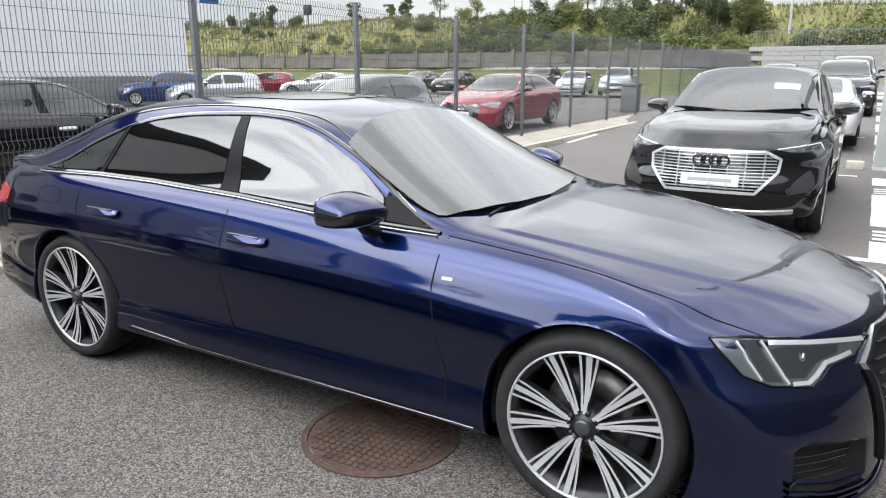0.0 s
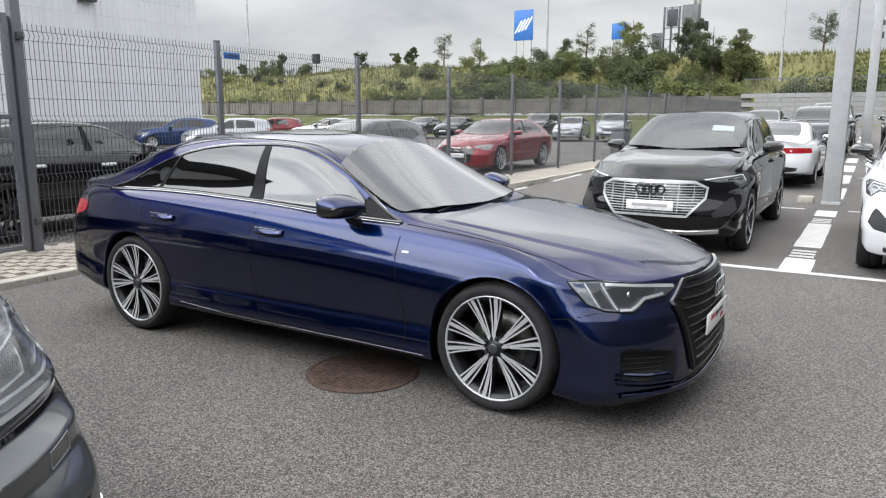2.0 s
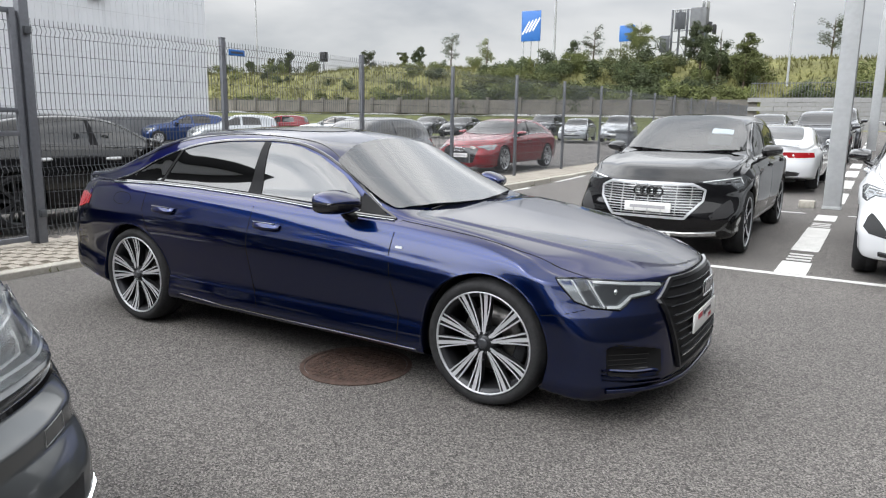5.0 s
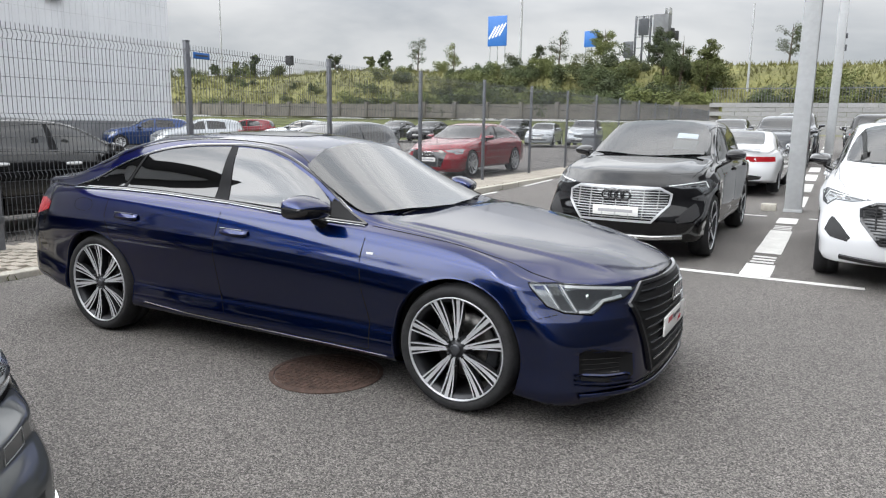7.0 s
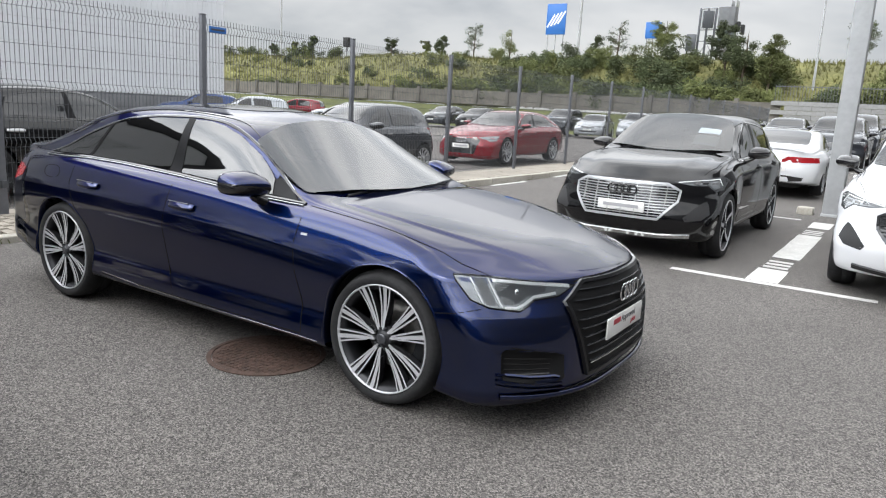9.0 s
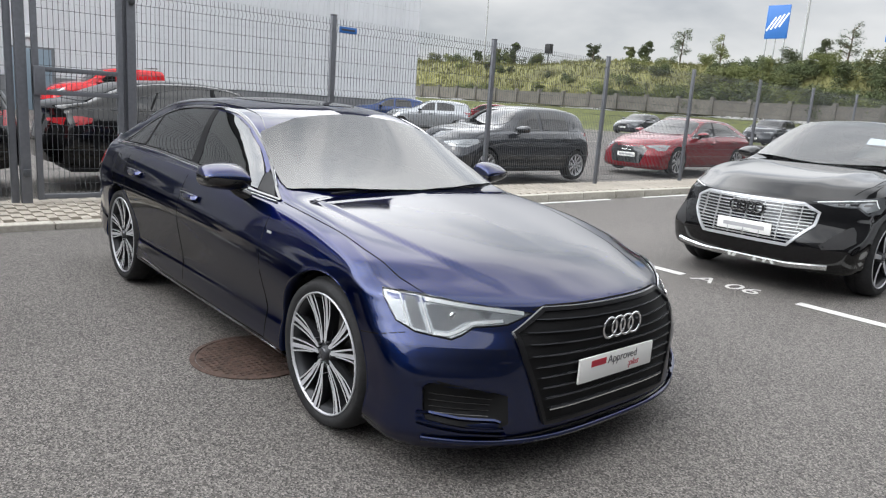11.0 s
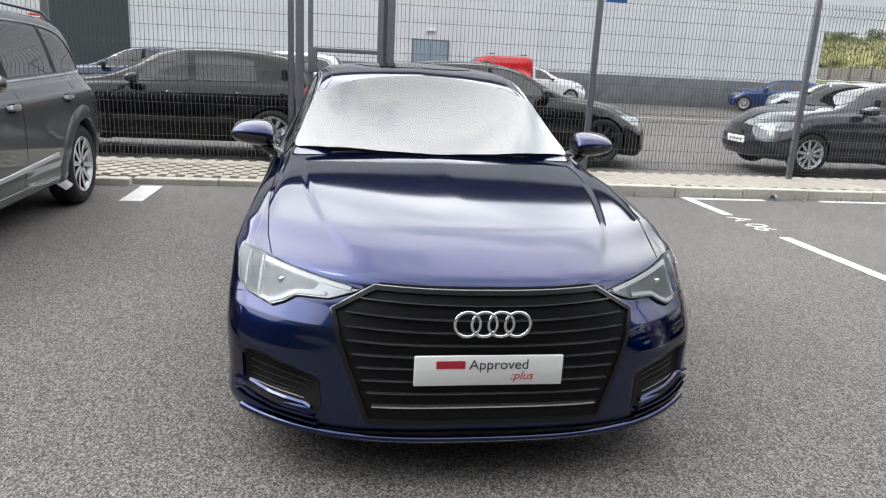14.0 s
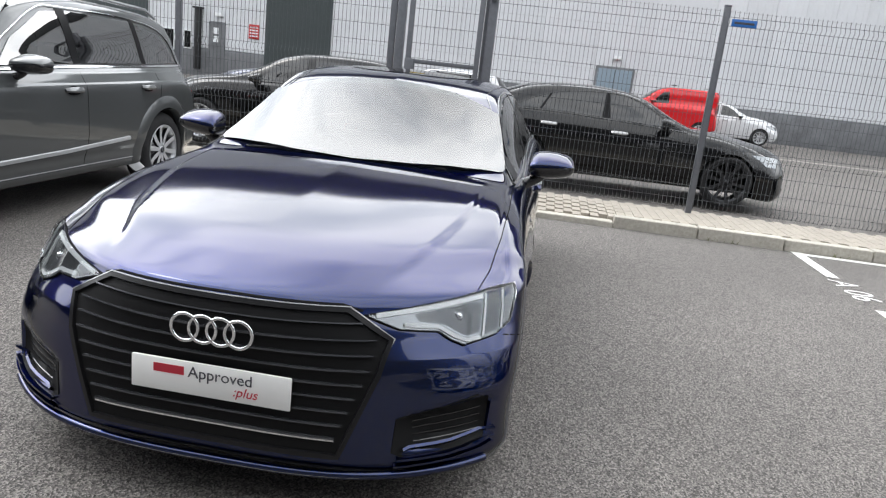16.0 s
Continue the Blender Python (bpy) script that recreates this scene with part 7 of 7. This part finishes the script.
kerb = part("kerbstone", bm_box(-0.075, 0.075, 0.004, 0.906, -0.05, 0.125, bevel=0.012), M_KERB, pv, smooth=False)
k, y = 0, -18.0
while y < 48:
    o = kerb if k == 0 else share("kerbstone", kerb, pv)
    o.matrix_basis = pose(-5.905 + random.uniform(-0.006, 0.006) + (0.12 if y < -0.4 else 0), y, random.uniform(-0.006, 0.006) - dropped(-5.9, y + 0.45), 0, 0, random.uniform(-0.4, 0.4))
    y += 0.912
    k += 1
bm0 = bm_box(-0.0985, 0.0985, -0.0485, 0.0485, 0.04, 0.118, bevel=0.004)
pav = part("paver", bm0, M_PAVER, pv, smooth=False)
near = []
rest = bmesh.new()
for j in range(int(40 / 0.1)):
    for i in range(5):
        x = -6.08 - i * 0.2 - (0.1 if j % 2 else 0)
        y = -8 + j * 0.1
        if x < -7.0:
            continue
        near.append((abs(y - 5.2), x, y))
near.sort()
for n, (d, x, y) in enumerate(near):
    zz = random.uniform(-0.0012, 0.0012)
    if n < 300:
        o = pav if n == 0 else share("paver", pav, pv)
        o.matrix_basis = pose(x, y, zz - dropped(x, y), 0, 0, random.uniform(-0.8, 0.8))
    else:
        box(rest, x - 0.0985, x + 0.0985, y - 0.0485, y + 0.0485, 0.02, 0.118 + zz - dropped(x, y))
tagged(part("pavers_beyond", rest, M_PAVER, pv, smooth=False), kind="stuff")

gn = root("gate_notice", pose(-6.80, 2.275, 2.335, 0, 0, 0), "small yellow notice tied to the mesh gate", "sign")
part("plate", bm_box(-0.004, 0.004, -0.105, 0.105, -0.035, 0.035, bevel=0.002), M_YELLOW, gn)

# ---- weeds and litter along the kerb ----
rw = random.Random(12)
for k in range(26):
    y = rw.uniform(-1.5, 14)
    bm = bmesh.new()
    for j in range(26):
        a, h = rw.uniform(0, 6.28), rw.uniform(0.02, 0.07)
        px, py = rw.gauss(0, 0.02), rw.gauss(0, 0.05)
        dx, dy = math.cos(a) * 0.006, math.sin(a) * 0.006
        bm.faces.new([bm.verts.new((px - dx, py - dy, 0)), bm.verts.new((px + dx, py + dy, 0)), bm.verts.new((px + rw.uniform(-0.04, 0.04), py + rw.uniform(-0.04, 0.04), h))])
    w = finish("weed_tuft", bm, M_GRASS, smooth=False)
    w.matrix_basis = pose(-5.86, y, lot_height(-5.86, y))
    tagged(w, "small green weed tuft growing at the kerb", "weed", "weeds along the kerb")
cup = root("paper_cup", pose(-5.80, 7.95, lot_height(-5.80, 7.95) + 0.035, 90, 0, 35), "crumpled white paper cup lying at the kerb", "litter")
bm = bmesh.new()
lathe(bm, [(0.001, -0.05), (0.026, -0.05), (0.036, 0.05), (0.033, 0.05), (0.024, -0.045)], 20, "z")
for v in bm.verts:
    v.co.x *= 1 + 0.15 * math.sin(v.co.z * 60 + v.co.y * 40)
part("cup_wall", bm, M_PAPER, cup)
for k in range(9):
    y = 8.3 + k * 0.22 + rw.uniform(-0.08, 0.08)
    bm = bmesh.new()
    bmesh.ops.create_icosphere(bm, subdivisions=1, radius=rw.uniform(0.010, 0.024))
    for v in bm.verts:
        v.co = Vector((v.co.x * rw.uniform(0.7, 1.3), v.co.y * rw.uniform(0.7, 1.3), v.co.z * 0.6))
    st = finish("stone_chip", bm, M_KERB, smooth=False)
    x = -5.78 + rw.uniform(-0.06, 0.10)
    st.matrix_basis = pose(x, y, lot_height(x, y) + 0.006)
    tagged(st, "small pale stone chip lying by the kerb", "stone", "stone chips by the kerb")

# ---- unseen walls added to close the lot behind the camera and darken reflections ----
sw = bm_box(7.4, 7.8, -40.0, 34.0, -0.1, 9.0, bevel=0.02)
tagged(finish("wall_east", sw, M_SHADEWALL, smooth=False), "plain dark unseen wall added across the lot", "wall", kind="structure")
sw = bm_box(-6.6, 7.3, -15.4, -15.0, -0.1, 4.2, bevel=0.02)
tagged(finish("wall_south", sw, M_SHADEWALL, smooth=False), "plain dark unseen wall added beyond the car row", "wall", kind="structure")
